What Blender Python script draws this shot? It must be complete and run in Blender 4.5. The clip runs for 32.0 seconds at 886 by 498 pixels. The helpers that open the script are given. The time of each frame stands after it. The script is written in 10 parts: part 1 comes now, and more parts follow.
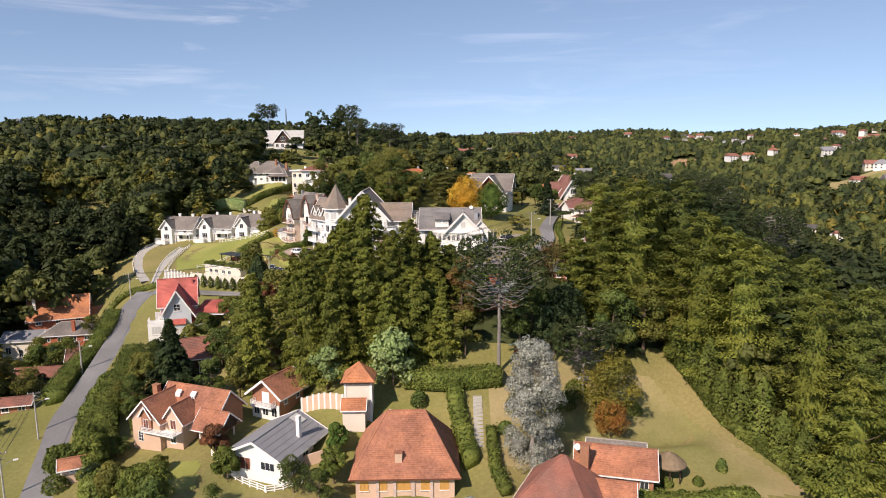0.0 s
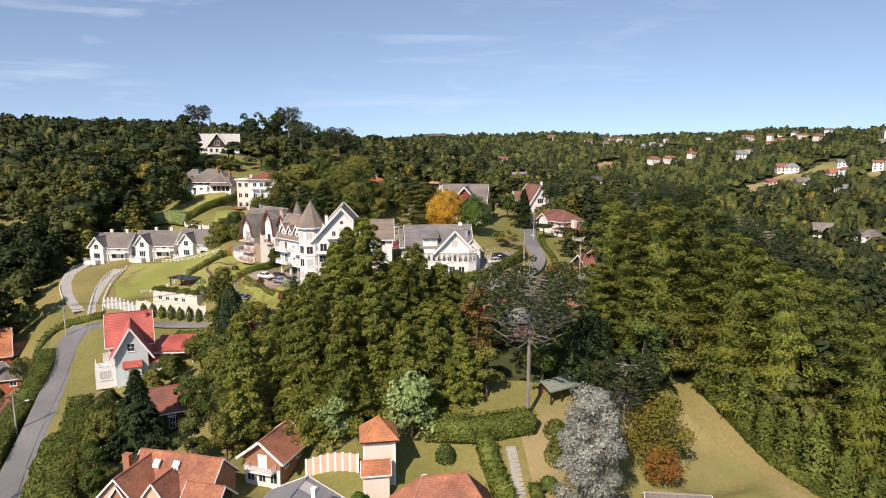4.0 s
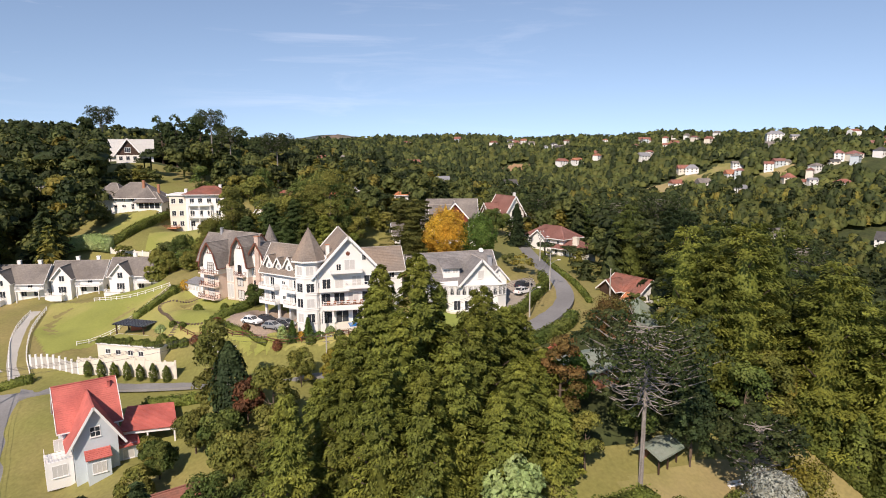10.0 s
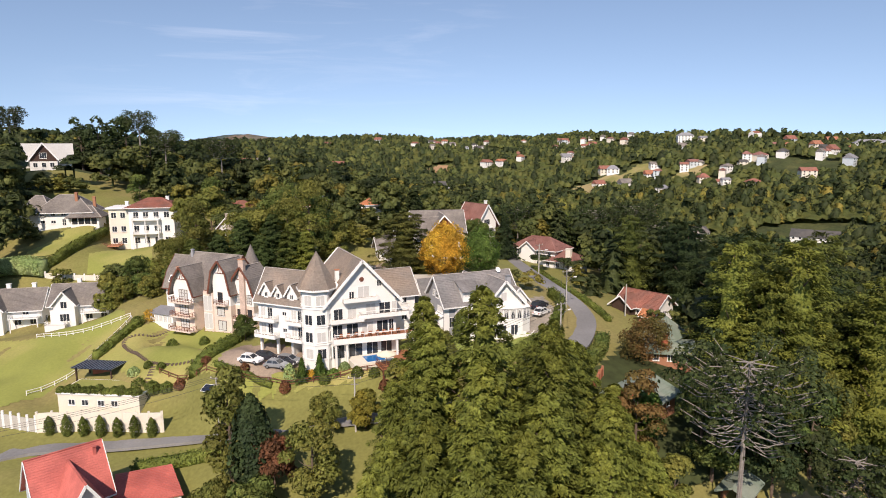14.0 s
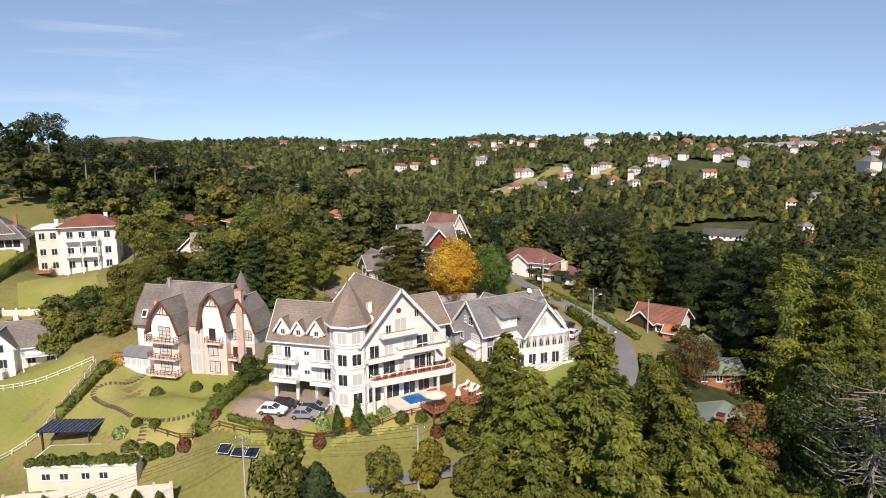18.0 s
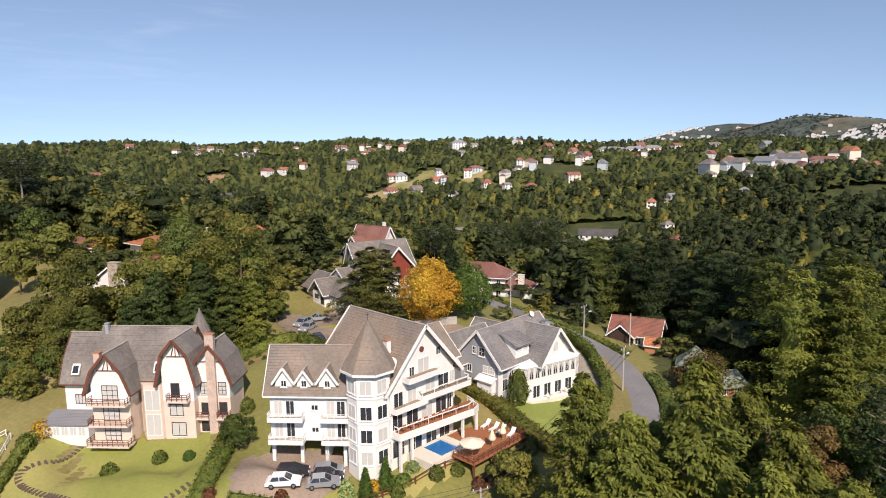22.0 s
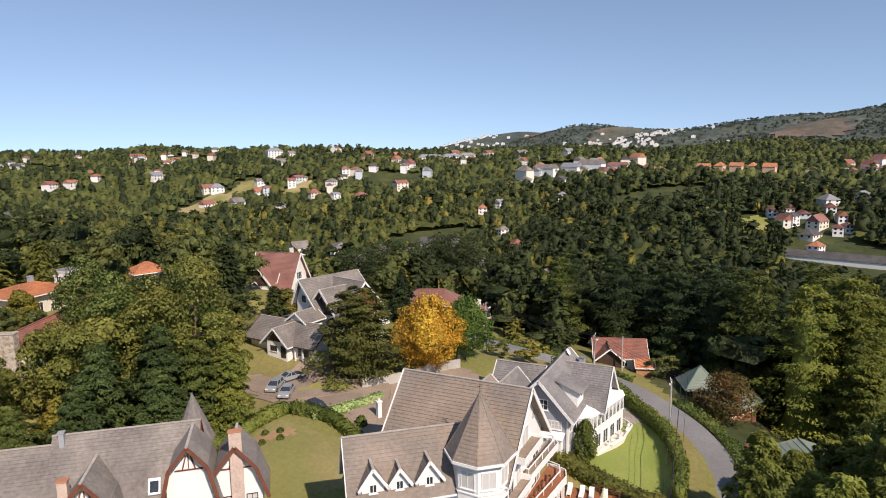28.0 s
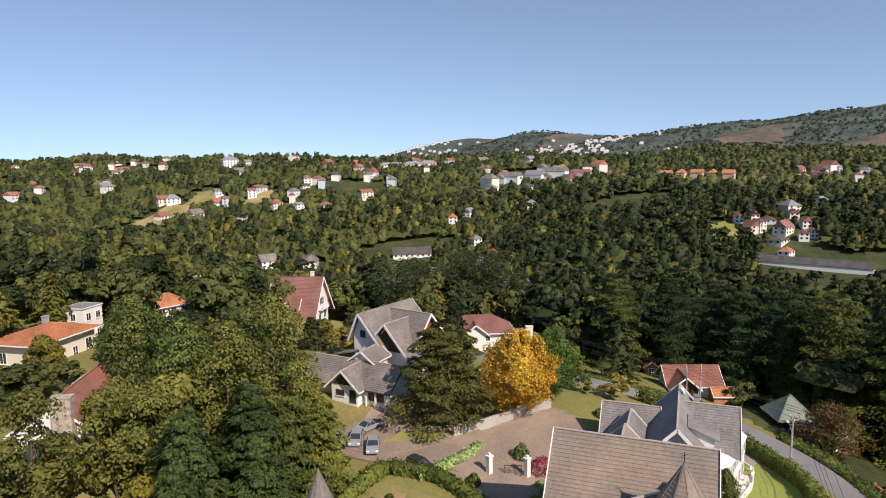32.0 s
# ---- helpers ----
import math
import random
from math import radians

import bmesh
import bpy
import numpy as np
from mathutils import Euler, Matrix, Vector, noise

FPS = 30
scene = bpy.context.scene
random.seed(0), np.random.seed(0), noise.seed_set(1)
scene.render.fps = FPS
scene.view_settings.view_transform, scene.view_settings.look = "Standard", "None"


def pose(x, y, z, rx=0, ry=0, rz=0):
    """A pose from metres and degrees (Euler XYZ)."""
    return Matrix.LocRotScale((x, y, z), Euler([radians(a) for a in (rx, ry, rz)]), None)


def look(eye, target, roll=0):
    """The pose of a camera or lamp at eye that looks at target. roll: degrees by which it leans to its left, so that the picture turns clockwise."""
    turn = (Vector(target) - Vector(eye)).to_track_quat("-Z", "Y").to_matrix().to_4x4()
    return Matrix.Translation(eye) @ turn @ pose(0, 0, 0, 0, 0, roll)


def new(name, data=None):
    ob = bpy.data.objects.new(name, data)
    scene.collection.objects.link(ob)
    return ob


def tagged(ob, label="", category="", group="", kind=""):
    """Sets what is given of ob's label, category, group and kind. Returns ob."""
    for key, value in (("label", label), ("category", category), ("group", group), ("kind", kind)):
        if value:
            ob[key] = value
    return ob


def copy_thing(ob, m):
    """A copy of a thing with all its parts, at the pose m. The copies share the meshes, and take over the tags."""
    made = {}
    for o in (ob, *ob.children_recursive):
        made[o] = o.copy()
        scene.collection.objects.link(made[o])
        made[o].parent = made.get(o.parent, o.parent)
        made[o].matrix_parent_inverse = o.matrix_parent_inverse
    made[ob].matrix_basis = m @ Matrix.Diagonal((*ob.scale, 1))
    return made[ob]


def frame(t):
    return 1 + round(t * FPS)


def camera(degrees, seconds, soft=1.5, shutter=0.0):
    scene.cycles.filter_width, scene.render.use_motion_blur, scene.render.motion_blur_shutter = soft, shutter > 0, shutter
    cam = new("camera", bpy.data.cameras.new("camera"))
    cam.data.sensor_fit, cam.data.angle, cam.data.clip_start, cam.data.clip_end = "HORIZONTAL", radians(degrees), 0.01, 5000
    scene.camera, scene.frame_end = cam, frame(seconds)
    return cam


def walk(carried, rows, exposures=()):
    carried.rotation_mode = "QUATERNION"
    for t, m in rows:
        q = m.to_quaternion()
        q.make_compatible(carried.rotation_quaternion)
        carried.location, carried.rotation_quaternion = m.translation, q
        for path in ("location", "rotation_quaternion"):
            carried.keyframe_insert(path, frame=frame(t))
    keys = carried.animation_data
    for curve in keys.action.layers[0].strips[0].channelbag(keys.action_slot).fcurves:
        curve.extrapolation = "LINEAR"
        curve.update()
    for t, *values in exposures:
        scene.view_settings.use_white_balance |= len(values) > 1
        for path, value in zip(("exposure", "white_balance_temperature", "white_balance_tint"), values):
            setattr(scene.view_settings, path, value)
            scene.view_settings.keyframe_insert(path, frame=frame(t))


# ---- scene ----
cam = camera(69.9, 32.0, 1.0)
PATH = [
    (0, (1.299, -1.446, 49.541), (0.05, 97.25, 33.49), -0.31),
    (0.5, (-0.827, 0.457, 49.946), (-1.68, 99.16, 33.94), -0.27),
    (1, (-2.954, 2.408, 50.276), (-2.79, 101.11, 34.23), -0.22),
    (1.5, (-5.069, 4.381, 50.572), (-2.82, 103.07, 34.62), -0.17),
    (2, (-7.152, 6.344, 50.874), (-2.76, 104.95, 34.83), -0.13),
    (2.5, (-9.203, 8.282, 51.199), (-3.00, 106.79, 35.15), -0.10),
    (3, (-11.246, 10.220, 51.550), (-3.20, 108.60, 35.55), -0.09),
    (3.5, (-13.308, 12.210, 51.904), (-3.46, 110.43, 35.91), -0.09),
    (5.5, (-21.558, 20.372, 53.208), (-6.26, 117.90, 37.26), -0.09),
    (6, (-23.555, 22.545, 53.437), (-6.45, 119.78, 37.54), -0.10),
    (6.5, (-25.521, 24.841, 53.620), (-6.48, 121.72, 37.72), -0.11),
    (7, (-27.447, 27.157, 53.812), (-6.75, 123.69, 37.92), -0.14),
    (7.5, (-29.339, 29.443, 54.025), (-7.44, 125.72, 38.18), -0.17),
    (8, (-31.224, 31.770, 54.254), (-8.38, 127.82, 38.36), -0.19),
    (8.5, (-33.139, 34.242, 54.489), (-9.58, 130.13, 38.63), -0.20),
    (9, (-35.065, 36.820, 54.732), (-10.70, 132.49, 38.83), -0.20),
    (9.5, (-36.928, 39.343, 54.979), (-11.13, 134.64, 39.08), -0.20),
    (10, (-38.690, 41.762, 55.210), (-11.15, 136.56, 39.27), -0.21),
    (10.5, (-40.399, 44.132, 55.428), (-10.95, 138.36, 39.52), -0.23),
    (11, (-42.134, 46.451, 55.667), (-11.23, 140.21, 39.72), -0.27),
    (11.5, (-43.935, 48.685, 55.939), (-11.64, 141.97, 39.99), -0.30),
    (12, (-45.800, 50.869, 56.219), (-12.05, 143.64, 40.27), -0.31),
    (12.5, (-47.733, 53.070, 56.499), (-12.58, 145.32, 40.55), -0.30),
    (13, (-49.750, 55.336, 56.816), (-13.06, 146.99, 40.87), -0.27),
    (13.5, (-51.838, 57.695, 57.186), (-13.28, 148.56, 41.14), -0.24),
    (14, (-53.956, 60.163, 57.562), (-13.60, 150.24, 41.51), -0.24),
    (14.5, (-56.023, 62.730, 57.874), (-14.23, 152.16, 41.88), -0.25),
    (16.5, (-63.782, 73.796, 58.759), (-16.22, 160.31, 42.86), -0.29),
    (17, (-65.546, 76.527, 58.940), (-15.99, 161.93, 43.09), -0.31),
    (17.5, (-67.267, 79.278, 59.130), (-15.52, 163.38, 43.33), -0.33),
    (18, (-68.950, 82.157, 59.326), (-14.91, 164.80, 43.53), -0.36),
    (18.5, (-70.567, 85.134, 59.520), (-14.28, 166.27, 43.77), -0.37),
    (19, (-72.109, 88.146, 59.714), (-13.55, 167.65, 43.92), -0.38),
    (19.5, (-73.587, 91.152, 59.904), (-12.71, 168.92, 44.21), -0.40),
    (20, (-75.012, 94.169, 60.095), (-11.89, 170.14, 44.49), -0.42),
    (20.5, (-76.388, 97.217, 60.313), (-11.14, 171.36, 44.67), -0.42),
    (21, (-77.702, 100.284, 60.572), (-10.35, 172.53, 44.97), -0.41),
    (21.5, (-78.931, 103.369, 60.861), (-9.53, 173.68, 45.36), -0.40),
    (22, (-80.062, 106.510, 61.150), (-8.87, 175.00, 45.65), -0.41),
    (22.5, (-81.096, 109.728, 61.403), (-8.20, 176.42, 45.95), -0.42),
    (23, (-82.050, 112.979, 61.610), (-7.41, 177.72, 46.21), -0.44),
    (23.5, (-82.948, 116.211, 61.813), (-6.50, 178.81, 46.41), -0.44),
    (24, (-83.789, 119.421, 62.048), (-5.48, 179.68, 46.69), -0.44),
    (24.5, (-84.556, 122.611, 62.301), (-4.55, 180.62, 47.00), -0.47),
    (25, (-85.242, 125.723, 62.521), (-3.74, 181.62, 47.27), -0.54),
    (25.5, (-85.852, 128.751, 62.720), (-2.94, 182.56, 47.57), -0.62),
    (27.5, (-87.462, 140.885, 63.879), (0.37, 186.30, 48.97), -0.68),
    (28, (-87.042, 144.693, 63.755), (1.85, 188.04, 48.96), -0.71),
    (28.5, (-86.428, 148.545, 63.573), (3.32, 190.14, 48.93), -0.76),
    (29, (-86.149, 151.965, 63.688), (4.36, 191.95, 49.24), -0.81),
    (29.5, (-86.199, 155.071, 64.083), (4.87, 193.78, 49.63), -0.84),
    (30, (-86.436, 157.999, 64.645), (5.04, 195.74, 50.25), -0.85),
    (30.5, (-86.711, 160.834, 65.250), (5.03, 197.98, 51.00), -0.86),
    (31, (-86.906, 163.610, 65.795), (5.04, 200.26, 51.60), -0.88),
    (31.5, (-86.903, 166.344, 66.212), (5.21, 202.65, 52.16), -0.92),
    (32, (-86.523, 169.077, 66.444), (5.72, 205.08, 52.49), -0.99),
]
walk(cam, [(t, look(eye, target, roll)) for t, eye, target, roll in PATH], [(0, 0.08, 7050, 21), (32, 0.04, 6900, 20)])

# ---- light ----
SUN_AZ = radians(-147)
SUN_EL = radians(41)
world = bpy.data.worlds.new("sky")
scene.world = world
world.use_nodes = True
wn, wl = world.node_tree.nodes, world.node_tree.links
wn.clear()
w_out = wn.new("ShaderNodeOutputWorld")
w_bg = wn.new("ShaderNodeBackground")
w_sky = wn.new("ShaderNodeTexSky")
w_sky.sky_type = "NISHITA"
w_sky.sun_disc = False
w_sky.sun_elevation = SUN_EL
w_sky.sun_rotation = SUN_AZ
w_sky.altitude = 1600
w_sky.air_density, w_sky.dust_density, w_sky.ozone_density = 1.0, 0.3, 0.0
w_bg.inputs["Strength"].default_value = 0.160
# thin cirrus high in the sky
w_co = wn.new("ShaderNodeTexCoord")
w_map = wn.new("ShaderNodeMapping")
w_map.inputs["Scale"].default_value = (1.2, 1.2, 11.0)
w_map.inputs["Rotation"].default_value = (0.10, 0.06, 0.0)
w_noise = wn.new("ShaderNodeTexNoise")
w_noise.inputs["Scale"].default_value = 2.1
w_noise.inputs["Detail"].default_value = 7
w_noise.inputs["Roughness"].default_value = 0.62
w_noise.inputs["Distortion"].default_value = 0.5
w_ramp = wn.new("ShaderNodeValToRGB")
w_ramp.color_ramp.elements[0].position = 0.52
w_ramp.color_ramp.elements[1].position = 0.80
w_big = wn.new("ShaderNodeTexNoise")
w_big.inputs["Scale"].default_value = 1.3
w_bigr = wn.new("ShaderNodeValToRGB")
w_bigr.color_ramp.elements[0].position = 0.47
w_bigr.color_ramp.elements[1].position = 0.66
w_mul = wn.new("ShaderNodeMath")
w_mul.operation = "MULTIPLY"
w_amt = wn.new("ShaderNodeMath")
w_amt.operation = "MULTIPLY"
w_amt.inputs[1].default_value = 0.5
w_mix = wn.new("ShaderNodeMixRGB")
w_mix.inputs[2].default_value = (8.6, 9.0, 9.6, 1)
wl.new(w_co.outputs["Generated"], w_map.inputs["Vector"])
wl.new(w_map.outputs[0], w_noise.inputs["Vector"])
wl.new(w_co.outputs["Generated"], w_big.inputs["Vector"])
wl.new(w_noise.outputs["Fac"], w_ramp.inputs[0])
wl.new(w_big.outputs["Fac"], w_bigr.inputs[0])
wl.new(w_ramp.outputs[0], w_mul.inputs[0])
wl.new(w_bigr.outputs[0], w_mul.inputs[1])
# the cirrus lies over the north-western sky and thins out towards the east
w_sep = wn.new("ShaderNodeSeparateXYZ")
w_side = wn.new("ShaderNodeMapRange")
w_side.inputs["From Min"].default_value = 0.62
w_side.inputs["From Max"].default_value = -0.25
w_fade = wn.new("ShaderNodeMath")
w_fade.operation = "MULTIPLY"
wl.new(w_co.outputs["Generated"], w_sep.inputs[0])
wl.new(w_sep.outputs["X"], w_side.inputs["Value"])
wl.new(w_mul.outputs[0], w_fade.inputs[0])
wl.new(w_side.outputs["Result"], w_fade.inputs[1])
wl.new(w_fade.outputs[0], w_amt.inputs[0])
wl.new(w_amt.outputs[0], w_mix.inputs[0])
# thin clear mountain air: the whitish band at the horizon lies lower than at sea level
w_up = wn.new("ShaderNodeVectorMath")
w_up.operation = "ADD"
w_up.inputs[1].default_value = (0, 0, 0.15)
w_nrm = wn.new("ShaderNodeVectorMath")
w_nrm.operation = "NORMALIZE"
wl.new(w_co.outputs["Generated"], w_up.inputs[0])
wl.new(w_up.outputs[0], w_nrm.inputs[0])
wl.new(w_nrm.outputs[0], w_sky.inputs["Vector"])
w_tint = wn.new("ShaderNodeMixRGB")
w_tint.blend_type = "MULTIPLY"
w_tint.inputs[0].default_value = 1.0
w_tint.inputs[2].default_value = (0.955, 1.03, 1.015, 1)
wl.new(w_sky.outputs[0], w_tint.inputs[1])
wl.new(w_tint.outputs[0], w_mix.inputs[1])
wl.new(w_mix.outputs[0], w_bg.inputs["Color"])
wl.new(w_bg.outputs[0], w_out.inputs["Surface"])

sun_data = bpy.data.lights.new("sun", "SUN")
sun_data.energy, sun_data.angle, sun_data.color = 5.0, radians(0.55), (1.0, 0.93, 0.81)
sun = new("sun", sun_data)
sun_to = Vector((math.sin(SUN_AZ) * math.cos(SUN_EL), math.cos(SUN_AZ) * math.cos(SUN_EL), math.sin(SUN_EL)))
sun.matrix_world = look(sun_to * 300, (0, 0, 0))

# ---- materials ----
def material(name, color, rough=0.8, vary=0.25, scale=1.0, fine=12.0, bump=0.0, metal=0.0, rnd=0.0, island=0.0, second=None, second_at=0.5, spec=0.3, coords="Object", translucent=0.0, depth=0.05):
    """Procedural surface: a base colour with stains at two scales, an optional second colour in patches, relief, and a change from piece to piece."""
    m = bpy.data.materials.new(name)
    m.use_nodes = True
    n, l = m.node_tree.nodes, m.node_tree.links
    b = n["Principled BSDF"]
    b.inputs["Roughness"].default_value = rough
    b.inputs["Metallic"].default_value = metal
    b.inputs["Specular IOR Level"].default_value = spec
    co = n.new("ShaderNodeTexCoord")
    geo = n.new("ShaderNodeNewGeometry")
    src = co.outputs["Object"] if coords == "Object" else geo.outputs["Position"]
    big, small = n.new("ShaderNodeTexNoise"), n.new("ShaderNodeTexNoise")
    big.inputs["Scale"].default_value, big.inputs["Detail"].default_value = scale, 5
    small.inputs["Scale"].default_value, small.inputs["Detail"].default_value = fine, 3
    l.new(src, big.inputs["Vector"])
    l.new(src, small.inputs["Vector"])
    add = n.new("ShaderNodeMath")
    add.operation = "ADD"
    l.new(big.outputs["Fac"], add.inputs[0])
    l.new(small.outputs["Fac"], add.inputs[1])
    span = n.new("ShaderNodeMapRange")
    span.inputs["From Min"].default_value, span.inputs["From Max"].default_value = 0.6, 1.4
    span.inputs["To Min"].default_value, span.inputs["To Max"].default_value = 1 - vary, 1 + vary
    l.new(add.outputs[0], span.inputs["Value"])
    value = span.outputs[0]
    if rnd:
        info = n.new("ShaderNodeObjectInfo")
        r = n.new("ShaderNodeMapRange")
        r.inputs["To Min"].default_value, r.inputs["To Max"].default_value = 1 - rnd, 1 + rnd
        l.new(info.outputs["Random"], r.inputs["Value"])
        mul = n.new("ShaderNodeMath")
        mul.operation = "MULTIPLY"
        l.new(value, mul.inputs[0])
        l.new(r.outputs[0], mul.inputs[1])
        value = mul.outputs[0]
    if island:
        r = n.new("ShaderNodeMapRange")
        r.inputs["To Min"].default_value, r.inputs["To Max"].default_value = 1 - island, 1 + island
        l.new(geo.outputs["Random Per Island"], r.inputs["Value"])
        mul = n.new("ShaderNodeMath")
        mul.operation = "MULTIPLY"
        l.new(value, mul.inputs[0])
        l.new(r.outputs[0], mul.inputs[1])
        value = mul.outputs[0]
    mixc = n.new("ShaderNodeMixRGB")
    mixc.inputs[1].default_value = (*color, 1)
    mixc.inputs[2].default_value = (*(second or color), 1)
    pick = n.new("ShaderNodeTexNoise")
    pick.inputs["Scale"].default_value, pick.inputs["Detail"].default_value = scale * 0.6, 4
    l.new(src, pick.inputs["Vector"])
    ramp = n.new("ShaderNodeMapRange")
    ramp.inputs["From Min"].default_value, ramp.inputs["From Max"].default_value = second_at - 0.1, second_at + 0.1
    l.new(pick.outputs["Fac"], ramp.inputs["Value"])
    l.new(ramp.outputs[0], mixc.inputs[0])
    scalec = n.new("ShaderNodeVectorMath")
    scalec.operation = "SCALE"
    l.new(mixc.outputs[0], scalec.inputs[0])
    l.new(value, scalec.inputs["Scale"])
    l.new(scalec.outputs[0], b.inputs["Base Color"])
    if bump:
        bp = n.new("ShaderNodeBump")
        bp.inputs["Strength"].default_value = bump
        bp.inputs["Distance"].default_value = depth
        l.new(small.outputs["Fac"], bp.inputs["Height"])
        l.new(bp.outputs[0], b.inputs["Normal"])
    if translucent:
        tr = n.new("ShaderNodeBsdfTranslucent")
        l.new(scalec.outputs[0], tr.inputs["Color"])
        mx = n.new("ShaderNodeMixShader")
        mx.inputs[0].default_value = translucent
        l.new(b.outputs[0], mx.inputs[1])
        l.new(tr.outputs[0], mx.inputs[2])
        l.new(mx.outputs[0], n["Material Output"].inputs["Surface"])
    return m


def leaves(name, color, second, rnd=0.22, island=0.24, scale=0.35, fine=3.4, vary=0.5):
    color, second = (tuple(min(0.6, c * 1.75) for c in k) for k in (color, second))
    return material(name, color, rough=0.6, vary=vary, scale=scale, fine=fine, bump=0.9, rnd=rnd, island=island, second=second, second_at=0.52, spec=0.2, translucent=0.28, depth=0.35)


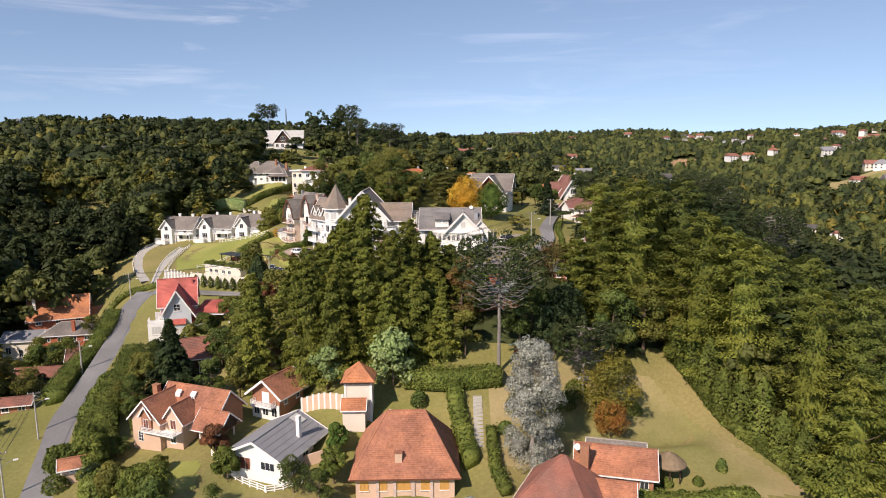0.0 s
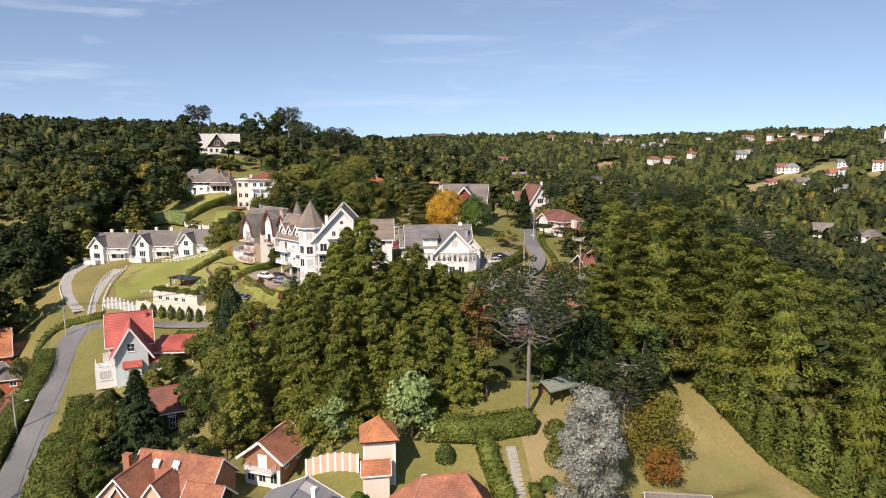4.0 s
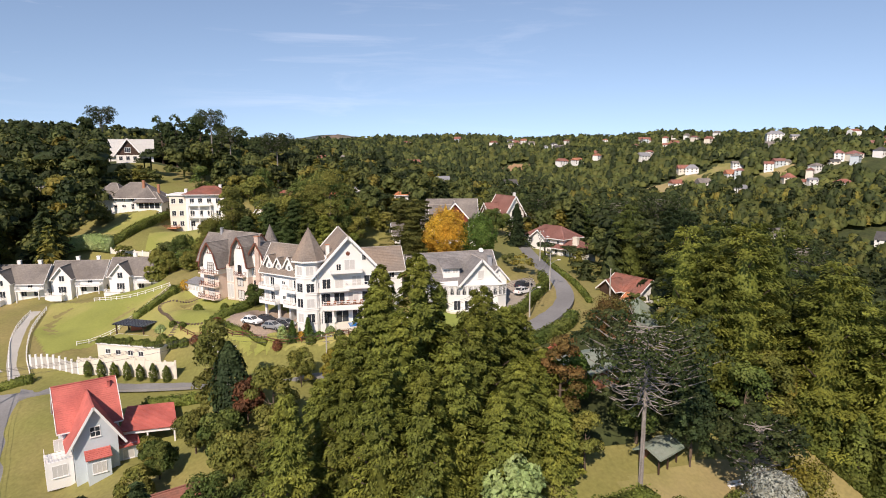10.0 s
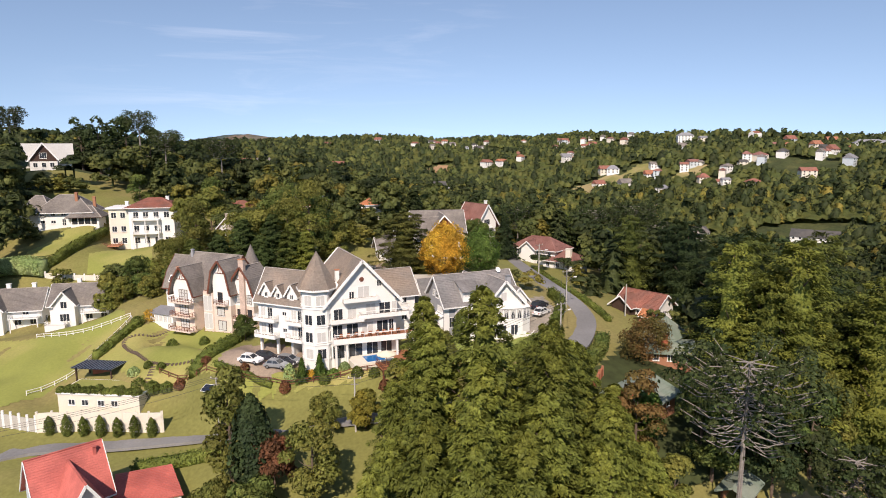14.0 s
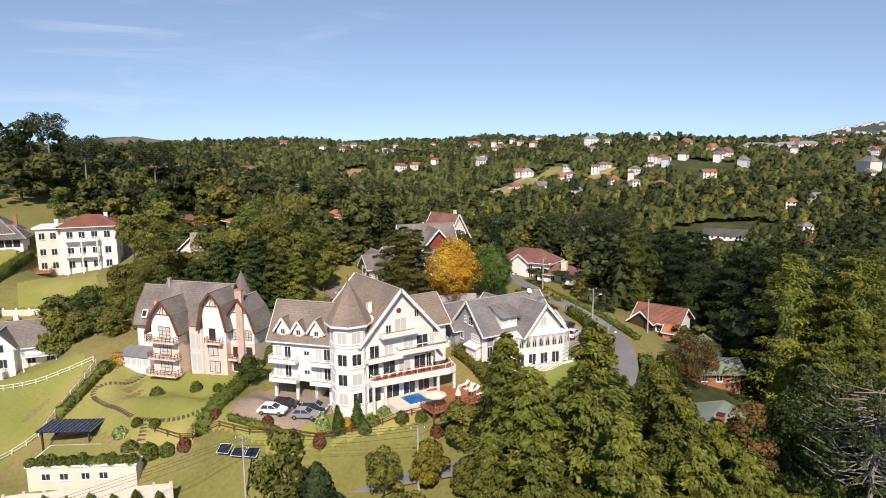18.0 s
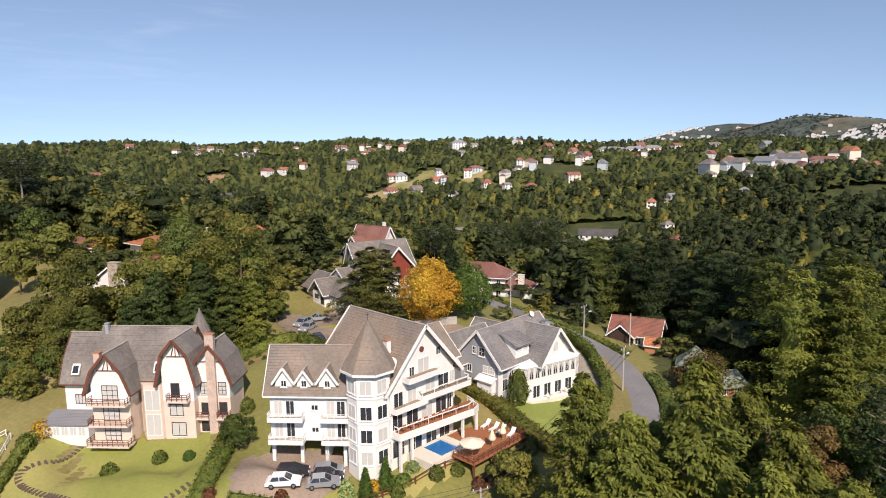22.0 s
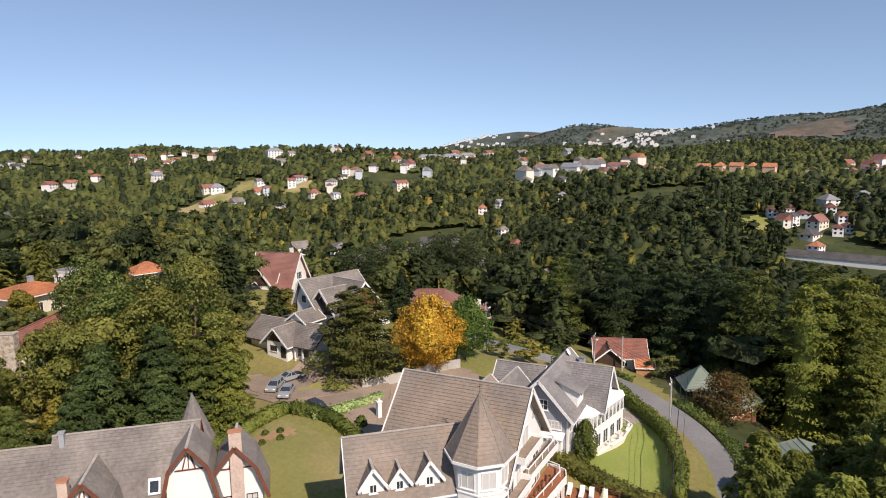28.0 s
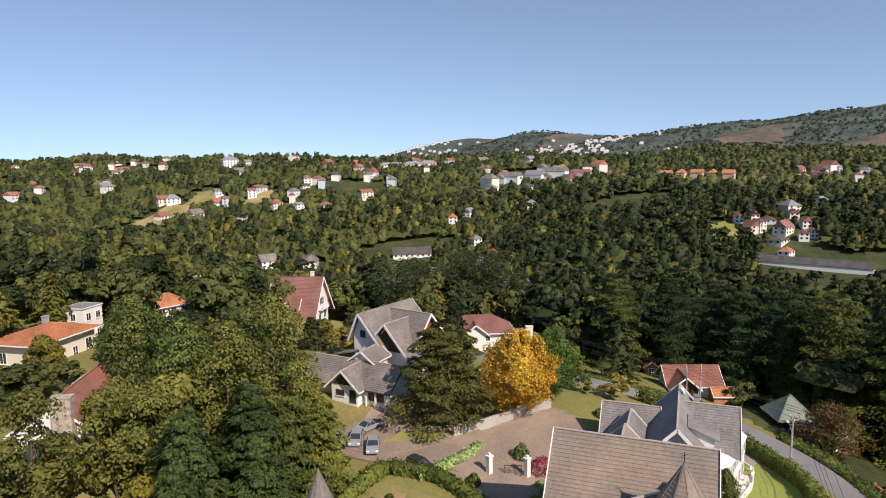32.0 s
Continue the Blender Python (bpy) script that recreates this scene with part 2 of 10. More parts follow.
MAT = dict(
    white=material("white_paint", (0.78, 0.77, 0.73), 0.7, 0.06, 0.5, 9, 0.05),
    offwhite=material("cream_paint", (0.72, 0.66, 0.55), 0.75, 0.08, 0.4, 7, 0.05),
    trim=material("white_trim", (0.80, 0.79, 0.76), 0.55, 0.04, 1, 12),
    salmon=material("salmon_plaster", (0.62, 0.43, 0.31), 0.85, 0.12, 0.5, 8, 0.1),
    pinkstone=material("pink_stone", (0.55, 0.42, 0.35), 0.85, 0.25, 1.2, 6, 0.4),
    brick=material("brick_wall", (0.36, 0.17, 0.10), 0.85, 0.22, 1.0, 9, 0.3),
    redbrick=material("red_brick_wall", (0.42, 0.13, 0.07), 0.85, 0.22, 1.0, 9, 0.3),
    bluegrey=material("pale_blue_siding", (0.52, 0.58, 0.60), 0.7, 0.08, 0.6, 7, 0.05),
    greysiding=material("grey_siding", (0.33, 0.34, 0.36), 0.7, 0.1, 0.6, 7, 0.1),
    darkwood=material("dark_wood", (0.06, 0.035, 0.025), 0.7, 0.3, 2, 20, 0.2),
    redwood=material("red_brown_wood", (0.165, 0.06, 0.038), 0.6, 0.25, 1.5, 14, 0.15),
    deckwood=material("deck_wood", (0.33, 0.13, 0.06), 0.55, 0.22, 1.2, 10, 0.15),
    yellowwood=material("honey_wood", (0.55, 0.30, 0.09), 0.5, 0.15, 1.5, 10),
    shingle=material("brown_shingle", (0.255, 0.20, 0.155), 0.85, 0.24, 0.3, 2.4, 0.3, island=0.13, second=(0.215, 0.18, 0.15), coords="World"),
    greyshingle=material("grey_shingle", (0.225, 0.21, 0.20), 0.8, 0.32, 0.3, 2.4, 0.3, island=0.12, second=(0.17, 0.165, 0.16), coords="World"),
    greytile=material("dark_grey_tile", (0.175, 0.155, 0.14), 0.75, 0.32, 0.3, 2.4, 0.3, island=0.12, second=(0.225, 0.20, 0.175), coords="World"),
    fibre=material("fibre_cement_sheet", (0.24, 0.24, 0.25), 0.75, 0.15, 0.4, 6, 0.1, island=0.05, coords="World"),
    clay=material("clay_tile", (0.40, 0.17, 0.095), 0.85, 0.42, 0.4, 2.6, 0.35, island=0.16, second=(0.31, 0.135, 0.085), coords="World"),
    orangeclay=material("orange_clay_tile", (0.50, 0.205, 0.095), 0.85, 0.36, 0.4, 2.6, 0.3, island=0.15, second=(0.40, 0.165, 0.085), coords="World"),
    oldclay=material("weathered_clay_tile", (0.30, 0.12, 0.085), 0.85, 0.28, 0.5, 5, 0.35, island=0.16, second=(0.22, 0.105, 0.08), coords="World"),
    redtile=material("red_tile", (0.41, 0.11, 0.09), 0.7, 0.2, 0.4, 5, 0.2, island=0.14, second=(0.54, 0.15, 0.12), coords="World"),
    maroon=material("maroon_tile", (0.225, 0.105, 0.085), 0.8, 0.24, 0.3, 4, 0.25, island=0.12, second=(0.27, 0.135, 0.11), coords="World"),
    greenroof=material("green_sheet_roof", (0.19, 0.24, 0.19), 0.6, 0.15, 0.4, 5, 0.1, island=0.08, second=(0.24, 0.27, 0.22), coords="World"),
    captile=material("pale_ridge_tile", (0.40, 0.355, 0.31), 0.85, 0.25, 0.8, 4, 0.2),
    thatch=material("thatch", (0.22, 0.16, 0.10), 0.95, 0.35, 1.5, 14, 0.6),
    asphalt=material("asphalt", (0.19, 0.185, 0.18), 0.9, 0.16, 0.12, 2.5, 0.15, second=(0.24, 0.235, 0.23), coords="World"),
    paving=material("stone_paving", (0.26, 0.20, 0.155), 0.9, 0.25, 0.2, 2.5, 0.25, second=(0.31, 0.24, 0.18), coords="World"),
    concrete=material("concrete", (0.42, 0.40, 0.36), 0.9, 0.18, 0.25, 3, 0.15, coords="World"),
    glass=material("window_glass", (0.035, 0.042, 0.05), 0.08, 0.3, 0.6, 3, spec=0.6),
    curtain=material("curtained_glass", (0.55, 0.54, 0.51), 0.3, 0.1, 2, 8, spec=0.5),
    metal=material("grey_metal", (0.35, 0.36, 0.37), 0.4, 0.1, 2, 10, metal=0.6),
    blackmetal=material("black_metal", (0.03, 0.03, 0.032), 0.45, 0.2, 2, 10),
    solar=material("solar_panel", (0.018, 0.024, 0.04), 0.15, 0.2, 1, 5, spec=0.6),
    water=material("pool_water", (0.02, 0.16, 0.42), 0.06, 0.1, 0.6, 4, 0.1, spec=0.5),
    bark=material("bark", (0.13, 0.095, 0.07), 0.95, 0.35, 1.5, 9, 0.6),
    greybark=material("grey_bark", (0.24, 0.215, 0.19), 0.95, 0.3, 1.5, 9, 0.6),
    cedar=leaves("cedar_foliage", (0.084, 0.098, 0.019), (0.130, 0.134, 0.024), island=0.3),
    # darkened copy of cedar; in the eastern wood it paints in shade
    cedar_east=leaves("darkened_cedar_foliage", (0.062, 0.078, 0.018), (0.092, 0.104, 0.022), island=0.3),
    yellowgreen=leaves("yellow_green_foliage", (0.17, 0.145, 0.024), (0.125, 0.125, 0.026)),
    blush=material("blush_stone_plaster", (0.70, 0.57, 0.48), 0.85, 0.14, 0.6, 6, 0.15),
    deepgreen=leaves("deep_green_conifer_foliage", (0.040, 0.060, 0.018), (0.060, 0.080, 0.021), island=0.3),
    # dark conifers; on the eastern cedars this colour stands for deep shade
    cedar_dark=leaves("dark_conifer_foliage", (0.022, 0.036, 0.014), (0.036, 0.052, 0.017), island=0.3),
    araucaria=leaves("araucaria_foliage", (0.026, 0.040, 0.013), (0.040, 0.050, 0.017)),
    broad=leaves("broadleaf_foliage", (0.056, 0.082, 0.020), (0.10, 0.115, 0.028)),
    olive=leaves("olive_foliage", (0.090, 0.098, 0.022), (0.125, 0.115, 0.026)),
    gold=leaves("golden_foliage", (0.30, 0.175, 0.022), (0.36, 0.23, 0.03), island=0.3),
    orangeleaf=leaves("orange_foliage", (0.22, 0.10, 0.024), (0.18, 0.115, 0.027)),
    brownleaf=leaves("brown_olive_foliage", (0.115, 0.068, 0.024), (0.085, 0.075, 0.022), island=0.3),
    oakleaf=leaves("dark_olive_foliage", (0.062, 0.066, 0.018), (0.085, 0.085, 0.020), island=0.3),
    rust=leaves("rust_foliage", (0.15, 0.062, 0.03), (0.10, 0.055, 0.03)),
    silver=leaves("silver_foliage", (0.27, 0.275, 0.235), (0.20, 0.21, 0.17), island=0.3),
    pale=leaves("pale_green_foliage", (0.17, 0.23, 0.085), (0.24, 0.28, 0.12)),
    bright=leaves("bright_green_foliage", (0.058, 0.10, 0.02), (0.085, 0.13, 0.027), island=0.3),
    hedge=leaves("hedge_foliage", (0.072, 0.092, 0.019), (0.105, 0.122, 0.026), island=0.3),
    pinkleaf=leaves("crimson_foliage", (0.26, 0.04, 0.06), (0.18, 0.035, 0.05)),
    forest=leaves("forest_foliage", (0.056, 0.068, 0.020), (0.080, 0.084, 0.023), rnd=0.05, island=0.26, scale=0.11, fine=1.9, vary=0.5),
    darkforest=leaves("dark_forest_foliage", (0.020, 0.029, 0.010), (0.034, 0.042, 0.014), rnd=0.05, island=0.3, scale=0.11, fine=1.9, vary=0.6),
    oliveforest=leaves("olive_forest_foliage", (0.090, 0.093, 0.020), (0.13, 0.105, 0.023), rnd=0.05, island=0.3, scale=0.09, fine=1.9, vary=0.6),
    # ridge foliage shifted to blue: distance haze is in the leaf colour
    ridgeleaf=leaves("hazy_ridge_foliage", (0.024, 0.034, 0.025), (0.034, 0.042, 0.028), rnd=0.05, island=0.26, scale=0.05, fine=0.5, vary=0.4),
    terracotta=material("terracotta", (0.45, 0.20, 0.11), 0.8, 0.15, 1, 8, 0.1),
    umbrella=material("cream_canvas", (0.75, 0.68, 0.52), 0.8, 0.06, 1, 6),
    # hill colour carries the bluish haze of distance
    farhill=material("hazy_far_hill", (0.062, 0.082, 0.070), 1.0, 0.6, 0.012, 0.045, 0.8, coords="World", second=(0.085, 0.098, 0.075), depth=8.0),
)
car_white = material("white_car_paint", (0.80, 0.80, 0.79), 0.2, 0.03, 1, 5, spec=0.6)
car_silver = material("silver_car_paint", (0.42, 0.44, 0.46), 0.25, 0.04, 1, 5, metal=0.4, spec=0.6)
car_dark = material("dark_car_paint", (0.035, 0.035, 0.045), 0.2, 0.1, 1, 5, spec=0.6)
tyre_mat = material("tyre_rubber", (0.02, 0.02, 0.02), 0.8, 0.1, 4, 20)


def ground_material():
    """Grass, drier straw-coloured patches and bare earth, in world metres."""
    m = material("meadow", (0.185, 0.18, 0.052), 0.95, 0.26, 0.05, 1.6, 0.3, second=(0.25, 0.205, 0.08), second_at=0.54, coords="World")
    return m


MAT["redboard"] = material("red_boarding", (0.24, 0.055, 0.035), 0.6, 0.2, 1.5, 12, 0.15)
MAT["slate"] = material("dark_slate", (0.075, 0.072, 0.07), 0.8, 0.25, 0.3, 3, 0.2, second=(0.10, 0.092, 0.085), coords="World")
MAT["rubble"] = material("pale_rubble_stone", (0.46, 0.40, 0.32), 0.9, 0.45, 2.2, 5, 0.6, second=(0.30, 0.23, 0.17), second_at=0.55)
MAT["meadow"] = ground_material()
MAT["lawn"] = material("mown_lawn", (0.235, 0.25, 0.06), 0.95, 0.16, 0.09, 2.2, 0.25, second=(0.33, 0.29, 0.10), second_at=0.54, coords="World")
MAT["drygrass"] = material("dry_grass", (0.33, 0.26, 0.125), 0.95, 0.18, 0.07, 1.8, 0.25, second=(0.21, 0.20, 0.065), second_at=0.5, coords="World")
MAT["earth"] = material("bare_earth", (0.32, 0.20, 0.11), 0.95, 0.2, 0.1, 2, 0.25, coords="World")
# floor of the woods, coloured darker to read as shadow between crowns
MAT["shaded_litter"] = material("shaded_forest_floor", (0.048, 0.060, 0.020), 1.0, 0.5, 0.08, 0.5, 0.6, second=(0.075, 0.078, 0.026), second_at=0.6, coords="World")
MAT["farbrown"] = material("far_brown_slope", (0.165, 0.12, 0.088), 1.0, 0.4, 0.012, 0.05, 0.6, coords="World", second=(0.085, 0.092, 0.068), depth=5.0)

# ---- building blocks ----
def fast_mesh(name, verts, faces, mat, smooth=False):
    """A mesh from an (n, 3) array and an (m, k) array of indices."""
    verts, faces = np.asarray(verts, np.float32), np.asarray(faces, np.int32)
    me = bpy.data.meshes.new(name)
    me.vertices.add(len(verts))
    me.vertices.foreach_set("co", verts.ravel())
    k = faces.shape[1]
    me.loops.add(faces.size)
    me.loops.foreach_set("vertex_index", faces.ravel())
    me.polygons.add(len(faces))
    me.polygons.foreach_set("loop_start", np.arange(0, faces.size, k, dtype=np.int32))
    if smooth:
        me.polygons.foreach_set("use_smooth", np.ones(len(faces), bool))
    me.update(calc_edges=True)
    me.materials.append(mat)
    return me


def put(name, verts, faces, mat, parent=None, m=None, label=""):
    """One mesh object, under a thing or a part when a parent is given."""
    me = bpy.data.meshes.new(name)
    me.from_pydata([tuple(v) for v in verts], [], [tuple(f) for f in faces])
    me.materials.append(mat)
    ob = new(name, me)
    if parent:
        ob.parent = parent
    if m is not None:
        ob.matrix_basis = m
    if label:
        tagged(ob, label)
    return ob


def thing(name, m, label, category, group="", kind=""):
    ob = new(name)
    ob.empty_display_size = 0.5
    ob.matrix_basis = m
    return tagged(ob, label, category, group, kind)


BOXF = [(0, 3, 2, 1), (4, 5, 6, 7), (0, 1, 5, 4), (1, 2, 6, 5), (2, 3, 7, 6), (3, 0, 4, 7)]


def boxv(x0, x1, y0, y1, z0, z1):
    return [(x0, y0, z0), (x1, y0, z0), (x1, y1, z0), (x0, y1, z0), (x0, y0, z1), (x1, y0, z1), (x1, y1, z1), (x0, y1, z1)]


def box(parent, name, x0, x1, y0, y1, z0, z1, mat, m=None, label=""):
    return put(name, boxv(x0, x1, y0, y1, z0, z1), BOXF, mat, parent, m, label)


def boxes(parent, name, spans, mat, m=None, label=""):
    v, f = [], []
    for s in spans:
        f += [tuple(i + len(v) for i in q) for q in BOXF]
        v += boxv(*s)
    return put(name, v, f, mat, parent, m, label)


def beam(a, b, w, h):
    """Corners of a bar from a to b, w wide and h high."""
    a, b = Vector(a), Vector(b)
    d = (b - a).normalized()
    side = d.cross(Vector((0, 0, 1)))
    side = side.normalized() * w / 2 if side.length > 1e-4 else Vector((w / 2, 0, 0))
    up = side.cross(d).normalized() * h / 2
    return [a - side - up, b - side - up, b + side - up, a + side - up, a - side + up, b - side + up, b + side + up, a + side + up]


def bars(parent, name, pairs, w, h, mat, m=None, label=""):
    v, f = [], []
    for a, b in pairs:
        f += [tuple(i + len(v) for i in q) for q in BOXF]
        v += beam(a, b, w, h)
    return put(name, v, f, mat, parent, m, label)


def tube(points, radii, sides=8):
    """A tapered tube through the points; vertices and quad faces."""
    v, f = [], []
    for i, (p, r) in enumerate(zip(points, radii)):
        p = Vector(p)
        d = Vector(points[min(i + 1, len(points) - 1)]) - Vector(points[max(i - 1, 0)])
        q = d.to_track_quat("Z", "Y")
        v += [p + q @ Vector((r * math.cos(a * math.tau / sides), r * math.sin(a * math.tau / sides), 0)) for a in range(sides)]
    for i in range(len(points) - 1):
        for a in range(sides):
            b = (a + 1) % sides
            f.append((i * sides + a, i * sides + b, (i + 1) * sides + b, (i + 1) * sides + a))
    return v, f


def slope(parent, mat, a, b, c, d, course=0.36, step=0.055, name="roof_slope", thick=0.12):
    """A roof slope laid in overlapping courses: a, b along the top; d, c along the eave (d below a)."""
    a, b, c, d = (Vector(p) for p in (a, b, c, d))
    n = (b - a if (b - a).length > 1e-3 else c - d).cross(d - a).normalized()
    if n.z < 0:
        n = -n
    rows = max(2, round(max((d - a).length, (c - b).length) / course))
    v, f = [a, b], []
    for j in range(rows):
        t1 = (j + 1) / rows
        k = len(v)
        v += [b.lerp(c, t1) + n * step, a.lerp(d, t1) + n * step, a.lerp(d, t1), b.lerp(c, t1)]
        p0, p1 = (0, 1) if j == 0 else (k - 2, k - 1)
        f += [(p0, p1, k, k + 1), (k + 1, k, k + 3, k + 2)]
    e = len(v)
    v += [p - n * thick for p in (a, b, c, d)]
    f += [(e, e + 1, e + 2, e + 3), (e + 3, e + 2, e - 1, e - 2), (0, e, e + 3, e - 2), (e + 2, e + 1, 1, e - 1), (0, 1, e + 1, e)]
    return put(name, v, f, mat, parent)


def gable(parent, m, w, d, h, profile, wall, roof, trim="trim", over=0.6, base=-1.5, ends=(1, 1), walls=True, course=0.36, board=0.28, wall_name="wall"):
    """A block with its ridge along x under the frame m: w long, d deep, walls h high; profile: (y, z) from the ridge to the eave."""
    hw, hd = w / 2, d / 2
    prof = [(y, z) for y, z in profile]

    def cut(y):
        for (y0, z0), (y1, z1) in zip(prof, prof[1:]):
            if y0 <= y <= y1:
                return z0 + (z1 - z0) * (y - y0) / max(y1 - y0, 1e-6)
        return h
    if walls:
        ys = [-hd] + [-y for y, z in reversed(prof) if 0 < y < hd] + [0] + [y for y, z in prof if 0 < y < hd] + [hd]
        top = [(y, cut(abs(y)) - 0.06) for y in ys]
        ring = [(-hd, base), (hd, base)] + list(reversed(top))
        v = [m @ Vector((-hw, y, z)) for y, z in ring] + [m @ Vector((hw, y, z)) for y, z in ring]
        k = len(ring)
        f = [tuple(range(k)), tuple(reversed(range(k, 2 * k)))] + [(i, i + k, (i + 1) % k + k, (i + 1) % k) for i in range(k)]
        put(wall_name, v, f, MAT[wall], parent)
    x0, x1 = -hw - over * ends[0], hw + over * ends[1]
    for s in (-1, 1):
        for (y0, z0), (y1, z1) in zip(prof, prof[1:]):
            slope(parent, MAT[roof], *(m @ Vector(p) for p in ((x0, s * y0, z0 + 0.1), (x1, s * y0, z0 + 0.1), (x1, s * y1, z1 + 0.1), (x0, s * y1, z1 + 0.1))), course=course)
        y1, z1 = prof[-1]
        if board:
            bars(parent, "eave_board", [(m @ Vector((x0, s * (y1 + 0.03), z1 + 0.02)), m @ Vector((x1, s * (y1 + 0.03), z1 + 0.02)))], 0.07, 0.22, MAT[trim])
    for e, x in ((0, x0), (1, x1)):
        if ends[e] and board:
            for s in (-1, 1):
                pairs = [(m @ Vector((x, s * y0, z0 + 0.06)), m @ Vector((x, s * y1, z1 + 0.06))) for (y0, z0), (y1, z1) in zip(prof, prof[1:])]
                bars(parent, "bargeboard", pairs, 0.09, board, MAT[trim])
    bars(parent, "ridge_cap", [(m @ Vector((x0, 0, prof[0][1] + 0.16)), m @ Vector((x1, 0, prof[0][1] + 0.16)))], 0.28, 0.1, MAT["captile" if roof in ("shingle", "greytile", "greyshingle") else roof])


def hip(parent, m, w, d, h, rise, ridge, wall, roof, trim="trim", over=0.6, base=-1.5, course=0.36, walls=True, name="wall"):
    """A hipped block: ridge is the length of the ridge along x (0 gives a pyramid)."""
    hw, hd = w / 2, d / 2
    if walls:
        put(name, [m @ Vector(p) for p in boxv(-hw, hw, -hd, hd, base, h)], BOXF, MAT[wall], parent)
    ex, ey, zt, ze = hw + over, hd + over, h + rise, h - over * rise / max(hd, 0.1) * 0.6
    r = ridge / 2
    P = lambda x, y, z: m @ Vector((x, y, z))  # noqa: E731
    A, B = P(-r, 0, zt), P(r, 0, zt)
    c = [P(-ex, -ey, ze), P(ex, -ey, ze), P(ex, ey, ze), P(-ex, ey, ze)]
    slope(parent, MAT[roof], A, B, c[1], c[0], course)
    slope(parent, MAT[roof], B, A, c[3], c[2], course)
    slope(parent, MAT[roof], B, B, c[2], c[1], course)
    slope(parent, MAT[roof], A, A, c[0], c[3], course)
    bars(parent, "eave_board", [(c[i], c[(i + 1) % 4]) for i in range(4)], 0.08, 0.2, MAT[trim])
    bars(parent, "ridge_cap", [(A, B)] * (ridge > 0) + [(A, c[0]), (A, c[3]), (B, c[1]), (B, c[2])], 0.26, 0.12, MAT["captile" if roof in ("shingle", "greytile", "greyshingle") else roof])


CACHE = {}


def window(parent, m, w, h, frame="trim", pane="glass", cols=2, rows=1, name="window", sill=True):
    """A window facing -y of the frame m: frame bars standing proud of the wall, the pane within them, a sill below."""
    key = (round(w, 2), round(h, 2), frame, pane, cols, rows, sill)
    if key not in CACHE:
        t = 0.09
        spans = [(-w / 2, -w / 2 + t), (w / 2 - t, w / 2)] + [(-w / 2 + w * i / cols - 0.03, -w / 2 + w * i / cols + 0.03) for i in range(1, cols)]
        sp = [(a, b, -0.07, 0.02, 0, h) for a, b in spans]
        levels = [(0, t), (h - t, h)] + [(h * i / rows - 0.03, h * i / rows + 0.03) for i in range(1, rows)]
        sp += [(-w / 2 + t, w / 2 - t, -0.065, 0.02, a, b) for a, b in levels]
        v, f = [], []
        for s in sp:
            f += [tuple(i + len(v) for i in q) for q in BOXF]
            v += boxv(*s)
        fm = bpy.data.meshes.new("window_frame")
        fm.from_pydata(v, [], f)
        fm.materials.append(MAT[frame])
        pm = bpy.data.meshes.new("pane")
        pm.from_pydata(boxv(-w / 2 + 0.02, w / 2 - 0.02, -0.035, 0.02, 0.02, h - 0.02), [], BOXF)
        pm.materials.append(MAT[pane])
        sm = bpy.data.meshes.new("sill")
        sm.from_pydata(boxv(-w / 2 - 0.08, w / 2 + 0.08, -0.16, 0.02, -0.1, -0.01), [], BOXF)
        sm.materials.append(MAT["trim"])
        CACHE[key] = fm, pm, sm
    fm, pm, sm = CACHE[key]
    win = new(name, fm)
    win.parent, win.matrix_basis = parent, m
    p = new("pane", pm)
    p.parent = win
    if sill:
        s = new("sill", sm)
        s.parent = win
    return win


def side_windows(parent, m, w, d, h, side, n, storeys, first=0.9, ww=1.1, wh=1.3, frame="trim", pane="glass", floor=2.9, skip=()):
    """Rows of windows on one side of a block: front, back, left or right."""
    turn = dict(front=0, right=90, back=180, left=-90)[side]
    span, off = (w, d / 2) if side in ("front", "back") else (d, w / 2)
    for s in range(storeys):
        for i in range(n):
            if (s, i) in skip:
                continue
            x = -span / 2 + span * (i + 0.5) / n
            window(parent, m @ pose(0, 0, 0, 0, 0, turn) @ pose(x, -off, first + s * floor), ww, wh, frame, pane, 2, 1)


def chimney(parent, m, x, y, z0, z1, w=0.7, d=0.7, mat="brick", cap=None):
    ch = put("chimney", [m @ Vector(p) for p in boxv(x - w / 2, x + w / 2, y - d / 2, y + d / 2, z0, z1)], BOXF, MAT[mat], parent)
    put("chimney_cap", [m @ Vector(p) for p in boxv(x - w / 2 - 0.08, x + w / 2 + 0.08, y - d / 2 - 0.08, y + d / 2 + 0.08, z1, z1 + 0.14)], BOXF, MAT[cap or mat], ch)
    return ch


POSTS = {}


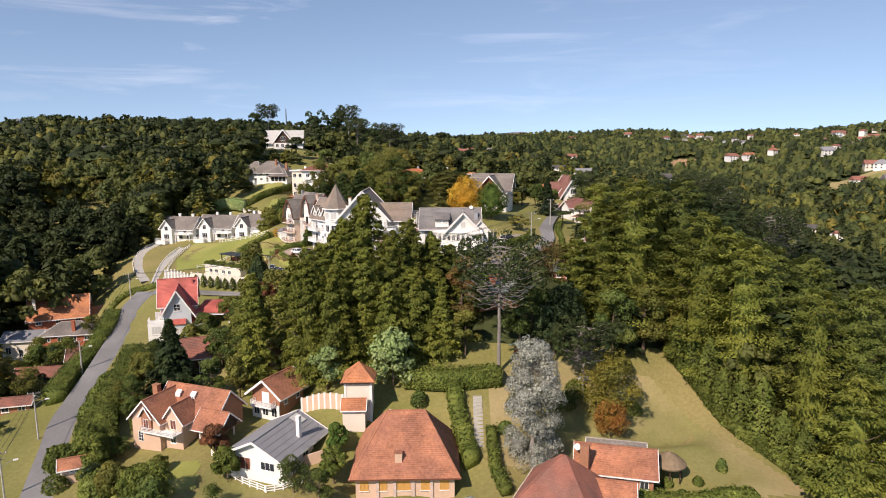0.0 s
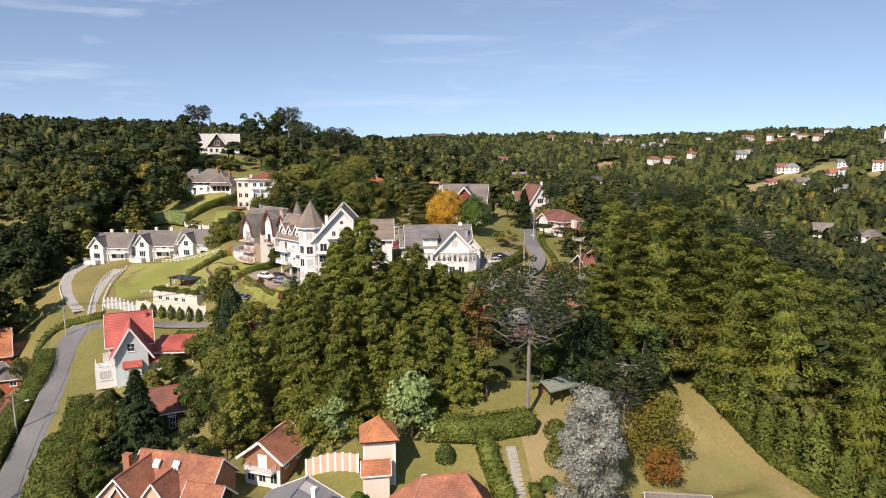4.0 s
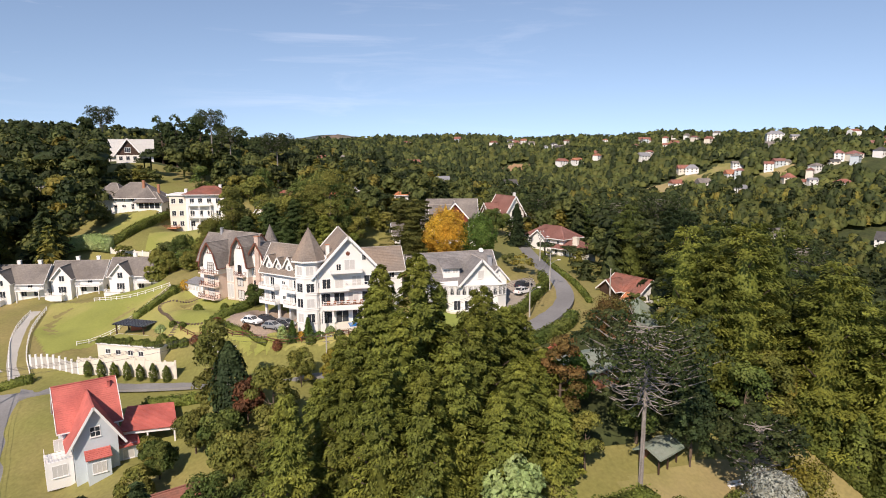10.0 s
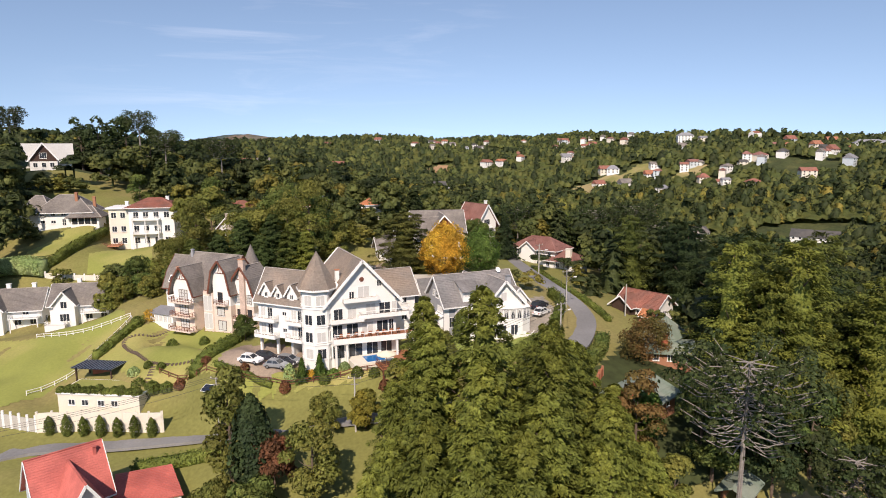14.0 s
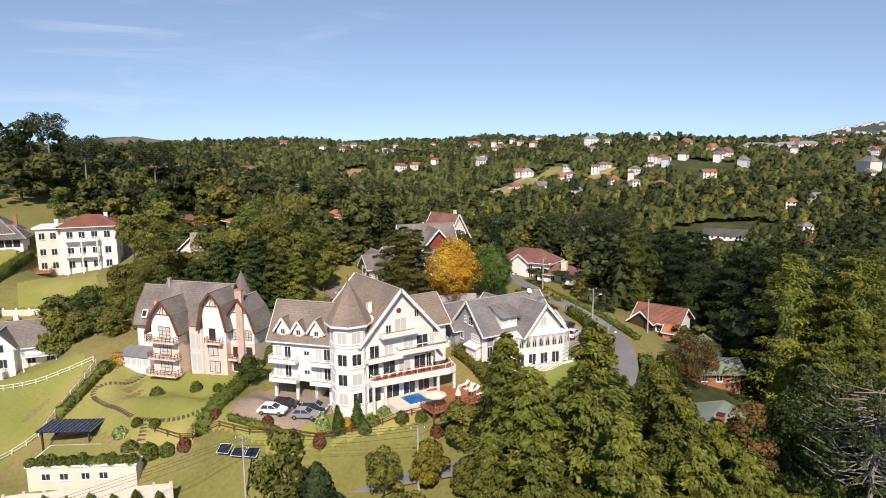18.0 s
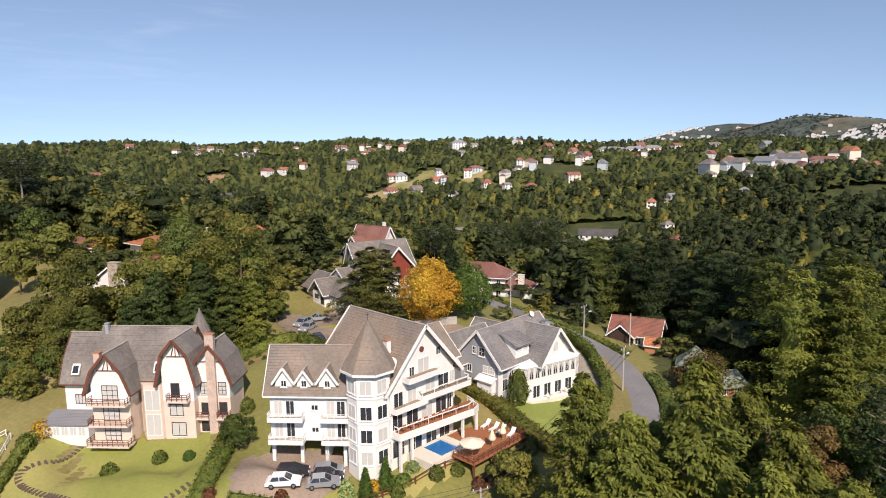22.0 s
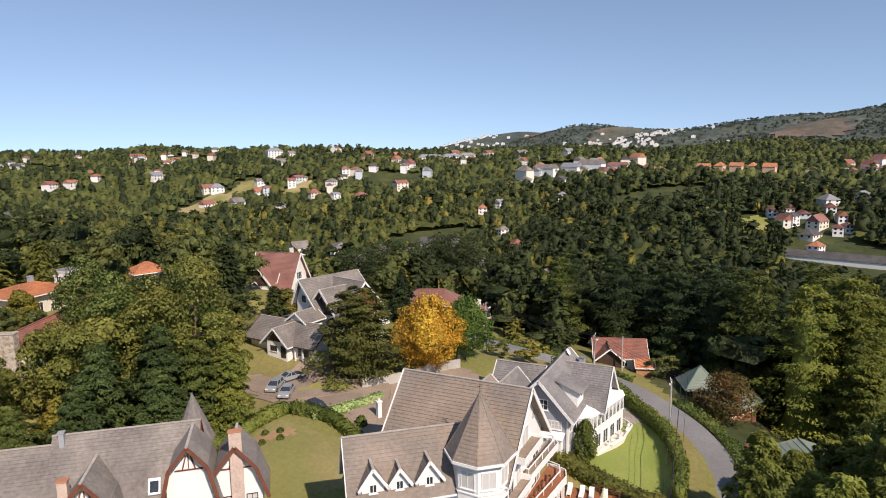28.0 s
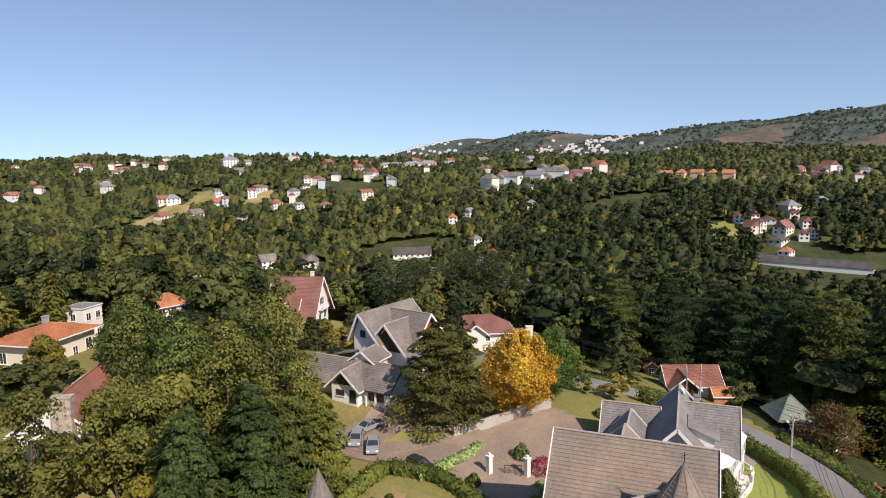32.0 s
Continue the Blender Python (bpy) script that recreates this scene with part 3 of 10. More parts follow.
def railing(parent, m, points, h=1.0, mat="trim", gap=0.7, name="railing", rails=3, t=0.07):
    """Posts and rails along a line of points under the frame m."""
    pairs, posts = [], []
    for a, b in zip(points, points[1:]):
        a, b = Vector(a), Vector(b)
        for i in range(rails):
            up = Vector((0, 0, h * (i + 1) / rails))
            pairs.append((m @ (a + up), m @ (b + up)))
        n = max(1, round((b - a).length / gap))
        for i in range(n + 1):
            p = a.lerp(b, i / n)
            posts.append((m @ p, m @ (p + Vector((0, 0, h)))))
    r = bars(parent, name, pairs, t * 0.7, t, MAT[mat])
    size = (round(h, 3), t, mat)
    if size not in POSTS:
        me = bpy.data.meshes.new("rail_post")
        me.from_pydata(boxv(-t / 2, t / 2, -t / 2, t / 2, 0, h), [], BOXF)
        me.materials.append(MAT[mat])
        POSTS[size] = me
    for lo, hi in posts:
        q = new("rail_post", POSTS[size])
        q.parent = r
        q.matrix_basis = Matrix.Translation(lo) @ m.to_3x3().to_4x4()
    return r


def balcony(parent, m, x0, x1, y0, y1, z, floor="white", rail="trim", h=0.95, solid=0.0):
    """A balcony slab standing out from the wall at y1 to y0, with a rail round three sides."""
    s = put("balcony", [m @ Vector(p) for p in boxv(x0, x1, y0, y1, z - 0.25, z)], BOXF, MAT[floor], parent)
    if solid:
        for sp in ((x0, x1, y0, y0 + 0.1, z, z + solid), (x0, x0 + 0.1, y0 + 0.1, y1, z, z + solid), (x1 - 0.1, x1, y0 + 0.1, y1, z, z + solid)):
            put("parapet", [m @ Vector(p) for p in boxv(*sp)], BOXF, MAT[floor], s)
        put("balcony_deck", [m @ Vector(p) for p in boxv(x0 + 0.11, x1 - 0.11, y0 + 0.11, y1, z + 0.004, z + 0.04)], BOXF, MAT["paving"], s)
    railing(s, m, [(x0 + 0.06, y1, z + solid), (x0 + 0.06, y0 + 0.06, z + solid), (x1 - 0.06, y0 + 0.06, z + solid), (x1 - 0.06, y1, z + solid)], h - solid, rail, 0.8)
    return s

# ---- the lie of the land ----
HILLS = [  # x, y, spread, height
    (300, 900, 600, 68), (365, 465, 280, -64.7), (1200, -100, 280, 42), (300, 900, 140, -53.9), (-150, 130, 70, -8.7), (546, 1147, 90, -50),
    (1000, 300, 280, 8), (-700, 900, 280, 60.9), (10, 330, 130, 25), (1000, 900, 600, 40), (0, 190, 35, -2.2), (0, -200, 280, -29.4),
    (-800, 300, 200, 35), (-250, 560, 140, 22.9), (0, 190, 70, 26.3), (637, 282, 140, 8.5), (-130, 200, 70, -11.1), (300, 100, 140, -19.3),
    (250, 450, 140, -31.7), (450, 709, 140, -13.5), (0, -200, 140, 12.2), (-98, 378, 40, 7.7), (700, 1300, 90, 9.8),
    (2, 1155, 80, -18), (910, 960, 95, -22), (985, 875, 70, -12), (703, 1268, 60, -14), (540, 1300, 70, 11),
]
# mountains on the skyline
RANGES = [(2620, 880, 340, 44), (2500, 150, 480, 70), (2400, -500, 560, 105), (2900, -1000, 700, 190), (2600, 800, 330, 50), (1900, 1900, 520, 35), (900, 3300, 700, 45), (300, 3400, 500, 45), (-900, 3000, 700, 55), (3300, 1500, 500, 110), (-2200, 1500, 900, 60), (-1200, -1500, 900, 20), (2850, 1200, 220, 34), (2560, 850, 160, 22), (2450, -250, 350, -24)]
ROAD_A = [(-48.5, 62, -6.3), (-56.6, 78, -5.4), (-63.0, 92, -4.4), (-67.8, 104, -3.0), (-71.4, 113, -1.9), (-74, 124, -0.7), (-77.3, 138, 1.0), (-80.8, 152, 3.1), (-84.6, 166, 6.2), (-85.6, 177, 8.3)]
ROAD_B = [(-85, 177, 8.3), (-76, 178.5, 8.6), (-64.6, 174, 9), (-52.6, 168.5, 10.2), (-39, 161, 12.5), (-28.7, 155, 14.5), (-15, 147.5, 17), (-4, 145.6, 19), (4, 147.4, 20.4), (11.3, 151.4, 21.4), (18, 157.2, 22), (23.6, 164.6, 22.7), (27.3, 175.4, 23.7), (28.8, 188, 25), (32, 203, 25.6), (36, 218, 26), (42, 240, 26.5)]
DRIVE_L = [(-87, 183, 8.6), (-91, 195, 9.8), (-94, 209, 11.8), (-94, 222, 14)]
DRIVE_LL = [(-93, 190, 8.6), (-101, 203, 9.4), (-108, 217, 11), (-110.5, 230, 12.8), (-108, 241, 14.2)]
DRIVE_H = [(-8, 222, 26.6), (-9, 210, 26.4), (-3, 201, 26.3), (-10, 196, 26.0), (-16, 188, 24.5)]
PADS = []  # x, y, radius, z


def smooth_line(points, step=2.0):
    """A Catmull-Rom line through the points, cut at about every step."""
    p = [Vector(q) for q in points]
    p = [2 * p[0] - p[1]] + p + [2 * p[-1] - p[-2]]
    out = []
    for i in range(1, len(p) - 2):
        n = max(2, int((p[i + 1] - p[i]).length / step))
        for k in range(n):
            t = k / n
            out.append(0.5 * (2 * p[i] + (p[i + 1] - p[i - 1]) * t + (2 * p[i - 1] - 5 * p[i] + 4 * p[i + 1] - p[i + 2]) * t * t + (3 * p[i] - p[i - 1] - 3 * p[i + 1] + p[i + 2]) * t ** 3))
    return out + [p[-2]]


def base_height(x, y):
    x, y = np.asarray(x, float), np.asarray(y, float)
    z = np.full(np.broadcast(x, y).shape, -10.0)
    for cx, cy, s, a in HILLS + RANGES:
        z = z + a * np.exp(-((x - cx) ** 2 + (y - cy) ** 2) / (2 * s * s))
    r = np.hypot(x, y - 150)
    far = np.clip((r - 300) / 700, 0, 1)
    z = z + far * (9 * np.sin(x / 97 + 1.3) * np.sin(y / 83) + 6 * np.sin(x / 41 + y / 57))
    vfar = np.clip((r - 1700) / 1500, 0, 1)
    return z + vfar * (30 * np.sin(x / 310 + 0.7) * np.sin(y / 270 + 0.4) + 14 * np.sin(x / 120 + y / 150))


def height(x, y):
    """The ground's height: the hills, drawn to the levels of yards and roads near them."""
    x, y = np.asarray(x, float), np.asarray(y, float)
    z0 = base_height(x, y)
    num, den = np.zeros(z0.shape), np.full(z0.shape, 0.015)
    for px, py, pr, pz, pb in PADS_READY:
        d = np.maximum(np.hypot(x - px, y - py) - pr * 0.75, 0.0)
        near = d < 90
        if not near.any():
            continue
        w = np.where(near, 1 / (0.6 + (d / 2.6) ** 2) ** 1.5, 0)
        num += w * (pz - pb)
        den += w
    return z0 + num / den


def ready_pads():
    lines = ((ROAD_A, 3.4, 9), (ROAD_B, 3.4, 9), (DRIVE_L, 2.2, 9), (DRIVE_LL, 2.2, 9), (DRIVE_H, 4, 9))
    pads = list(PADS)
    for line, r, step in lines:
        pads += [(p.x, p.y, r, p.z - 0.12) for p in smooth_line(line, 5.0)]
    return [(x, y, r, z, float(base_height(x, y))) for x, y, r, z in pads]


def on_ground(x, y):
    return float(height(np.array([x]), np.array([y]))[0])


# yards: houses, lawns and other places of known level
PADS += [(-57.5, 152, 4, 5.0), (-6, 92, 9, -2.6), (-6, 82, 6, -3.2), (-48, 103, 7, -0.7), (-28, 96, 7, -1.2), (30, 90, 8, -1.0), (-14.8, 104, 3, 3.2), (-31, 111, 4, 1.2), (-66, 149, 6, 4.0), (-46, 200, 12, 19.3),
         (-33, 176, 6, 20.2), (-22, 173, 9, 20.2), (-22, 163, 5, 20.1), (-13.4, 162, 5, 19.5), (-12, 158.5, 3, 19.3), (-45, 172, 5, 20.1), (-40, 168, 3, 19.2), (-34, 160, 4, 17.2), (-56, 190, 6, 18.2), (-66, 203, 5, 16.5), (-70, 193, 5, 12.8),
         (4, 168, 8, 22.4), (10, 160, 4, 22.0), (-2, 158, 4, 20.6), (45, 168, 6, 19.6), (37.5, 151.5, 3, 18.2), (10.5, 133.5, 6, 16.4), (31, 147, 4, 18.0),
         (50, 262, 9, 26), (16, 219, 9, 28.2), (3, 221, 6, 28.2), (46, 211, 8, 23.8), (50, 203, 5, 23.6), (-58, 279, 9, 27.6), (-78, 287, 9, 34.5), (-85, 270, 6, 29), (-98, 380, 10, 49), (-15, 242, 8, 33), (72, 322, 8, 22),
         (-102, 239, 8, 14.4), (-87, 238, 8, 15.0), (-72, 234, 8, 15.8), (-100, 215, 4, 12.0), (-82, 212, 8, 14.4), (20, 95, 8, -1.4), (40, 92, 6, -1.0), (36, 104, 6, 0.4), (46, 84, 5, -2.2), (-117, 181, 9, -4.4), (-104, 167, 8, -5.6), (-95, 142, 7, -6.4), (-110, 150, 8, -8), (-92, 112, 6, -5.2), (-123, 202, 7, -2), (-50, 128, 5, 3.2),
         (-10, 128, 6, 9.5), (10, 113, 6, 7.6), (-30, 130, 6, 7.5), (-56, 232, 9, 24), (-30, 215, 9, 24.5), (0, 60, 9, -6), (-40, 75, 9, -4.5), (20, 240, 10, 28)]
PADS_READY = ready_pads()

rings = np.concatenate([np.linspace(0, 130, 66), 130 * (4700 / 130) ** (np.arange(1, 140) / 139)])
turns = np.linspace(0, math.tau, 330, endpoint=False)
CENTRE = (-15.0, 150.0)
gx = CENTRE[0] + rings[:, None] * np.cos(turns)[None]
gy = CENTRE[1] + rings[:, None] * np.sin(turns)[None]
gz = height(gx, gy)
gi = np.arange(len(rings) * 330).reshape(len(rings), 330)
quads = np.stack([gi[:-1], gi[1:], np.roll(gi[1:], -1, 1), np.roll(gi[:-1], -1, 1)], -1).reshape(-1, 4)
ground = new("ground", fast_mesh("ground", np.stack([gx, gy, gz], -1).reshape(-1, 3), quads, MAT["meadow"], True))
tagged(ground, "hilly grassland with dry patches between houses and woods", "ground", kind="structure")
ground.data.materials.append(MAT["shaded_litter"])
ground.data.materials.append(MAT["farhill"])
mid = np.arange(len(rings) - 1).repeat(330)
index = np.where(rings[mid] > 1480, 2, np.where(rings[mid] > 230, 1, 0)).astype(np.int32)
ground.data.polygons.foreach_set("material_index", index)


def ribbon(name, points, width, mat, label, category, lift=0.04, kind="structure", step=1.5, edge=0.0):
    """A strip of road or path along a line, with thickness."""
    line = smooth_line(points, step)
    v, f = [], []
    for i, p in enumerate(line):
        d = line[min(i + 1, len(line) - 1)] - line[max(i - 1, 0)]
        s = Vector((-d.y, d.x, 0)).normalized() * width / 2
        for q, z in ((-s, 0), (s, 0), (s, -0.5), (-s, -0.5)):
            v.append(p + q + Vector((0, 0, lift + z)))
    for i in range(len(line) - 1):
        for k in range(4):
            a, b = i * 4 + k, i * 4 + (k + 1) % 4
            f.append((a, a + 4, b + 4, b))
    ob = put(name, v, f, mat)
    return tagged(ob, label, category, kind=kind)


def sheet(name, outline, mat, label, category, lift=0.05, grid=0.7, kind="structure"):
    """A patch of lawn or paving that follows the ground inside an outline of (x, y)."""
    xs, ys = [p[0] for p in outline], [p[1] for p in outline]
    nx, ny = max(2, int((max(xs) - min(xs)) / grid)), max(2, int((max(ys) - min(ys)) / grid))
    X, Y = np.meshgrid(np.linspace(min(xs), max(xs), nx + 1), np.linspace(min(ys), max(ys), ny + 1), indexing="ij")
    cx, cy = (X[:-1, :-1] + X[1:, 1:]) / 2, (Y[:-1, :-1] + Y[1:, 1:]) / 2
    keep = np.zeros(cx.shape, bool)
    for (x0, y0), (x1, y1) in zip(outline, outline[1:] + outline[:1]):
        keep ^= ((y0 > cy) != (y1 > cy)) & (cx < (x1 - x0) * (cy - y0) / (y1 - y0 + 1e-9) + x0)
    Z = height(X, Y) + lift
    idx = np.arange(X.size).reshape(X.shape)
    q = np.stack([idx[:-1, :-1], idx[1:, :-1], idx[1:, 1:], idx[:-1, 1:]], -1)[keep]
    used, inv = np.unique(q, return_inverse=True)
    ob = new(name, fast_mesh(name, np.stack([X, Y, Z], -1).reshape(-1, 3)[used], inv.reshape(-1, 4), mat, True))
    return tagged(ob, label, category, kind=kind)


road_a = ribbon("road_1", ROAD_A, 8.2, MAT["asphalt"], "grey asphalt street climbing past hedged gardens", "road")
road_b = ribbon("road_2", ROAD_B, 6.2, MAT["asphalt"], "grey asphalt street winding up the hill", "road", lift=0.045)
drive_1 = ribbon("driveway_1", DRIVE_L, 3.6, MAT["concrete"], "pale concrete driveway with tyre strips and white railings", "driveway")
drive_2 = ribbon("driveway_2", DRIVE_LL, 3.6, MAT["concrete"], "pale concrete driveway curving up to white chalets", "driveway")
drive_3 = ribbon("driveway_3", DRIVE_H, 8.0, MAT["paving"], "brown stone-paved forecourt with parked cars", "forecourt", lift=0.05)

# ---- trees ----
rng = np.random.default_rng(7)


def leaf_quads(centres, normals, size, rg, aspect=1.6, along=None):
    """Small leaf sprays: one bent quad at each centre, facing about along its normal."""
    n = len(centres)
    a = np.cross(normals, rg.normal(size=(n, 3)))
    if along is not None:
        a = along + rg.normal(size=(n, 3)) * 0.55
        a -= normals * (a * normals).sum(1)[:, None]
    a /= np.linalg.norm(a, axis=1)[:, None] + 1e-9
    b = np.cross(normals, a)
    s = (size * rg.uniform(0.6, 1.4, n))[:, None]
    a, b = a * s * aspect / 2, b * s / 2
    bend = normals * s * 0.25
    v = np.stack([centres - a - bend, centres - b, centres + a - bend, centres + b], 1).reshape(-1, 3)
    f = np.arange(4 * n).reshape(n, 4)
    return v, f


def unit(v):
    return v / (np.linalg.norm(v, axis=1)[:, None] + 1e-9)


def lobe(c, r, n, size, rg, squash=1.0, flat=0.0):
    """Leaves over and just inside the surface of a rounded lobe."""
    d = unit(rg.normal(size=(n, 3)))
    d[:, 2] = np.where(d[:, 2] < -0.35, -d[:, 2], d[:, 2])
    rad = rg.uniform(0.72, 1.06, n)[:, None]
    p = np.asarray(c) + d * rad * np.array([r, r, r * squash])
    nn = unit(d * (1 - flat) + np.array([0, 0, flat]) + rg.normal(size=(n, 3)) * 0.34)
    return leaf_quads(p, nn, size, rg)


def join(parts):
    v, f, k = [], [], 0
    for a, b in parts:
        v.append(a)
        f.append(b + k)
        k += len(a)
    return np.concatenate(v), np.concatenate(f)


def lobe_core(c, r, rg):
    """The closed heart of a lobe, just under its leaves."""
    v = [(0, 0, 0.86 * r)]
    for z, q in ((0.45, 0.72), (-0.35, 0.74)):
        v += [(q * r * rg.uniform(0.85, 1.1) * math.cos(k * math.tau / 6 + z), q * r * rg.uniform(0.85, 1.1) * math.sin(k * math.tau / 6 + z), z * r) for k in range(6)]
    f = [(0, 1, 2, 3), (0, 3, 4, 5), (0, 5, 6, 1)] + [(1 + k, 7 + k, 7 + (k + 1) % 6, 1 + (k + 1) % 6) for k in range(6)]
    return np.array(v) + np.asarray(c), np.array(f)


def crown_broad(h, r, n, size, rg, lobes=24, low=0.25, tall=1.0):
    parts = []
    if n < 800:
        lobes = min(lobes, 15)
    for i in range(lobes):
        t = rg.uniform(0, 1)
        z = h * (low + (0.92 - low) * t)
        reach = r * (0.35 + 0.65 * math.sin(math.pi * min(0.95, 0.22 + 0.72 * t)) ** 0.8)
        a = rg.uniform(0, math.tau)
        lr = r * rg.uniform(0.24, 0.44)
        q = max(0.0, reach - lr * 0.7) * math.sqrt(rg.uniform(0.2, 1))
        parts.append(lobe((q * math.cos(a), q * math.sin(a), z), lr, n // lobes, size, rg, 0.85))
        if n < 1000:
            parts.append(lobe_core((q * math.cos(a), q * math.sin(a), z), lr * 0.74, rg))
    return join(parts)


def cone_core(h, r, low, power, rg, seg=7, levels=5, full=0.58):
    """The closed dark heart of a conifer, under its boughs."""
    v = []
    for k in range(levels):
        t = k / levels
        q = r * max(0.02, 1 - t) ** power * full
        for j in range(seg):
            a = (j + 0.5 * (k % 2)) * math.tau / seg
            w = q * rg.uniform(0.75, 1.15)
            v.append((w * math.cos(a), w * math.sin(a), h * (low + (0.9 - low) * t) + rg.uniform(-0.02, 0.02) * h))
    v.append((0, 0, h * 0.93))
    f = []
    for k in range(levels - 1):
        for j in range(seg):
            a, b = k * seg + j, k * seg + (j + 1) % seg
            f.append((a, b, b + seg, a + seg))
    top = (levels - 1) * seg
    f += [(top + j, top + (j + 1) % seg, levels * seg, levels * seg) for j in range(seg)]
    return np.array(v), np.array(f)


def crown_cedar(h, r, n, size, rg, low=0.08, power=0.75, tiers=12, droop=0.2, fan=0.20, flat=0.85):
    """Conifer: flat drooping boughs set in a spiral up the stem, longer and shorter ones mixed, round a closed heart."""
    parts = []
    boughs = tiers * 8 if n > 400 else max(16, n // 4)
    per = max(3, n // boughs)
    sides = 1 + 0.16 * np.sin(np.arange(12) * 2.1 + rg.uniform(0, 6, 12))
    for k in range(boughs):
        t = ((k + rg.uniform(-0.5, 0.5)) / boughs) ** 0.92 if k else 0.0
        t = min(max(t, 0.0), 1.0)
        a = k * 2.39996 + rg.uniform(-0.4, 0.4)
        z = h * (low + (0.97 - low) * t)
        reach = r * max(0.0, 1 - t) ** power * rg.uniform(0.72, 1.16) * sides[int(a / math.tau * 12) % 12] + 0.05 * r
        u = np.sqrt(rg.uniform(0.08, 1, per)) * reach
        wide = fan * (1.15 - (u / reach) ** 2) * reach + 0.04 * r
        side = rg.uniform(-1.5, 1.5, per) * wide
        x, y = u * math.cos(a) - side * math.sin(a), u * math.sin(a) + side * math.cos(a)
        zz = z + 0.06 * reach - droop * u * u / reach - 0.16 * np.abs(side) + rg.normal(size=per) * 0.008 * h
        nn = unit(np.stack([0.45 * math.cos(a) + rg.normal(size=per) * 0.3, 0.45 * math.sin(a) + rg.normal(size=per) * 0.3, np.full(per, flat)], -1))
        out = unit(np.stack([np.cos(a) * np.ones(per) - 0.5 * np.sign(side) * math.sin(a), np.sin(a) * np.ones(per) + 0.5 * np.sign(side) * math.cos(a), np.full(per, -0.45)], -1))
        parts.append(leaf_quads(np.stack([x, y, zz], -1), nn, size, rg, 2.4, out))
    parts.append(cone_core(h, r, low, power, rg, full=0.42 if n > 5000 else 0.58))
    return join(parts)


def crown_cypress(h, r, n, size, rg):
    t = rg.uniform(0.02, 1, n)
    a = rg.uniform(0, math.tau, n)
    rad = r * np.clip(np.sin(np.pi * np.clip(0.18 + 0.80 * t, 0, 1)) ** 0.8, 0.05, 1) * rg.uniform(0.75, 1.08, n) * (1 + 0.16 * np.sin(a * 5 + t * 9))
    p = np.stack([rad * np.cos(a), rad * np.sin(a), h * t], -1)
    nn = unit(np.stack([np.cos(a), np.sin(a), np.full(n, 0.5)], -1) + rg.normal(size=(n, 3)) * 0.35)
    return leaf_quads(p, nn, size, rg, 1.8)


def make_crown(kind, h, r, n, size, seed):
    rg = np.random.default_rng(seed)
    if kind == "cedar":
        return crown_cedar(h, r, n, size, rg, 0.05, 0.52)
    if kind == "broadcedar":
        return crown_cedar(h, r, n, size, rg, 0.06, 0.4, 8, 0.06, 0.30, 1.25)
    if kind == "spruce":
        return crown_cedar(h, r, n, size, rg, 0.04, 1.0, 15)
    if kind == "cypress":
        return crown_cypress(h, r, n, size, rg)
    if kind == "egg":
        return crown_egg(h, r, n, size, rg)
    if kind == "column":
        return crown_broad(h, r, n, size, rg, 100, 0.04)
    if kind == "full":
        return crown_broad(h, r, n, size, rg, 46, 0.13)
    return crown_broad(h, r, n, size, rg)


def crown_egg(h, r, n, size, rg):
    """A full egg-shaped crown of fine leaves with a gently uneven outline."""
    d = unit(rg.normal(size=(n, 3)))
    a, e = np.arctan2(d[:, 1], d[:, 0]), d[:, 2]
    swell = 1 + 0.11 * np.sin(4 * a + 3 * e) + 0.08 * np.sin(7 * a - 9 * e + 1) + 0.07 * np.sin(13 * e + 5 * a)
    depth = rg.uniform(0.80, 1.02, n) * swell
    zr = h * 0.44
    p = np.stack([d[:, 0] * r * depth, d[:, 1] * r * depth, h * 0.55 + d[:, 2] * zr * depth], -1)
    p[:, :2] *= (1 - 0.34 * np.clip(d[:, 2], 0, 1) + 0.06 * np.clip(-d[:, 2], 0, 1))[:, None]
    core = lobe_core((0, 0, 0), 1.0, rg)
    core = (core[0] * np.array([r * 0.72, r * 0.72, zr * 0.74]) + np.array([0, 0, h * 0.54]), core[1])
    return join([leaf_quads(p, unit(d + rg.normal(size=d.shape) * 0.55), size, rg, 1.4), core])


def trunk_mesh(h, r, limbs, spread, mat, seed):
    rg = random.Random(seed)
    pts = [(rg.uniform(-1, 1) * 0.015 * h * i / 5, rg.uniform(-1, 1) * 0.015 * h * i / 5, h * i / 5 - 0.6 * (i == 0)) for i in range(6)]
    v, f = tube(pts, [r * (1.15 - 0.95 * i / 5) for i in range(6)], 8)
    for k in range(limbs):
        t = rg.uniform(0.35, 0.95)
        a = rg.uniform(0, math.tau)
        p0 = Vector((0, 0, h * t))
        p1 = p0 + Vector((math.cos(a), math.sin(a), 0.55)) * spread * (1.15 - t)
        lv, lf = tube([p0, (p0 + p1) / 2 + Vector((0, 0, -0.1 * spread)), p1], [r * 0.35, r * 0.22, r * 0.07], 5)
        f += [tuple(i + len(v) for i in q) for q in lf]
        v += lv
    me = bpy.data.meshes.new("trunk")
    me.from_pydata([tuple(p) for p in v], [], f)
    me.materials.append(mat)
    return me


TREES = {}


